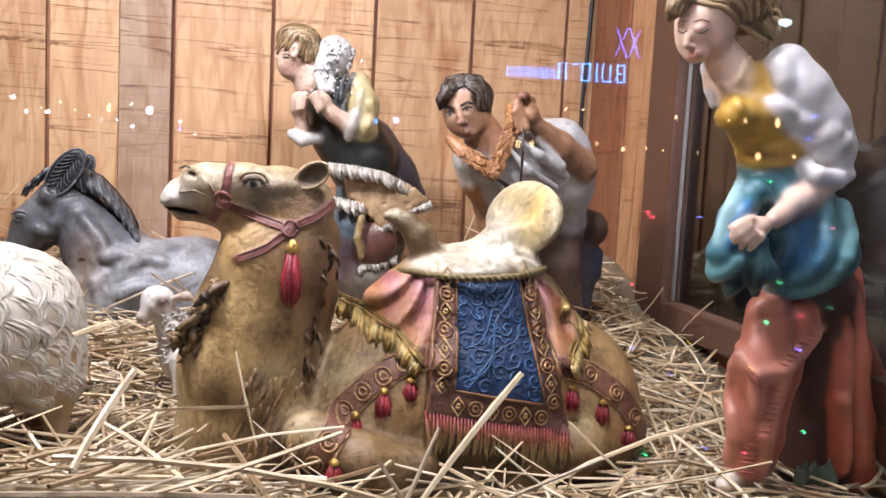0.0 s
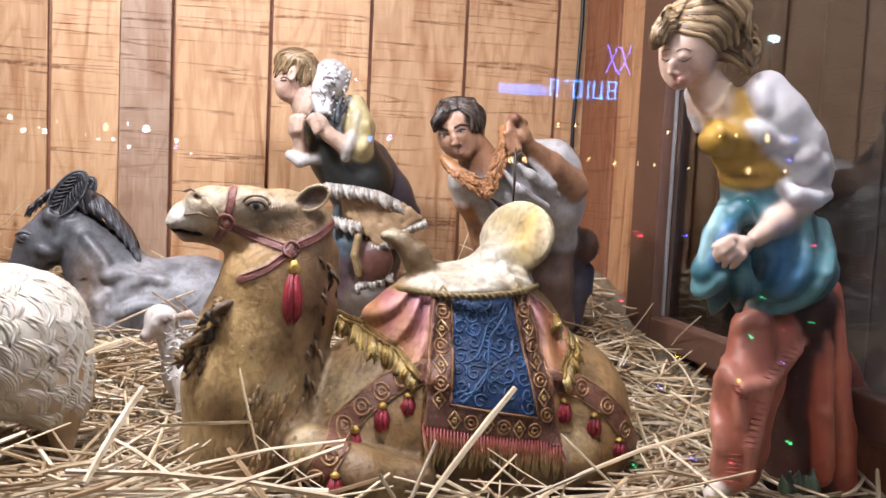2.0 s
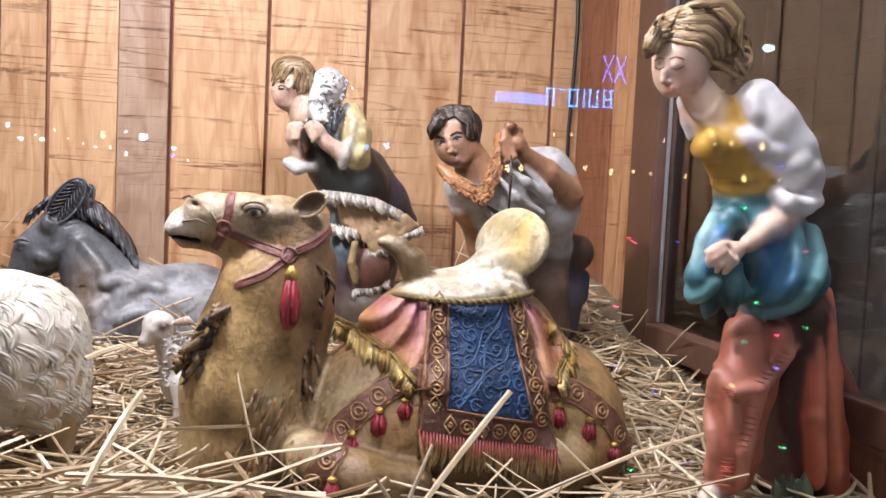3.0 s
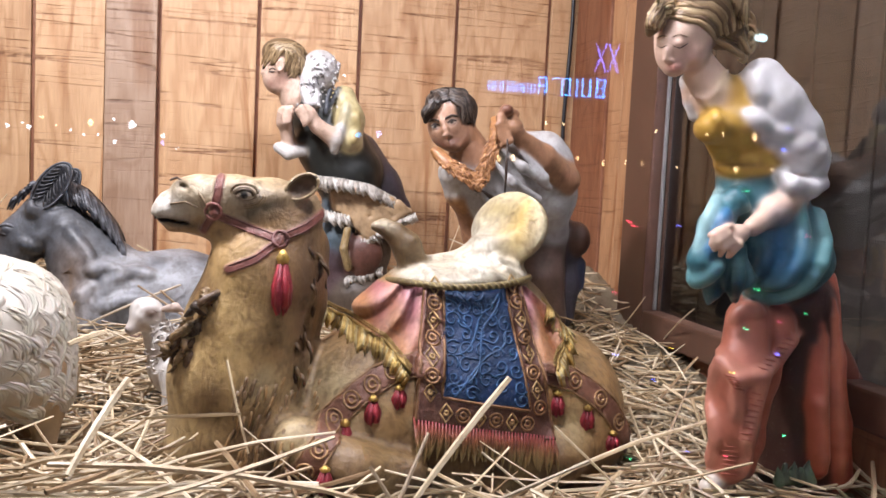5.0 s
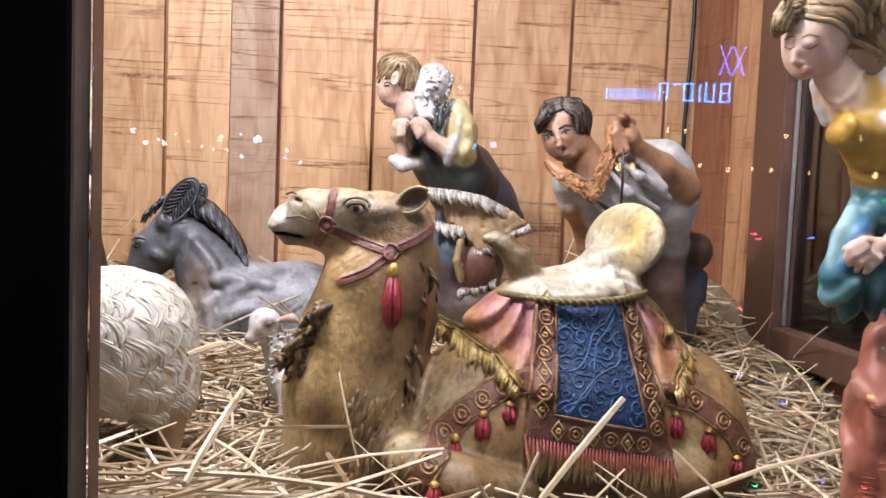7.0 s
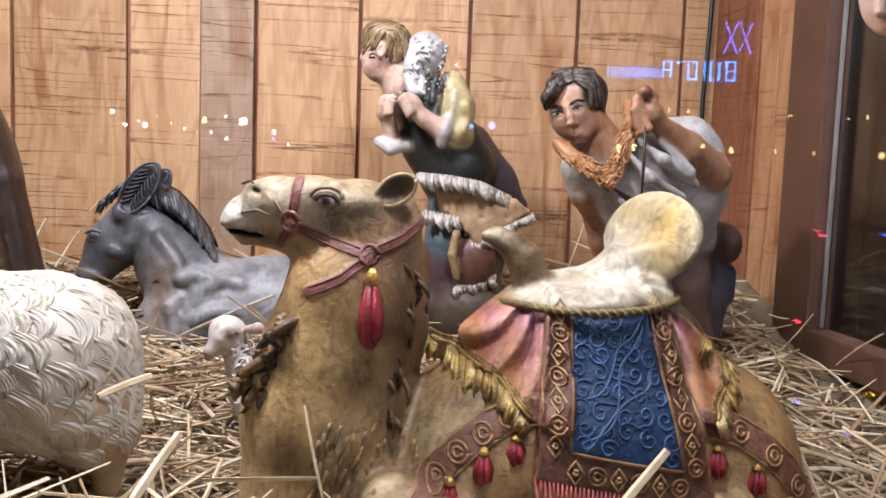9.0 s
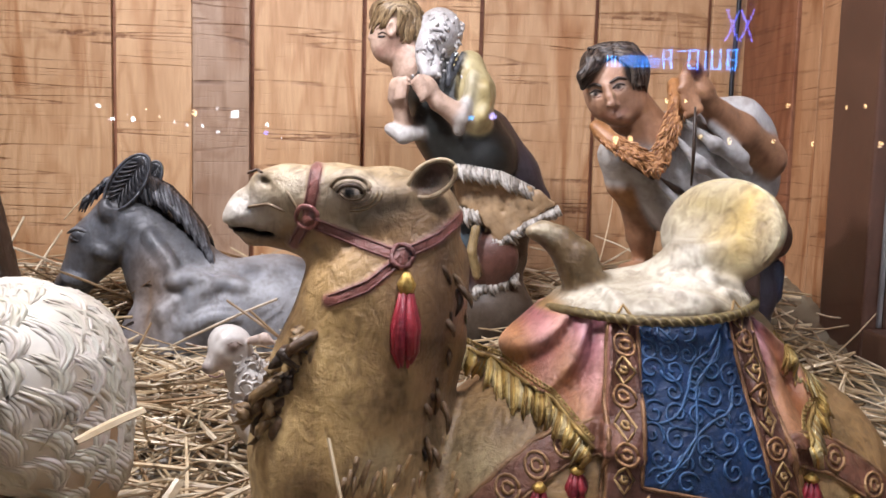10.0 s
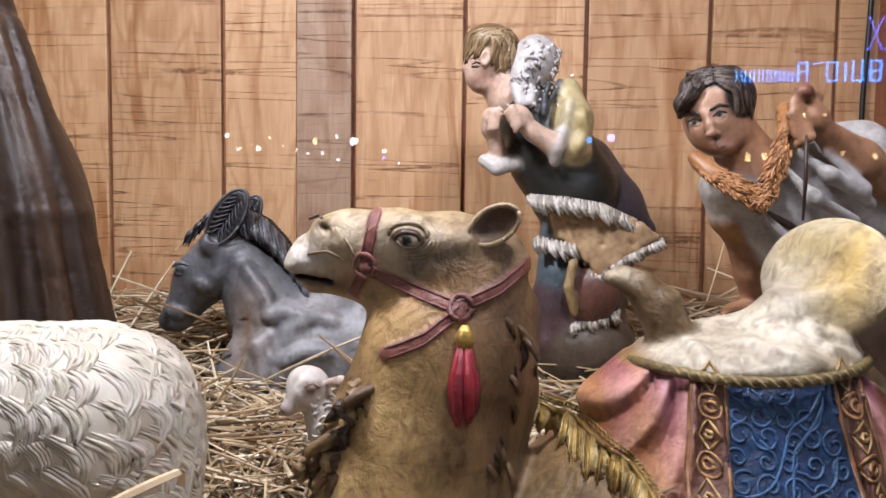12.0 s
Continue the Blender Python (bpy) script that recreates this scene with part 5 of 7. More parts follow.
    def on_face(p, out=0.0):
        return h.meet(p, out)

    for p, rx in (((0.390, -1.000, 0.518), 7.0), ((0.407, -1.000, 0.519), 9.5)):
        h.ball(on_face(p, -0.0028), (rx * 0.00055, 0.0040, 0.0034), PALE, 0.003)
    h.chain([on_face((0.396, -1.000, 0.523), -0.001), on_face((0.396, -1.000, 0.512), 0.0005), on_face((0.395, -1.000, 0.504), 0.0030)], [0.0026, 0.0030, 0.0036], PALE, 0.004)
    h.ball(on_face((0.401, -1.000, 0.503), 0.0005), (0.0026, 0.0024, 0.0020), PALE, 0.002)
    lips = (0.44, 0.15, 0.13)
    h.chain([on_face((0.398, -1.000, 0.497)), on_face((0.404, -1.000, 0.498), 0.0008), on_face((0.410, -1.000, 0.499))], [0.0008, 0.0017, 0.0008], lips, 0.001)
    h.chain([on_face((0.400, -1.000, 0.495)), on_face((0.404, -1.000, 0.495), 0.0006), on_face((0.409, -1.000, 0.497))], [0.0008, 0.0018, 0.0008], lips, 0.001)
    for pts, r in ((((0.385, -1.000, 0.516), (0.390, -1.000, 0.514), (0.395, -1.000, 0.517)), 0.0007), (((0.401, -1.000, 0.517), (0.408, -1.000, 0.515), (0.416, -1.000, 0.520)), 0.0007)):
        h.trace(pts, r, (0.10, 0.055, 0.035))
    for pts in (((0.384, -1.000, 0.522), (0.389, -1.000, 0.525), (0.394, -1.000, 0.525)), ((0.400, -1.000, 0.525), (0.407, -1.000, 0.528), (0.416, -1.000, 0.526))):
        h.trace(pts, 0.0008, (0.30, 0.19, 0.12))
    h.dab((0.418, -1.000, 0.507), (0.012, 0.03, 0.010), (0.68, 0.41, 0.32), 0.016)
    # hair: parted over the brow, drawn back in waves to curls on the nape
    tones = [(0.36, 0.245, 0.125), (0.20, 0.125, 0.062), (0.47, 0.35, 0.19)]
    h.ball((0.441, -0.962, 0.559), (0.0357, 0.036, 0.0281), tones[1], 0.004, (0, 14, 0))
    h.ball((0.470, -0.962, 0.544), (0.0227, 0.028, 0.0184), tones[1], 0.012, (0, 24, 0))
    h.chain([(0.394, -0.985, 0.551), (0.387, -0.985, 0.538), (0.386, -0.980, 0.531)], [0.0105, 0.0073, 0.0042], tones[1], 0.006)
    rng = random.Random(2)

    def lock(pts, r, wave, tone):
        q, g = along(pts, 15)
        n = np.stack([-g[:, 2], 0 * g[:, 0], g[:, 0]], 1) / (np.linalg.norm(g, axis=1, keepdims=True) + 1e-9)
        s = np.linspace(0, 1, 15)
        ph = rng.uniform(-0.4, 0.4)
        q = q + n * (wave * np.sin(s * 13 + ph) * s)[:, None]
        h.rope([h.meet(p, 0.0006 + 0.0008 * math.sin(13 * t + ph)) for p, t in zip(q, s)], [r * 0.5] + [r] * 12 + [r * 0.8, r * 0.4], tone, 0.0, 6)

    part_a, part_b = np.array((0.395, -1.000, 0.543)), np.array((0.410, -1.000, 0.576))
    end_a, end_b = np.array((0.445, -1.000, 0.524)), np.array((0.476, -1.000, 0.543))
    for i in range(26):
        f = i / 25
        a = part_a * (1 - f) + part_b * f
        e = end_a * (1 - f) + end_b * f
        bow = np.array((0.012 + 0.012 * f, 0, 0.004 + 0.022 * f))
        m1, m2 = a * 0.66 + e * 0.34 + bow, a * 0.3 + e * 0.7 + bow * 0.8
        lock((a, m1, m2, e), rng.uniform(0.0019, 0.0027), 0.0014, tones[(i * 2 + i // 3) % 3])
    for i in range(13):
        f = i / 12
        a = part_a * (1 - f) + part_b * f
        e = np.array((0.388, -1.000, 0.529)) * (1 - f) + np.array((0.373, -1.000, 0.530)) * f
        lock((a, a * 0.6 + e * 0.4 + (-0.009 * f, 0, 0.005), a * 0.25 + e * 0.75 + (-0.007 * f, 0, 0.004), e), rng.uniform(0.0018, 0.0025), 0.0010, tones[i % 3])
    for i in range(15):
        a = np.array((0.449, -0.985, 0.530)) + (0.0022 * i, 0.001 * (i % 4), 0.0012 * i)
        b = np.array((0.485, -0.975, 0.523)) + (0.0022 * (i % 5), 0.003 * (i % 3), 0.0034 * (i % 8) - 0.004)
        curl = [b + (0.011 * math.sin(t * 1.5) * (0.4 + 0.2 * (i % 4)), 0, 0.010 * (1 - math.cos(t * 1.5)) * (1 if i % 2 else -0.3)) for t in (0.4, 1.0, 1.7, 2.4)]
        h.tuft([a, a * 0.5 + b * 0.5 + (0, -0.003, 0.003 * math.sin(i)), b, *curl], [0.0022, 0.0032, 0.0034, 0.0032, 0.0028, 0.0022, 0.0010], tones[i % 3], 0.0, 6, 3)
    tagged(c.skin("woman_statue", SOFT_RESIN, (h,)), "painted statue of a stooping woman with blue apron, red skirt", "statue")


def shepherd_boy():
    c = Clay((-0.02, -0.40, 0.05), (0.33, -0.12, 0.66), 0.0038)
    VEST, FUR, FLEECE = (0.018, 0.020, 0.018), (0.56, 0.52, 0.46), (0.47, 0.32, 0.175)
    rng = random.Random(6)
    # legs, boots, game bag, rocky base
    c.chain([(0.153, -0.270, 0.327), (0.150, -0.280, 0.278), (0.143, -0.280, 0.239)], [0.0317, 0.0297, 0.0257], (0.09, 0.13, 0.16), 0.01)
    c.chain([(0.143, -0.280, 0.248), (0.145, -0.280, 0.209), (0.133, -0.290, 0.185)], [0.0297, 0.0257, 0.0178], (0.075, 0.042, 0.046), 0.008)
    c.chain([(0.221, -0.250, 0.309), (0.218, -0.250, 0.248), (0.208, -0.250, 0.187)], [0.0361, 0.0301, 0.0261], (0.10, 0.07, 0.05), 0.01)
    c.ball((0.193, -0.300, 0.252), (0.0368, 0.022, 0.0387), (0.13, 0.055, 0.04), 0.008)
    c.chain([(0.165, -0.320, 0.296), (0.159, -0.325, 0.263), (0.168, -0.320, 0.229)], [0.007, 0.007, 0.006], (0.36, 0.26, 0.12), 0.004)
    c.ball((0.185, -0.260, 0.172), (0.0747, 0.06, 0.0598), (0.10, 0.075, 0.055), 0.02)
    # body
    c.chain([(0.113, -0.260, 0.486), (0.136, -0.260, 0.439), (0.166, -0.260, 0.392)], [0.0498, 0.0578, 0.0618], VEST, 0.014)
    c.chain([(0.187, -0.230, 0.428), (0.232, -0.220, 0.370), (0.270, -0.220, 0.336)], [0.0386, 0.0368, 0.0184], (0.07, 0.06, 0.075), 0.014)
    # fleece kilt
    hem = polygon(side((0.136, -0.300, 0.358), (0.199, -0.300, 0.365), (0.252, -0.300, 0.349), (0.282, -0.300, 0.330), (0.245, -0.300, 0.310), (0.203, -0.300, 0.280), (0.169, -0.300, 0.307), (0.141, -0.300, 0.328)))
    c.blend((0.10, -0.34, 0.24), (0.32, -0.25, 0.42), lambda x, y, z: np.maximum(hem(x, z), np.abs(y + 0.300 - 2.2 * (x - 0.20) ** 2) - 0.014), FLEECE, 0.006)
    spots = []
    lo, hi = np.array((0.138, -0.300, 0.274)), np.array((0.282, -0.300, 0.366))
    for _ in range(800):
        x, z = rng.uniform(lo[0], hi[0]), rng.uniform(lo[2], hi[2])
        p = c.front(x, z)
        if hem(x, z) < -0.002 and p[1] < -0.27:
            spots.append((p, rng.uniform(0.0045, 0.0065)))
    for p, r in spots:
        c.ball(p, (r, 0.0050, r * 0.9), rng.choice((FLEECE, (0.52, 0.36, 0.20), (0.42, 0.27, 0.14), (0.50, 0.36, 0.22))), 0.001)
    # shaggy white trims
    for line, n, ln in ((((0.105, -0.320, 0.383), (0.151, -0.330, 0.380), (0.196, -0.328, 0.373), (0.245, -0.305, 0.352)), 34, 0.024), (((0.201, -0.312, 0.280), (0.238, -0.312, 0.306), (0.281, -0.300, 0.326)), 20, 0.013), (((0.117, -0.310, 0.327), (0.164, -0.320, 0.318)), 9, 0.022), (((0.194, -0.310, 0.282), (0.215, -0.310, 0.288)), 5, 0.016), (((0.251, -0.290, 0.311), (0.284, -0.285, 0.326)), 7, 0.016), (((0.190, -0.270, 0.451), (0.217, -0.260, 0.409)), 8, 0.022), (((0.170, -0.310, 0.213), (0.228, -0.300, 0.229)), 9, 0.02)):
        q, g = along(line, n)
        for i, p in enumerate(q):
            e = p + (rng.uniform(0.0, 0.012), rng.uniform(-0.008, 0.002), -ln * rng.uniform(0.7, 1.1))
            for k in range(2):
                w = (0.004 * k - 0.002, 0.003 * k, 0.002 * k)
                c.tuft([p + w, (p + e) / 2 + (-0.004, -0.006, 0) + w, e + w], [0.0032, 0.0038, 0.0010], rng.choice((FUR, (0.60, 0.57, 0.52), (0.34, 0.31, 0.27))))
    # near arm: cream sleeve, turned-up cuff, fist on the lamb's feet
    CREAM_CLOTH, LINEN = (0.50, 0.42, 0.22), (0.62, 0.60, 0.57)
    c.chain([(0.152, -0.292, 0.520), (0.162, -0.306, 0.483), (0.163, -0.312, 0.447)], [0.0209, 0.0245, 0.0228], CREAM_CLOTH, 0.010)
    c.ridge(((0.155, -0.320, 0.508), (0.152, -0.330, 0.481), (0.146, -0.330, 0.462)), 0.0050, (0.58, 0.52, 0.34), 0.006)
    c.ridge(((0.171, -0.320, 0.495), (0.174, -0.330, 0.465), (0.166, -0.330, 0.441)), 0.0050, (0.46, 0.37, 0.17), 0.006)
    c.chain([(0.145, -0.330, 0.465), (0.138, -0.336, 0.445), (0.137, -0.330, 0.429)], [0.0089, 0.0104, 0.0082], LINEN, 0.003)
    c.chain([(0.134, -0.330, 0.450), (0.108, -0.336, 0.465), (0.092, -0.338, 0.481)], [0.0156, 0.0126, 0.0111], PALE, 0.004)
    c.ball((0.089, -0.338, 0.485), (0.0192, 0.016, 0.0148), PALE, 0.005, (0, 30, 0))
    for i in range(4):
        c.chain([np.array((0.081, -0.352, 0.495)) + (0.003 * i, -0.001, -0.0075 * i), np.array((0.073, -0.350, 0.488)) + (0.004 * i, 0, -0.0075 * i)], [0.0050, 0.0044], PALE, 0.0012)
    # far arm
    c.chain([(0.055, -0.318, 0.485), (0.052, -0.312, 0.471)], [0.0143, 0.0129], PALE, 0.005)
    for i in range(4):
        c.chain([np.array((0.064, -0.334, 0.494)) + (-0.001 * i, 0, -0.0075 * i), np.array((0.052, -0.332, 0.491)) + (0, 0, -0.0075 * i)], [0.0048, 0.0044], PALE, 0.0012)
    c.chain([(0.055, -0.308, 0.470), (0.062, -0.302, 0.440)], [0.0114, 0.0122], PALE, 0.005)
    c.chain([(0.045, -0.304, 0.429), (0.062, -0.310, 0.420), (0.083, -0.300, 0.425)], [0.0092, 0.0114, 0.0100], LINEN, 0.004)
    c.chain([(0.083, -0.290, 0.433), (0.104, -0.275, 0.465)], [0.0139, 0.0235], VEST, 0.008)
    # head in profile
    h = Clay((-0.01, -0.36, 0.44), (0.19, -0.18, 0.66), 0.0020)
    h.cone((0.059, -0.260, 0.551), (0.075, -0.262, 0.515), 0.0254, 0.0301, PALE, 0.01)
    h.ball((0.046, -0.262, 0.575), (0.0317, 0.034, 0.0364), PALE, 0.008, (0, 10, 0))
    h.ball((0.036, -0.268, 0.554), (0.0205, 0.024, 0.0284), PALE, 0.010, (0, 18, 0))
    h.ball((0.039, -0.270, 0.532), (0.0126, 0.014, 0.0102), PALE, 0.010)
    h.chain([(0.020, -0.272, 0.567), (0.016, -0.274, 0.556)], [0.0039, 0.0047], PALE, 0.006)
    h.ball((0.029, -0.276, 0.539), (0.0050, 0.010, 0.0026), (0.44, 0.17, 0.14), 0.002, (0, -20, 0))
    h.ball((0.031, -0.276, 0.535), (0.0050, 0.009, 0.0026), (0.46, 0.20, 0.16), 0.002, (0, -20, 0))
    h.dab((0.048, -0.300, 0.541), (0.012, 0.02, 0.011), (0.66, 0.40, 0.31), 0.012)
    for pts, r, tone in ((((0.025, -0.300, 0.558), (0.031, -0.300, 0.561), (0.037, -0.300, 0.558)), 0.0011, (0.05, 0.03, 0.02)), (((0.025, -0.300, 0.555), (0.030, -0.300, 0.555), (0.035, -0.300, 0.555)), 0.0016, (0.06, 0.04, 0.03)), (((0.022, -0.300, 0.565), (0.030, -0.300, 0.568), (0.038, -0.300, 0.566)), 0.0010, (0.20, 0.12, 0.06))):
        h.cord(side(*pts), r, tone, 0.0, 3)
    ear = np.array(h.front(*side((0.040, -0.300, 0.566))[0])) + (0.004, -0.002, 0)
    h.ball(ear, (0.0075, 0.0050, 0.0125), PALE, 0.002, (0, 10, 0))
    h.carve(ear - (0.001, 0.0050, 0), (0.0042, 0.0040, 0.0080), (0, 10, 0), 0.001)
    blond = [(0.30, 0.205, 0.105), (0.17, 0.11, 0.055), (0.40, 0.29, 0.16)]
    h.ball((0.051, -0.258, 0.588), (0.0397, 0.041, 0.0294), blond[1], 0.003, (0, 8, 0))
    h.ball((0.073, -0.256, 0.570), (0.0191, 0.036, 0.0255), blond[1], 0.008)

    def lock(a, b, bow, r, tone):
        q, _ = along([(a[0], a[2]), ((a[0] + b[0]) / 2 + bow[0], (a[2] + b[2]) / 2 + bow[1]), (b[0], b[2])], 9)
        s, ph = np.linspace(0, 1, 9), rng.uniform(0, 6)
        q = q + np.stack([0.0022 * np.sin(s * 8 + ph), 0.0012 * np.cos(s * 8 + ph)], 1) * s[:, None]
        h.rope([np.array(h.front(x, z)) - (0, 0.0015, 0) for x, z in q], [r * 0.6] + [r] * 6 + [r * 0.8, r * 0.3], tone, 0.0, 6)

    crown = np.array((0.065, -0.300, 0.600))
    for i in range(44):
        f = i / 43
        if f < 0.4:
            e = np.array((0.014, -0.300, 0.564)) * (1 - f / 0.4) + np.array((0.035, -0.300, 0.573)) * (f / 0.4)
        else:
            e = np.array((0.049, -0.300, 0.558)) * (1 - (f - 0.4) / 0.6) + np.array((0.085, -0.300, 0.544)) * ((f - 0.4) / 0.6)
        a = crown + (rng.uniform(-0.022, 0.014), 0, rng.uniform(-0.006, 0.008))
        lock(a, e + (0, 0, rng.uniform(-0.006, 0.006)), (-0.010 + 0.022 * f, 0.012), rng.uniform(0.0026, 0.0036), blond[(i * 2 + i // 4) % 3])
    # lamb over the shoulders: woolly back, grey-washed face hanging down in front
    c.ball((0.111, -0.270, 0.565), (0.0330, 0.036, 0.0362), WHITE_PAINT, 0.006)
    c.ball((0.093, -0.282, 0.536), (0.0171, 0.026, 0.0311), WHITE_PAINT, 0.010)
    c.chain([(0.087, -0.300, 0.523), (0.092, -0.312, 0.504)], [0.0100, 0.0076], WHITE_PAINT, 0.005)
    c.chain([(0.105, -0.300, 0.523), (0.104, -0.312, 0.505)], [0.0077, 0.0068], WHITE_PAINT, 0.003)
    for _ in range(80):
        x, z = rng.uniform((0.077, -0.300, 0.597)[0], (0.141, -0.300, 0.597)[0]), rng.uniform((0.105, -0.300, 0.504)[2], (0.104, -0.300, 0.593)[2])
        p = np.array(c.front(x, z))
        if p[1] < -0.262:
            s = rng.uniform(0.004, 0.008)
            c.tuft([p + (0, 0.001, 0), p + (s * rng.uniform(-0.6, 0.6), -0.0022, -s * 0.6), p + (s * rng.uniform(-1, 1), -0.001, -s * 1.3)], [0.0022, 0.0026, 0.0008], rng.choice((WHITE_PAINT, WHITE_PAINT, (0.58, 0.56, 0.54), (0.50, 0.49, 0.48))))
    for pts in (((0.094, -0.300, 0.553), (0.104, -0.300, 0.550), (0.108, -0.300, 0.538)), ((0.097, -0.300, 0.565), (0.112, -0.300, 0.563), (0.117, -0.300, 0.550)), ((0.093, -0.300, 0.539), (0.100, -0.300, 0.533), (0.099, -0.300, 0.521))):
        c.cord(side(*pts), 0.0018, (0.20, 0.19, 0.19), 0.0, 4)
    q, g = along(((0.128, -0.315, 0.529), (0.122, -0.322, 0.512), (0.121, -0.325, 0.489), (0.142, -0.305, 0.533)), 12)
    for p in q:
        c.ball(p, (0.005, 0.005, 0.005), (0.05, 0.055, 0.065), 0.002)
    tagged(c.skin("shepherd_boy_statue", FIGURE_RESIN, (h,)), "painted statue of a shepherd boy carrying a lamb on his shoulders", "statue")


def shepherd_man():
    c = Clay((0.20, -0.66, 0.05), (0.64, -0.32, 0.58), 0.0036)
    TUNIC, FUR, TAWNY = (0.44, 0.43, 0.42), (0.40, 0.185, 0.07), (0.36, 0.185, 0.10)
    rng = random.Random(8)
    # trunk, hips, legs
    c.chain([(0.345, -0.510, 0.404), (0.402, -0.490, 0.398), (0.453, -0.470, 0.374)], [0.0415, 0.0578, 0.0610], TUNIC, 0.02)
    c.chain([(0.330, -0.530, 0.397), (0.374, -0.520, 0.338)], [0.0316, 0.0338], TUNIC, 0.02)
    c.chain([(0.449, -0.460, 0.366), (0.472, -0.450, 0.317)], [0.0481, 0.0381], (0.36, 0.36, 0.37), 0.02)
    c.chain([(0.469, -0.440, 0.302), (0.470, -0.450, 0.239), (0.497, -0.450, 0.171)], [0.0398, 0.0364, 0.0208], (0.10, 0.06, 0.045), 0.014)
    c.chain([(0.504, -0.410, 0.302), (0.519, -0.410, 0.227), (0.523, -0.410, 0.169)], [0.0390, 0.0319, 0.0230], (0.05, 0.045, 0.06), 0.014)
    c.ball((0.534, -0.430, 0.300), (0.0237, 0.03, 0.0299), (0.075, 0.035, 0.022), 0.006)
    c.cone((0.543, -0.420, 0.257), (0.547, -0.420, 0.224), 0.0151, 0.0106, (0.03, 0.04, 0.075), 0.006)
    # cloth folds
    for pts in (((0.346, -0.585, 0.414), (0.372, -0.590, 0.387), (0.419, -0.570, 0.365)), ((0.354, -0.575, 0.436), (0.389, -0.585, 0.409), (0.438, -0.560, 0.382)), ((0.330, -0.575, 0.369), (0.358, -0.575, 0.342)), ((0.388, -0.570, 0.431), (0.428, -0.570, 0.398))):
        c.chain(list(pts), [0.004] + [0.006] * (len(pts) - 1), TUNIC, 0.012)
    # the arm he leans on
    c.chain([(0.299, -0.530, 0.397), (0.308, -0.520, 0.376)], [0.0231, 0.0209], (0.52, 0.50, 0.47), 0.01)
    c.chain([(0.313, -0.515, 0.364), (0.321, -0.510, 0.355)], [0.0211, 0.0186], (0.42, 0.20, 0.07), 0.008)
    c.chain([(0.325, -0.505, 0.355), (0.343, -0.490, 0.304), (0.350, -0.480, 0.272)], [0.0182, 0.0159, 0.0116], TAWNY, 0.008)
    c.ball((0.338, -0.490, 0.264), (0.0203, 0.018, 0.0070), TAWNY, 0.008)
    for i in range(4):
        c.chain([np.array((0.326, -0.500, 0.264)) + (0, 0.008 * i - 0.01, 0), np.array((0.308, -0.510, 0.261)) + (0.002 * i, 0.008 * i - 0.012, 0)], [0.005, 0.0035], TAWNY, 0.002)
    # the raised arm
    c.chain([(0.420, -0.500, 0.438), (0.449, -0.500, 0.435), (0.469, -0.500, 0.426)], [0.0289, 0.0314, 0.0249], (0.52, 0.51, 0.50), 0.014)
    c.chain([(0.474, -0.500, 0.418), (0.477, -0.520, 0.396), (0.429, -0.550, 0.426), (0.386, -0.570, 0.452)], [0.0216, 0.0216, 0.0199, 0.0125], TAWNY, 0.008)
    c.ball((0.372, -0.575, 0.464), (0.0172, 0.016, 0.0172), TAWNY, 0.006)
    for i in range(4):
        c.chain([np.array((0.357, -0.585, 0.473)) + (0.003 * i, -0.002 * i, -0.009 * i), np.array((0.346, -0.590, 0.466)) + (0.003 * i, 0, -0.009 * i)], [0.006, 0.005], TAWNY, 0.0015)
    c.chain([(0.350, -0.585, 0.477), (0.358, -0.582, 0.489), (0.377, -0.570, 0.485)], [0.006, 0.007, 0.007], TAWNY, 0.003)
    c.ball((0.360, -0.585, 0.489), (0.010, 0.010, 0.008), (0.20, 0.08, 0.05), 0.002)
    # rod and strap
    c.rope([(0.359, -0.600, 0.447), (0.360, -0.600, 0.404), (0.361, -0.595, 0.365)], 0.0022, (0.05, 0.03, 0.02))
    c.cord(side((0.294, -0.580, 0.397), (0.328, -0.580, 0.375), (0.372, -0.580, 0.353)), 0.0042, (0.05, 0.028, 0.018))
    # fleece collar: flat combed fur along a deep neckline
    for line, n in ((((0.266, -0.560, 0.425), (0.279, -0.578, 0.409), (0.300, -0.588, 0.395), (0.321, -0.590, 0.383)), 34), (((0.355, -0.545, 0.475), (0.352, -0.566, 0.454), (0.339, -0.582, 0.423), (0.322, -0.590, 0.384)), 34)):
        q, g = along(line, n)
        c.chain([tuple(v) for v in q[::3]], [0.0090] * len(q[::3]), (0.36, 0.165, 0.06), 0.004, 0, 0.7)
        for p, d in zip(q, g):
            d = d / np.linalg.norm(d)
            across = np.cross(d, (0, -1.0, 0))
            for k in range(9):
                w = rng.uniform(-0.009, 0.009)
                s0 = np.array(p) + across * w
                s0 = s0 - (0, 0.0062 - 0.3 * abs(w), 0)
                e = s0 + d * rng.uniform(0.006, 0.012) + across * (w * 0.45 + rng.uniform(-0.003, 0.003)) - (0, 0.001, 0)
                c.tuft([s0, (s0 + e) / 2 - (0, 0.0018, 0), e], [0.0009, 0.0014, 0.0005], rng.choice((FUR, (0.50, 0.25, 0.10), (0.27, 0.11, 0.04), (0.44, 0.21, 0.08))))
    # neck and head, bowed
    c.chain([(0.310, -0.535, 0.443), (0.332, -0.535, 0.420)], [0.0254, 0.0290], TAWNY, 0.012)
    h = Clay((0.215, -0.63, 0.39), (0.39, -0.45, 0.545), 0.0016)
    h.chain([(0.304, -0.535, 0.456), (0.323, -0.535, 0.433)], [0.0242, 0.0254], TAWNY, 0.012)
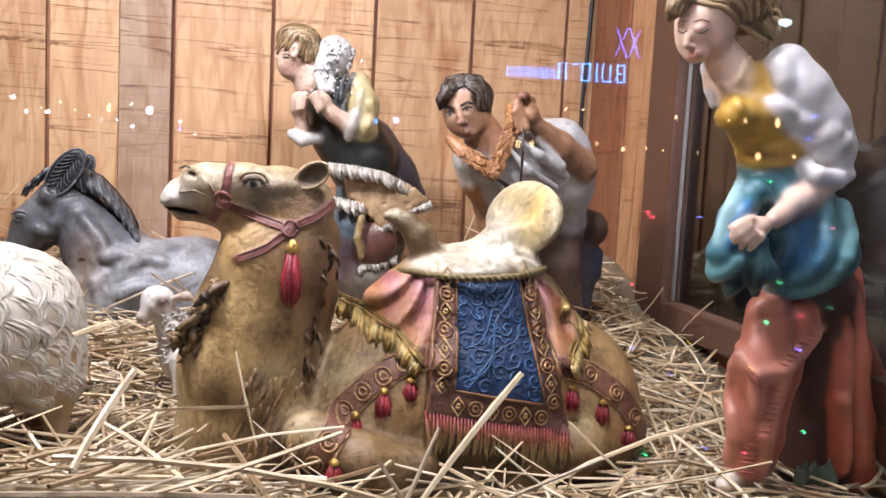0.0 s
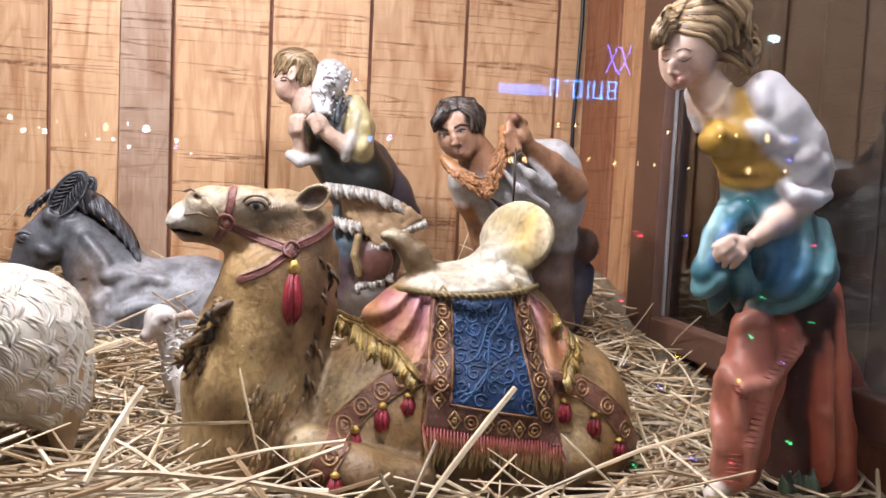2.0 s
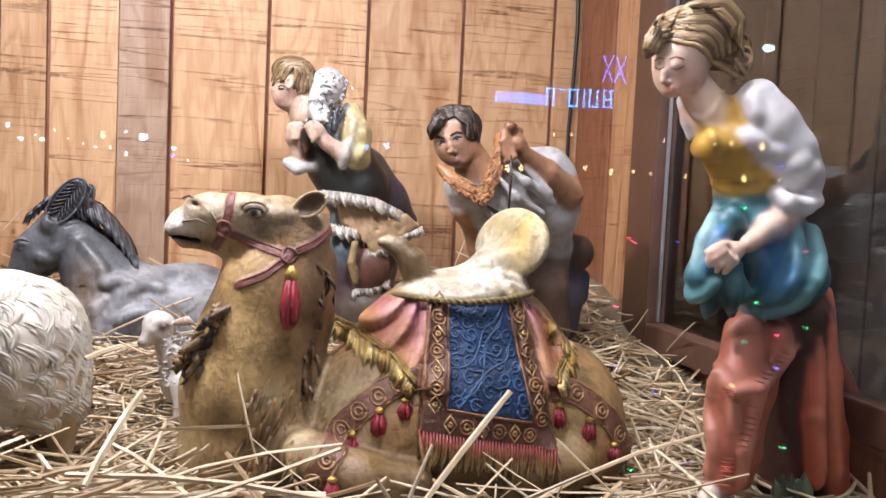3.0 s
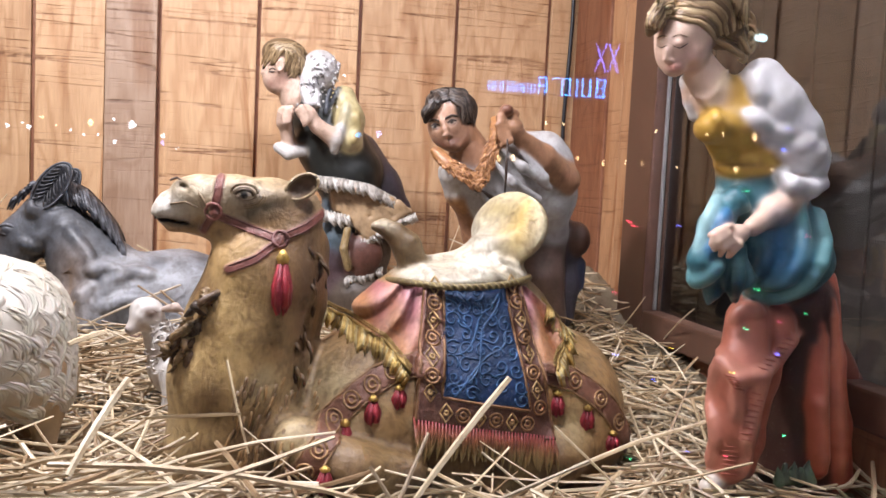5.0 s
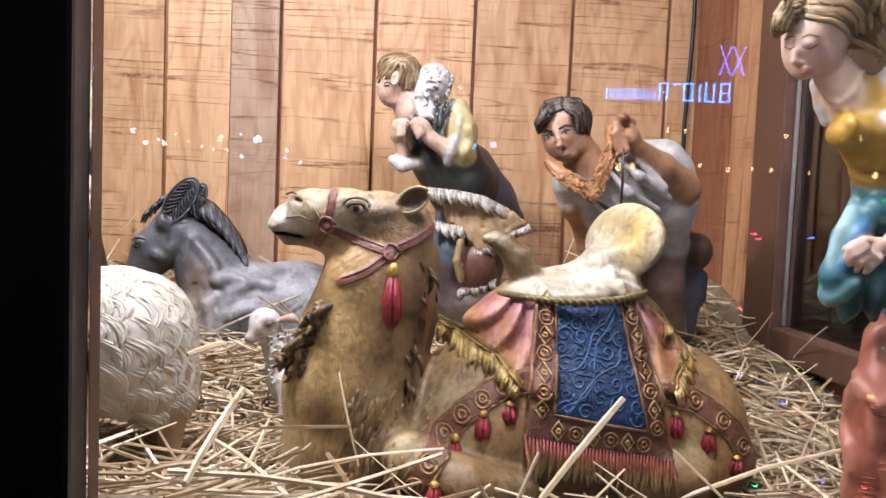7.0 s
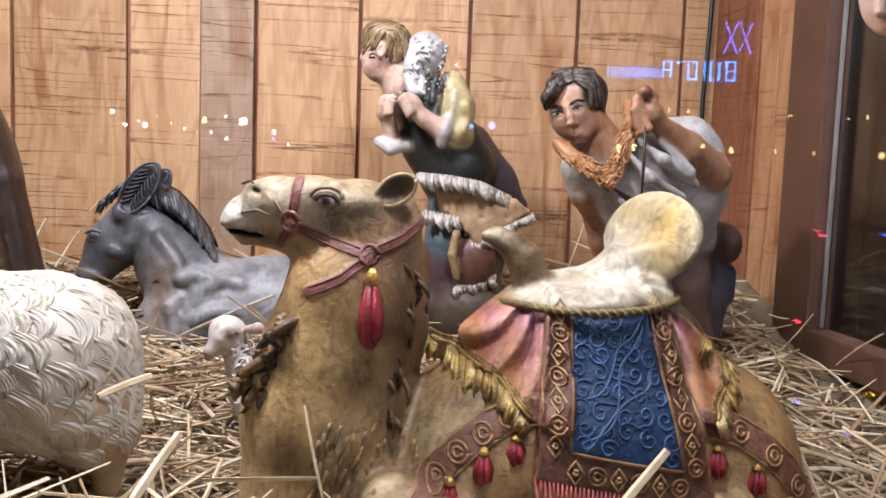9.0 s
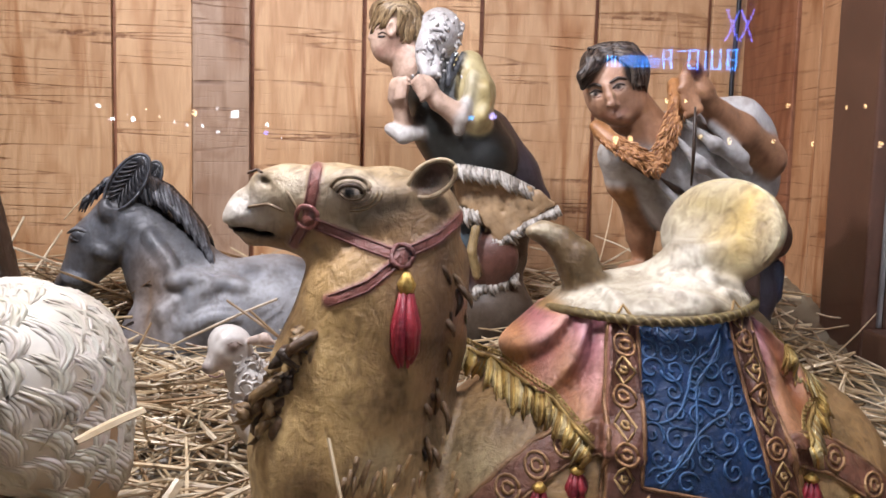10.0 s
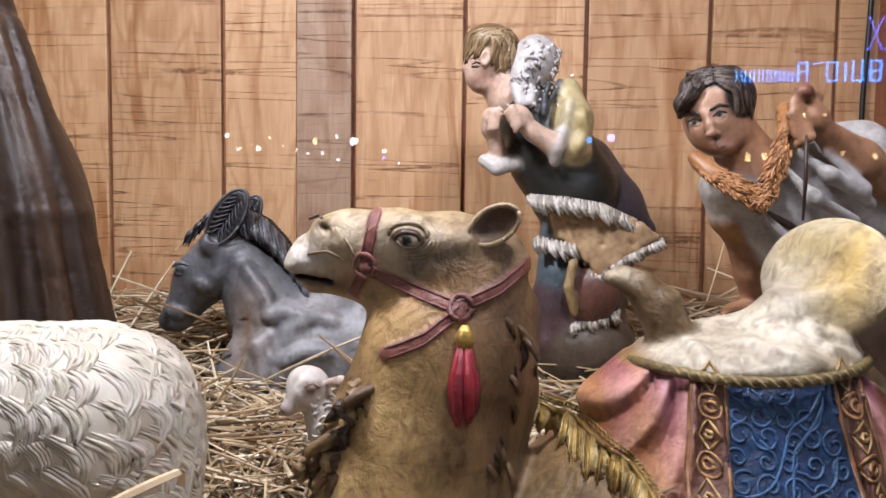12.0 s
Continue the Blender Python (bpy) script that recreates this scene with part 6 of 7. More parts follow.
    h.ball((0.286, -0.540, 0.480), (0.0325, 0.036, 0.0373), SKIN, 0.008, (0, 10, 0))
    h.ball((0.281, -0.550, 0.459), (0.0250, 0.027, 0.0285), SKIN, 0.010, (0, -14, 0))
    h.ball((0.291, -0.560, 0.436), (0.0117, 0.014, 0.0088), SKIN, 0.012)
    h.ball((0.303, -0.550, 0.451), (0.0119, 0.018, 0.0143), SKIN, 0.012)

    def on_face(p, out=0.0):
        return h.meet(p, out)

    for p, s in (((0.255, -0.600, 0.458), 1), ((0.278, -0.600, 0.466), -1)):
        h.carve(on_face(p, 0.003), (0.0085, 0.0052, 0.0048), (0, -14, 0), 0.004)
        h.ball(on_face(p, -0.0022), (0.0058, 0.0040, 0.0034), (0.52, 0.48, 0.43), 0.001, (0, -14, 0))
        h.dab(on_face(p), (0.0024, 0.006, 0.0030), (0.02, 0.013, 0.010), 0.001)
    for pts, r, tone in ((((0.249, -0.600, 0.458), (0.255, -0.600, 0.462), (0.262, -0.600, 0.460)), 0.0013, (0.05, 0.03, 0.022)), (((0.271, -0.600, 0.463), (0.277, -0.600, 0.469), (0.285, -0.600, 0.468)), 0.0013, (0.05, 0.03, 0.022)),
                         (((0.245, -0.600, 0.464), (0.253, -0.600, 0.468), (0.263, -0.600, 0.465)), 0.0018, (0.055, 0.034, 0.024)), (((0.268, -0.600, 0.469), (0.277, -0.600, 0.475), (0.287, -0.600, 0.474)), 0.0018, (0.055, 0.034, 0.024)),
                         (((0.251, -0.600, 0.455), (0.256, -0.600, 0.454), (0.261, -0.600, 0.456)), 0.0009, (0.25, 0.13, 0.08)), (((0.273, -0.600, 0.462), (0.279, -0.600, 0.461), (0.284, -0.600, 0.465)), 0.0009, (0.25, 0.13, 0.08))):
        h.trace(pts, r, tone)
    h.chain([on_face((0.265, -0.600, 0.466), -0.001), on_face((0.269, -0.600, 0.455), 0.002), on_face((0.272, -0.600, 0.448), 0.005)], [0.0034, 0.0040, 0.0048], SKIN, 0.004)
    for p in ((0.268, -0.600, 0.446), (0.277, -0.600, 0.447)):
        h.ball(on_face(p, 0.0006), (0.0034, 0.0030, 0.0026), SKIN, 0.002)
    h.chain([on_face((0.269, -0.600, 0.437)), on_face((0.276, -0.600, 0.438), 0.001), on_face((0.286, -0.600, 0.441))], [0.0010, 0.0020, 0.0010], (0.30, 0.12, 0.09), 0.001)
    h.chain([on_face((0.272, -0.600, 0.434)), on_face((0.278, -0.600, 0.434), 0.001), on_face((0.284, -0.600, 0.437))], [0.0012, 0.0025, 0.0012], (0.34, 0.15, 0.11), 0.0015)
    h.dab((0.280, -0.600, 0.438), (0.016, 0.03, 0.013), (0.37, 0.22, 0.15), 0.012)
    # wavy dark hair, swept aside from the brow
    h.dab((0.308, -0.545, 0.494), (0.0239, 0.06, 0.0311), (0.028, 0.020, 0.016), 0.003, (0, 16, 0))
    h.dab((0.281, -0.545, 0.508), (0.0311, 0.06, 0.0155), (0.028, 0.020, 0.016), 0.003)
    dark = [(0.055, 0.040, 0.032), (0.028, 0.020, 0.016), (0.125, 0.098, 0.078)]
    h.ball((0.290, -0.528, 0.495), (0.0378, 0.040, 0.0268), dark[1], 0.004, (0, 6, 0))
    h.ball((0.316, -0.525, 0.484), (0.0134, 0.032, 0.0244), dark[1], 0.008)
    h.chain([(0.258, -0.560, 0.493), (0.249, -0.562, 0.479), (0.248, -0.562, 0.467)], [0.0106, 0.0076, 0.0035], dark[1], 0.005)

    def lock(pts, r, tone):
        q, _ = along(pts, 11)
        s, ph = np.linspace(0, 1, 11), rng.uniform(0, 6)
        q = q + np.stack([0.0018 * np.sin(s * 9 + ph), 0 * s, 0.0014 * np.cos(s * 8 + ph)], 1) * s[:, None]
        h.rope([h.meet(p, 0.0010) for p in q], [r * 0.6] + [r] * 8 + [r * 0.8, r * 0.3], tone, 0.0, 6)

    part = np.array((0.279, -0.570, 0.499)), np.array((0.281, -0.550, 0.517))
    for i in range(17):
        f = i / 16
        a = part[0] * (1 - f) + part[1] * f + (rng.uniform(-0.003, 0.003), 0, 0)
        e = np.array((0.254, -0.590, 0.482)) * (1 - f) + np.array((0.240, -0.590, 0.470)) * f
        lock((a, a * 0.55 + e * 0.45 + (-0.008 * f, 0, 0.010 * f + 0.003), e), rng.uniform(0.0022, 0.0032), dark[i % 3])
    for i in range(26):
        f = i / 25
        a = part[0] * (1 - f) + part[1] * f + (rng.uniform(-0.002, 0.003), 0, 0)
        e = np.array((0.303, -0.570, 0.476)) * (1 - f) + np.array((0.322, -0.550, 0.474)) * f + (0, 0, rng.uniform(-0.010, 0.006))
        lock((a, a * 0.55 + e * 0.45 + (0.006, 0, 0.006 + 0.012 * f), e), rng.uniform(0.0022, 0.0032), dark[(i * 2) % 3])
    tagged(c.skin("shepherd_man_statue", FIGURE_RESIN, (h,)), "painted statue of a bending dark-haired man in a fleece collar", "statue")


def donkey():
    c = Clay((-0.50, -0.42, 0.03), (0.20, -0.12, 0.42), 0.0032)
    G, L, K = (0.105, 0.11, 0.122), (0.30, 0.31, 0.33), (0.016, 0.016, 0.02)
    rng = random.Random(3)
    c.chain([(-0.208, -0.270, 0.165), (-0.112, -0.260, 0.158), (0.002, -0.260, 0.137)], [0.0747, 0.0833, 0.0793], L, 0.03)
    c.chain([(-0.304, -0.265, 0.289), (-0.257, -0.270, 0.221), (-0.219, -0.275, 0.166)], [0.0409, 0.0566, 0.0708], G, 0.03)
    c.ball((-0.248, -0.290, 0.136), (0.0463, 0.06, 0.0618), (0.15, 0.16, 0.18), 0.03)
    c.chain([(-0.325, -0.265, 0.288), (-0.358, -0.270, 0.258), (-0.390, -0.275, 0.206)], [0.0456, 0.0377, 0.0236], G, 0.012)
    c.ball((-0.399, -0.277, 0.196), (0.0189, 0.022, 0.0157), (0.05, 0.05, 0.055), 0.010)
    eye = c.meet((-0.376, -0.300, 0.274))
    c.dab(eye, (0.016, 0.02, 0.012), (0.045, 0.047, 0.053), 0.010)
    c.ball(eye + (0, 0.0005, 0), (0.0095, 0.006, 0.0085), (0.006, 0.006, 0.008), 0.001)
    c.tuft([eye + (-0.014, 0.002, 0.002), eye + (0, -0.004, 0.0105), eye + (0.014, 0.0, 0.003)], [0.0022, 0.0032, 0.0022], (0.17, 0.175, 0.19))
    c.tuft([eye + (-0.012, 0.002, -0.003), eye + (0, -0.003, -0.0085), eye + (0.012, 0.0, -0.003)], [0.0014, 0.0020, 0.0014], (0.12, 0.125, 0.14))
    c.dab((-0.399, -0.300, 0.202), (0.005, 0.012, 0.009), K, 0.003)
    c.dab((-0.377, -0.280, 0.301), (0.03, 0.05, 0.02), (0.17, 0.18, 0.20), 0.02)
    crest, g = along(((-0.349, -0.262, 0.331), (-0.327, -0.262, 0.344), (-0.301, -0.262, 0.346), (-0.273, -0.265, 0.332), (-0.250, -0.268, 0.309), (-0.227, -0.272, 0.280), (-0.218, -0.275, 0.263)), 30)
    for i, p in enumerate(crest):
        tone = (K, (0.05, 0.052, 0.06), (0.12, 0.125, 0.14))[i % 3]
        for k in range(2):
            w = np.array((0.0035 * k, 0.002 * k, -0.001 * k))
            p1 = p + (0.004, 0.000, 0.012)
            c.tuft([p1 + w, p1 + (0.004, -0.018, -0.006) + w, p1 + (0.013, -0.032, -0.026) + w, p1 + (0.017, -0.034, -0.040 - 0.004 * math.sin(i * 1.7)) + w], [0.0030, 0.0046, 0.0042, 0.0012], tone, 0.0, 6)
        c.tuft([p1, p1 + (0.004, 0.018, -0.004), p1 + (0.010, 0.030, -0.022)], [0.003, 0.0046, 0.001], K)
    for i in range(10):
        p = np.array((-0.361, -0.275, 0.323)) + (0.003 * i, 0.002 * (i % 4), 0.003 * i)
        c.tuft([p, p + (-0.010, -0.010, 0.000), p + (-0.018, -0.012, -0.018 - 0.004 * (i % 3))], [0.0036, 0.0042, 0.001], (K, (0.12, 0.125, 0.14))[i % 2])
    # ears: leaves with a hollow full of hair
    for base, tip, half in (((-0.333, -0.305, 0.309), (-0.283, -0.300, 0.385), 0.0225), ((-0.305, -0.245, 0.324), (-0.283, -0.240, 0.377), 0.0150)):
        base, tip = np.array(base), np.array(tip)
        m, ang = (base + tip) / 2, math.degrees(math.atan2(tip[0] - base[0], tip[2] - base[2]))
        ln = np.linalg.norm(tip - base) / 2
        up, out = (tip - base) / (2 * ln), np.array((math.cos(radians(ang)), 0, -math.sin(radians(ang))))
        c.ball(m, (half, 0.010, ln * 1.02), (0.075, 0.08, 0.09), 0.004, (0, ang, 0))
        c.ball(base, (0.015, 0.014, 0.016), G, 0.010)
        c.carve(m - (0.0, 0.011, 0.0), (half * 0.78, 0.009, ln * 0.86), (0, ang, 0), 0.002)
        c.dab(m - (0.0, 0.008, 0.0), (half * 0.80, 0.010, ln * 0.88), (0.022, 0.022, 0.026), 0.003, (0, ang, 0))
        c.rope([m - (0, 0.0068, 0) + up * ln * 0.97 * math.sin(t) + out * half * 0.93 * math.cos(t) for t in np.linspace(0, 6.28, 26)], 0.0017, (0.10, 0.105, 0.12), 0, 5, 0)
        for k in range(9):
            f = -0.75 + k * 0.17
            for sgn in (-1, 1):
                s0 = m - (0, 0.007, 0) + up * ln * f + out * sgn * half * 0.75 * math.sqrt(max(0.05, 1 - f * f))
                c.tuft([s0, s0 * 0.5 + (m - (0, 0.005, 0) + up * ln * (f + 0.25)) * 0.5 - (0, 0.002, 0), m - (0, 0.004, 0) + up * ln * (f + 0.38)], [0.0010, 0.0016, 0.0006], (0.055, 0.056, 0.062) if k % 2 else (0.032, 0.032, 0.036))
    # folds of the shoulder, chest and cheek
    for pts, r in ((((-0.282, -0.320, 0.282), (-0.251, -0.320, 0.244), (-0.235, -0.320, 0.205)), 0.006), (((-0.240, -0.330, 0.191), (-0.262, -0.330, 0.168), (-0.272, -0.330, 0.128)), 0.008), (((-0.209, -0.330, 0.200), (-0.178, -0.330, 0.216), (-0.147, -0.330, 0.209)), 0.007), (((-0.248, -0.330, 0.214), (-0.224, -0.330, 0.224), (-0.193, -0.330, 0.216)), 0.006),
                   (((-0.224, -0.330, 0.153), (-0.193, -0.330, 0.170), (-0.154, -0.330, 0.169)), 0.007), (((-0.262, -0.330, 0.183), (-0.248, -0.330, 0.152), (-0.251, -0.330, 0.113)), 0.006), (((-0.353, -0.300, 0.255), (-0.331, -0.300, 0.246), (-0.319, -0.300, 0.272)), 0.005), (((-0.395, -0.300, 0.216), (-0.370, -0.300, 0.210)), 0.004)):
        c.ridge(pts, r, L if pts[0][0] > -0.28 else (0.10, 0.105, 0.115), 0.010, 0.003)
    rng2 = random.Random(31)
    for _ in range(70):
        x, z = rng2.uniform(-0.30, 0.05), rng2.uniform(0.08, 0.27)
        r = rng2.uniform(0.004, 0.016)
        c.dab(c.front(x, z), (r, 0.03, r * rng2.uniform(0.5, 1.5)), rng2.choice(((0.12, 0.125, 0.14), (0.40, 0.41, 0.43), (0.20, 0.205, 0.22))), r)
    c.dab((-0.271, -0.330, 0.183), (0.016, 0.06, 0.05), (0.24, 0.17, 0.12), 0.03)
    c.chain([(-0.331, -0.320, 0.122), (-0.279, -0.330, 0.129), (-0.248, -0.330, 0.105)], [0.0195, 0.0223, 0.0179], (0.15, 0.16, 0.18), 0.012)
    c.chain([(-0.278, -0.310, 0.147), (-0.237, -0.340, 0.077), (-0.188, -0.350, 0.078)], [0.0364, 0.0251, 0.0190], (0.19, 0.20, 0.23), 0.014)
    for i in range(5):
        p = np.array((-0.275, -0.355, 0.107)) + (0.009 * i, 0, 0.002 * (i % 2))
        c.chain([p + (0, 0, 0.012), p + (0.003, -0.004, -0.014)], [0.005, 0.004], K if i % 2 else (0.2, 0.2, 0.22), 0.002)
    tagged(c.skin("donkey_statue", HIDE_RESIN), "grey donkey statue lying in the straw, head turned aside", "statue")


def sheep():
    c = Clay((-0.62, -0.93, 0.0), (-0.10, -0.64, 0.34), 0.0028)
    W = (0.60, 0.56, 0.475)
    rng = random.Random(5)
    a, b, cap = np.array((-0.252, -0.790, 0.200)), np.array((-0.372, -0.790, 0.198)), np.array((-0.226, -0.790, 0.192))
    c.cone(a, b, 0.0790, 0.0770, W, 0.02)
    c.ball(cap, (0.0560, 0.074, 0.0740), W, 0.02)
    c.ball((-0.200, -0.790, 0.150), (0.0300, 0.055, 0.0480), W, 0.02)
    c.chain([(-0.193, -0.800, 0.170), (-0.186, -0.800, 0.140), (-0.190, -0.800, 0.085)], [0.0260, 0.0190, 0.0125], (0.40, 0.25, 0.14), 0.014)
    c.chain([(-0.222, -0.750, 0.172), (-0.215, -0.750, 0.134), (-0.218, -0.750, 0.085)], [0.0198, 0.0158, 0.0119], (0.36, 0.22, 0.12), 0.014)
    c.chain([(-0.345, -0.820, 0.162), (-0.348, -0.820, 0.085)], [0.0163, 0.0113], (0.45, 0.34, 0.22), 0.014)
    c.chain([(-0.372, -0.760, 0.147), (-0.378, -0.760, 0.080)], [0.0170, 0.0117], (0.45, 0.34, 0.22), 0.014)
    c.chain([(-0.396, -0.790, 0.225), (-0.426, -0.790, 0.247), (-0.452, -0.790, 0.229)], [0.0442, 0.0329, 0.0190], W, 0.02)
    tones = [W, (0.63, 0.59, 0.51), (0.57, 0.525, 0.43)]
    # wool: flat hooked locks, each of several strands, lying like shingles from the spine down
    places = []
    for row in range(15):
        g = -1.35 + row * 0.33
        for k in range(9):
            f = (k + 0.5 * (row % 2)) / 8.2 - 0.1 + rng.uniform(-0.03, 0.03)
            places.append((a + (b - a) * f, np.array((0, -math.cos(g), math.sin(g))), 0.078))
    for row in range(10):
        g = -1.25 + row * 0.33
        for k in range(5):
            t = 0.12 + k * 0.34 + 0.17 * (row % 2)
            places.append((cap, np.array((math.sin(t), -math.cos(t) * math.cos(g), math.cos(t) * math.sin(g) + 0.5 * math.sin(g) * math.sin(t))), 0.070))
    for base, d, r in places:
        d = d / np.linalg.norm(d)
        down = np.array((0.35, 0.0, -1.0)) - d * (np.array((0.35, 0.0, -1.0)) @ d)
        down /= np.linalg.norm(down) + 1e-6
        across = np.cross(d, down)
        turn, size = (1 if rng.random() < 0.92 else -1), rng.uniform(0.85, 1.25) * 0.042
        p0 = base + d * r + rng.uniform(-0.004, 0.004) * across
        shade = rng.choice(tones)
        for s in range(7):
            w = (s - 3) * 0.0029 * (size / 0.042)
            pts = []
            for t in np.linspace(0, 1, 8):
                bow = turn * size * (0.55 * math.sin(t * 2.7) - 0.25 * t)
                q = p0 + down * size * (t - 0.35) * 1.1 + across * (bow + w * (1 - 0.75 * t * t)) + d * 0.02
                ray = q[None] - d[None] * np.linspace(0, 0.06, 61)[:, None]
                inside = np.nonzero(c.sample(ray) < 0)[0]
                pts.append(ray[inside[0]] if len(inside) else q - d * 0.024)
            lift = 0.0012 - 0.0005 * abs(s - 3)
            pts = [p + d * (lift - 0.0008 * t) for p, t in zip(pts, np.linspace(0, 1, 8))]
            c.rope(pts, [0.0006, 0.0016, 0.0023, 0.0026, 0.0026, 0.0023, 0.0016, 0.0005], tuple(v * rng.uniform(0.96, 1.03) for v in shade), 0.0, 5)
    c.dab((-0.172, -0.800, 0.150), (0.022, 0.09, 0.07), (0.42, 0.28, 0.16), 0.03)
    c.dab((-0.265, -0.800, 0.105), (0.2, 0.2, 0.025), (0.45, 0.33, 0.19), 0.03)
    tagged(c.skin("sheep_statue", SOFT_RESIN), "cream white sheep statue with thick curled wool", "statue")


def lamb():
    c = Clay((-0.18, -0.74, 0.04), (0.03, -0.55, 0.25), 0.0022)
    W = (0.64, 0.61, 0.57)
    rng = random.Random(12)
    c.ball((-0.050, -0.630, 0.122), (0.0594, 0.045, 0.0408), W, 0.012)
    c.chain([(-0.105, -0.640, 0.186), (-0.091, -0.640, 0.161), (-0.085, -0.635, 0.138)], [0.0160, 0.0202, 0.0257], W, 0.012)
    c.chain([(-0.074, -0.665, 0.126), (-0.079, -0.665, 0.085)], [0.0131, 0.0102], W, 0.01)
    # head turned to the sheep: brow, muzzle, nose, eye and ear
    c.ball((-0.111, -0.645, 0.201), (0.0212, 0.021, 0.0180), W, 0.006, (0, 20, 0))
    c.chain([(-0.117, -0.652, 0.192), (-0.128, -0.656, 0.180)], [0.0136, 0.0078], (0.66, 0.61, 0.56), 0.008)
    c.ball((-0.131, -0.660, 0.181), (0.0031, 0.005, 0.0026), (0.10, 0.05, 0.045), 0.003)
    c.trace(((-0.127, -0.670, 0.175), (-0.119, -0.670, 0.173), (-0.113, -0.670, 0.177)), 0.0009, (0.18, 0.09, 0.08))
    eye = c.meet((-0.105, -0.660, 0.201))
    c.dab(eye, (0.0085, 0.012, 0.0065), (0.22, 0.16, 0.13), 0.004)
    c.ball(eye + (0, 0.0012, 0), (0.0044, 0.0030, 0.0036), (0.012, 0.010, 0.010), 0.0006)
    c.trace(((-0.109, -0.670, 0.205), (-0.102, -0.670, 0.208), (-0.095, -0.670, 0.204)), 0.0013, (0.30, 0.24, 0.20))
    c.chain([(-0.088, -0.655, 0.206), (-0.075, -0.668, 0.210), (-0.065, -0.668, 0.206)], [0.0047, 0.0062, 0.0021], (0.60, 0.48, 0.41), 0.003, 0, 0.6)
    # small curls on the crown and breast
    for _ in range(60):
        p = np.array((-0.084, -0.670, 0.166)) + (rng.uniform(-0.022, 0.022), 0, rng.uniform(-0.034, 0.030))
        p = c.meet(p)
        a, r = rng.uniform(0, 6.28), rng.uniform(0.0030, 0.0050)
        c.rope([p + (r * math.cos(a + t), -0.0006, r * math.sin(a + t)) for t in np.linspace(0, 3.6, 7)], [0.0006, 0.0013, 0.0016, 0.0016, 0.0014, 0.0010, 0.0005], rng.choice((W, W, (0.58, 0.55, 0.51))))
    tagged(c.skin("lamb_statue", FIGURE_RESIN), "small white lamb statue lying between the larger animals", "statue")


def robed_figure():
    c = Clay((-0.78, -0.76, 0.02), (-0.26, -0.42, 0.80), 0.005)
    D, M = (0.030, 0.017, 0.011), (0.055, 0.031, 0.018)
    rng = random.Random(14)
    top, low = np.array((-0.493, -0.600, 0.554)), np.array((-0.489, -0.600, 0.202))
    c.chain([top, top * 0.45 + low * 0.55, low], [0.0671, 0.1315, 0.1678], D, 0.03, 0, 0.62)
    c.ball(top + (-0.02, 0, 0.08), (0.05, 0.05, 0.065), (0.20, 0.12, 0.07), 0.02)
    for k in range(13):
        a = -2.9 + k * 0.24 + rng.uniform(-0.04, 0.04)
        p = [top + (0.070 * math.cos(a), 0.046 * math.sin(a), 0), top * 0.45 + low * 0.55 + (0.135 * math.cos(a), 0.085 * math.sin(a), 0), low + (0.170 * math.cos(a), 0.107 * math.sin(a), -0.02)]
        c.chain(p, [0.006, 0.009, 0.012], D if k % 2 else M, 0.005)
    tagged(c.skin("robed_statue", FIGURE_RESIN), "standing statue wrapped in a long dark brown robe", "statue")


woman()
shepherd_boy()
shepherd_man()
donkey()
sheep()
lamb()
robed_figure()

# ---- straw ----
def straw_bed():
    nx, ny = 120, 70
    xs, ys = np.linspace(-1.55, 0.68, nx), np.linspace(-1.142, -0.005, ny)
    gx, gy = np.meshgrid(xs, ys, indexing="ij")
    rng = np.random.default_rng(3)
    gz = straw_height(gx, gy) - 0.012 + rng.normal(0, 0.004, gx.shape)
    top = np.stack([gx, gy, gz], -1).reshape(-1, 3)
    low = top.copy()
    low[:, 2] = 0.001
    idx = np.arange(nx * ny).reshape(nx, ny)
    q = np.stack([idx[:-1, :-1], idx[1:, :-1], idx[1:, 1:], idx[:-1, 1:]], -1).reshape(-1, 4)
    faces = q.tolist() + (q[:, ::-1] + nx * ny).tolist()
    rim = np.r_[idx[0, :], idx[1:, -1], idx[-1, -2::-1], idx[-2:0:-1, 0]]
    for a, b in zip(rim, np.roll(rim, -1)):
        faces.append([int(a), int(b), int(b) + nx * ny, int(a) + nx * ny])
    me = bpy.data.meshes.new("straw_bed")
    me.from_pydata(np.r_[top, low].tolist(), [], faces)
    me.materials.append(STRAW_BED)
    tagged(new("straw_bed", me), "packed bed of straw, coloured dark for the shade between stalks", "straw", kind="stuff")


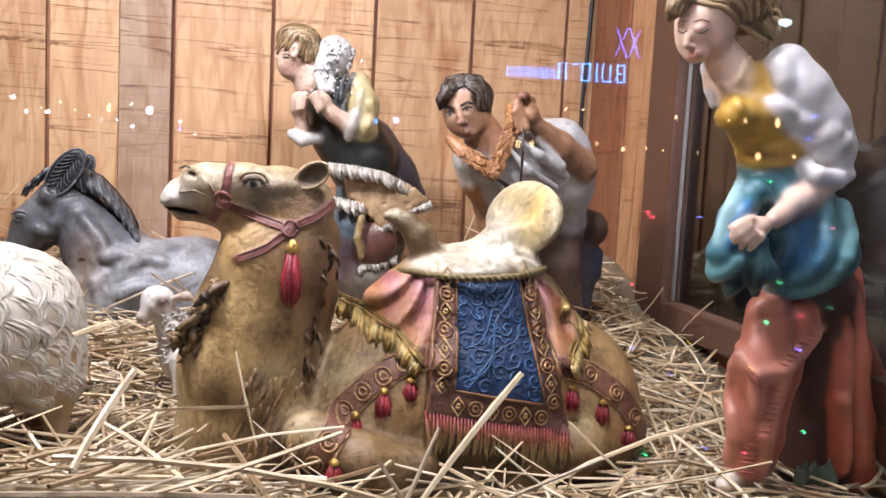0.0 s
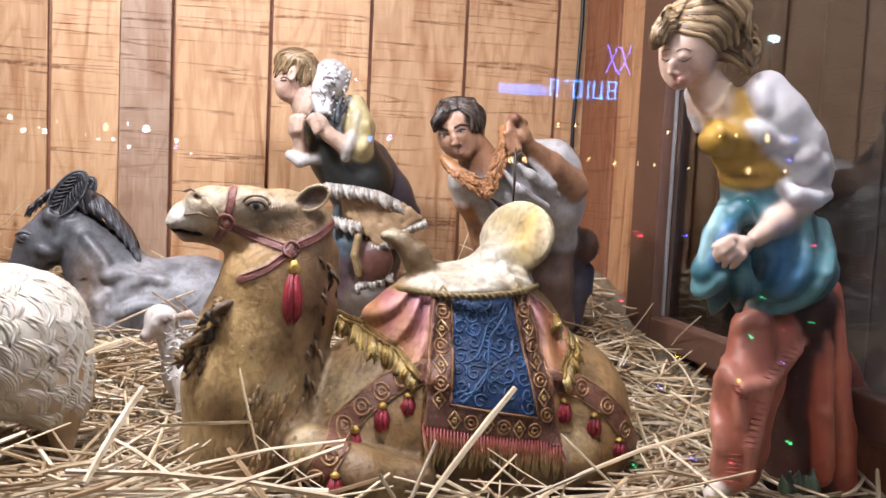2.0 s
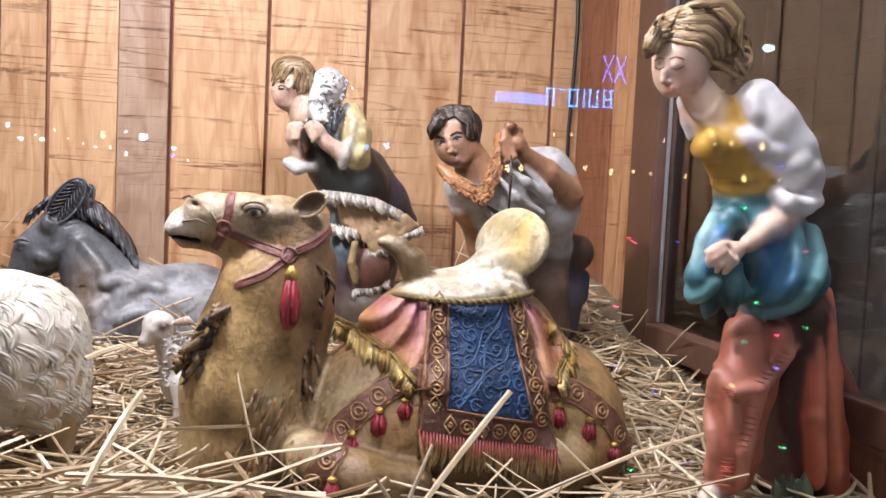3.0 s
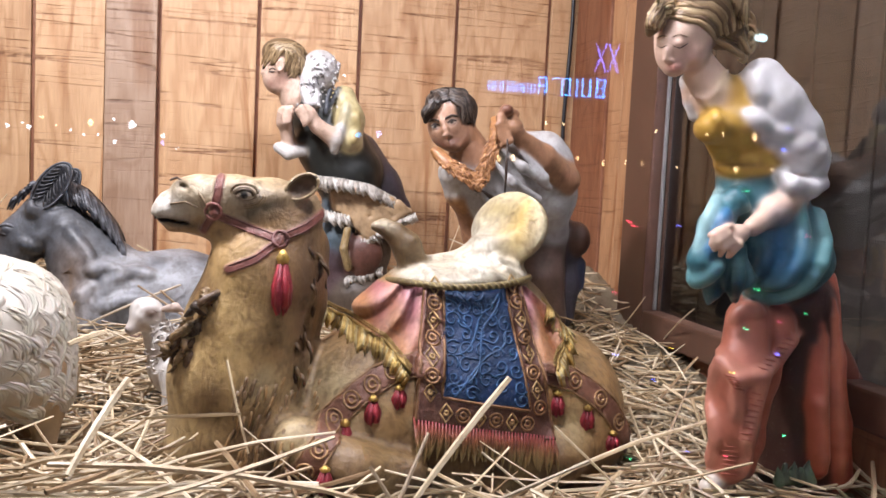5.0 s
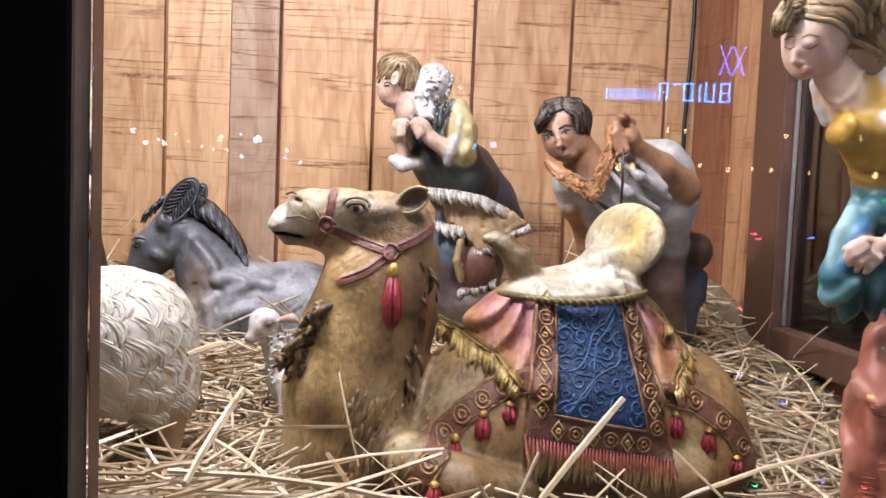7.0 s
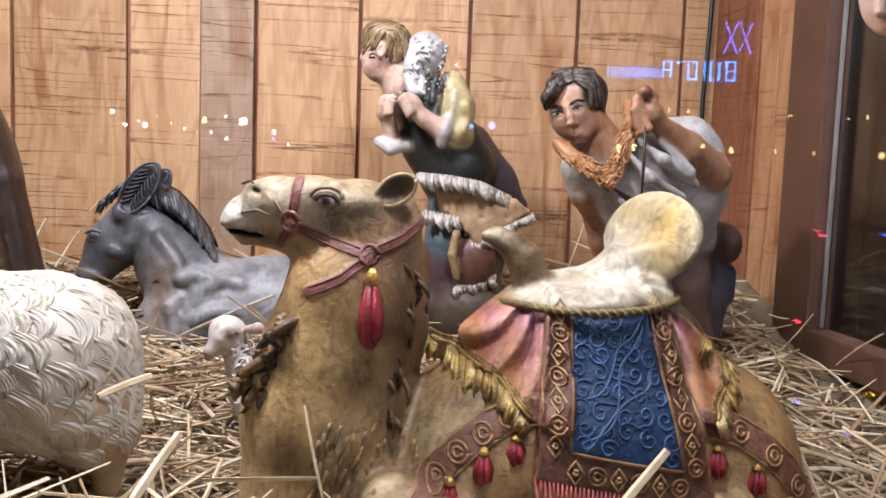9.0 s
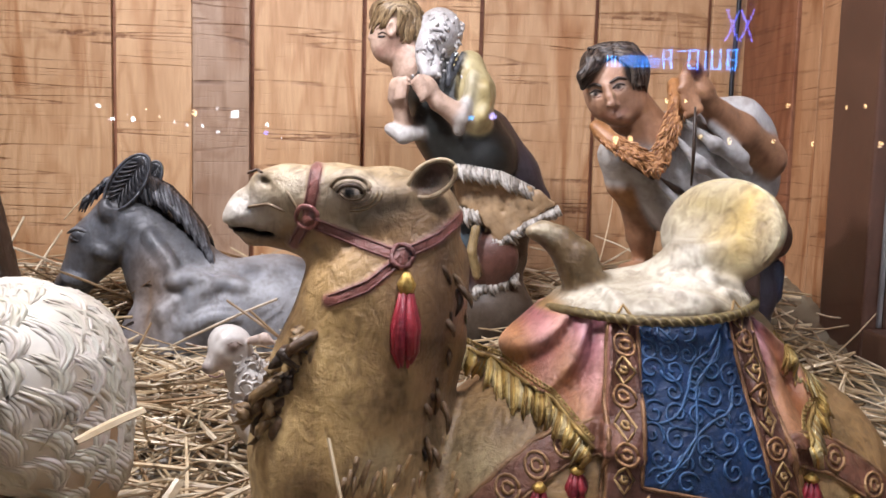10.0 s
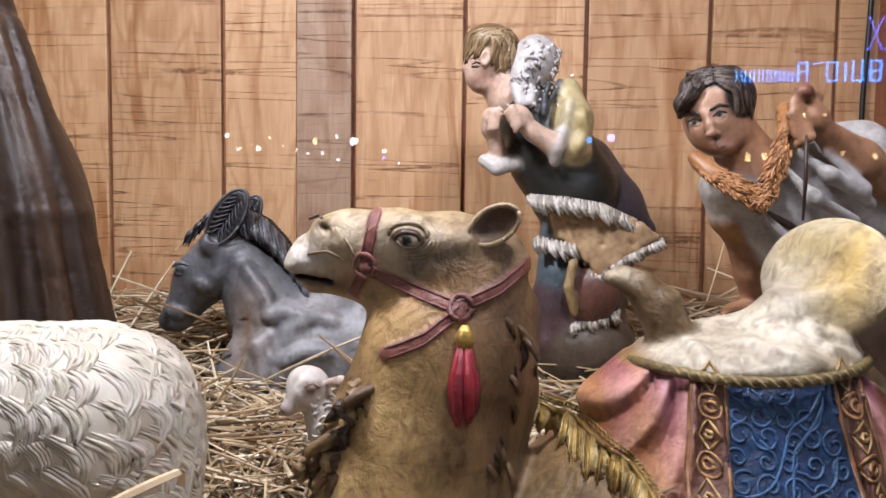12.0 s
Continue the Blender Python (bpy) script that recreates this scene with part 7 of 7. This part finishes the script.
def stalks(rng, starts, dirs, lengths, radii, bends, kinks):
    """Hollow-looking stalks of five rings each, bent and a little flattened."""
    n, rings, sides = len(starts), 5, 5
    t = np.linspace(-0.5, 0.5, rings)[None, :, None]
    side_v = np.cross(dirs, [0, 0, 1.0])
    side_v /= np.linalg.norm(side_v, axis=1, keepdims=True) + 1e-9
    up = np.cross(side_v, dirs)
    centre = starts[:, None] + dirs[:, None] * t * lengths[:, None, None] + (side_v * bends[:, :1] + up * bends[:, 1:])[:, None] * (0.25 - t * t) * lengths[:, None, None]
    centre += up[:, None] * kinks[:, None, None] * np.clip(t - 0.1, 0, 1) * lengths[:, None, None]
    a = np.linspace(0, 2 * np.pi, sides, endpoint=False)
    spin = rng.uniform(0, 3.14, n)
    flat = rng.uniform(0.35, 1.0, n)
    ca, sa = np.cos(a)[None, :], np.sin(a)[None, :] * flat[:, None]
    u = ca * np.cos(spin)[:, None] - sa * np.sin(spin)[:, None]
    w = ca * np.sin(spin)[:, None] + sa * np.cos(spin)[:, None]
    taper = np.array([0.9, 1.0, 1.0, 0.95, 0.75])[None, :, None, None]
    off = (u[:, :, None] * side_v[:, None] + w[:, :, None] * up[:, None]) * radii[:, None, None]
    v = centre[:, :, None] + off[:, None] * taper
    base = (np.arange(n) * rings * sides)[:, None]
    f = []
    for i in range(rings - 1):
        for j in range(sides):
            f.append([i * sides + j, i * sides + (j + 1) % sides, (i + 1) * sides + (j + 1) % sides, (i + 1) * sides + j])
    quads = (np.array(f)[None] + base[:, :, None]).reshape(-1, 4)
    return v.reshape(-1, 3), quads.tolist()


def loose_straw():
    rng = np.random.default_rng(11)
    keep = []
    for count, lo, hi, lift in ((1500, (-0.75, -1.135), (0.67, -0.92), 0.040), (4200, (-1.0, -0.95), (0.67, -0.45), 0.022), (3600, (-1.2, -0.5), (0.67, -0.02), 0.024)):
        p = np.stack([rng.uniform(lo[0], hi[0], count), rng.uniform(lo[1], hi[1], count)], 1)
        az = rng.uniform(0, 2 * np.pi, count)
        slope = rng.normal(0, 0.16, count) + (rng.random(count) < 0.03) * rng.uniform(0.2, 0.8, count)
        length = np.clip(rng.lognormal(-2.05, 0.45, count), 0.04, 0.28)
        d = np.stack([np.cos(az) * np.cos(slope), np.sin(az) * np.cos(slope), np.sin(slope)], 1)
        z = straw_height(p[:, 0], p[:, 1]) + rng.uniform(-0.008, lift, count) + np.abs(np.sin(slope)) * length * 0.25
        s = np.c_[p, z]
        keep.append((s, d, length, rng.uniform(0.0011, 0.0027, count)))
    s, d, length, r = (np.concatenate([k[i] for k in keep]) for i in range(4))
    ok = np.ones(len(s), bool)
    for f in (-0.5, -0.25, 0, 0.25, 0.5):
        q = s + d * (length * f)[:, None]
        ok &= (q[:, 0] < np.where(q[:, 2] < 0.135, 0.676, 0.648)) & (q[:, 1] < -0.006) & (q[:, 1] > -1.122)
        for fig in FIGURES:
            ok &= fig.sample(q) > (0.0 if abs(f) == 0.5 else 0.002)
    s, d, length, r = s[ok], d[ok], length[ok], r[ok]
    v, f = stalks(rng, s, d, length, r, rng.normal(0, 0.09, (len(s), 2)), rng.normal(0, 0.10, len(s)))
    me = bpy.data.meshes.new("loose_straw")
    me.from_pydata(v.tolist(), [], f)
    me.materials.append(STRAW)
    tagged(new("loose_straw", me), "loose tangled golden straw over the floor", "straw", kind="stuff")


def single_straw(a, b, r, label, bend=0.03):
    a, b = np.array(a, float), np.array(b, float)
    ll = np.linalg.norm(b - a)
    v, f = stalks(np.random.default_rng(2), ((a + b) / 2)[None], ((b - a) / ll)[None], np.array([ll]), np.array([r]), np.array([[bend, bend]]), np.array([0.0]))
    me = bpy.data.meshes.new("straw_stalk")
    me.from_pydata(v.tolist(), [], f)
    me.materials.append(STRAW)
    tagged(new("straw_stalk", me), label, "straw", "single straw stalks")


straw_bed()
loose_straw()
single_straw((0.236, -1.080, 0.220), (0.154, -1.100, 0.121), 0.0030, "thick pale stalk leaning up against the camel")
single_straw((0.002, -0.930, 0.201), (0.025, -0.960, 0.120), 0.0024, "bent pale stalk standing before the camel", 0.12)
single_straw((-0.075, -1.000, 0.200), (-0.104, -1.080, 0.145), 0.0034, "broad pale stalk lying steeply on the straw", 0.05)
single_straw((0.318, -0.970, 0.145), (0.361, -1.020, 0.105), 0.0024, "thin pale stalk leaning by the blanket fringe")
single_straw((-0.064, -0.980, 0.160), (0.018, -0.990, 0.166), 0.0024, "straight pale stalk lying before the camel", 0.01)
single_straw((0.332, -0.350, 0.252), (0.419, -0.100, 0.333), 0.0016, "thin stalk leaning against the back wall")
single_straw((-0.094, -1.000, 0.240), (-0.112, -1.050, 0.239), 0.0026, "short dark stalk lying over the sheep")
single_straw((-0.460, -0.120, 0.283), (-0.448, -0.050, 0.323), 0.0024, "long bent stalk against the back wall", 0.1)
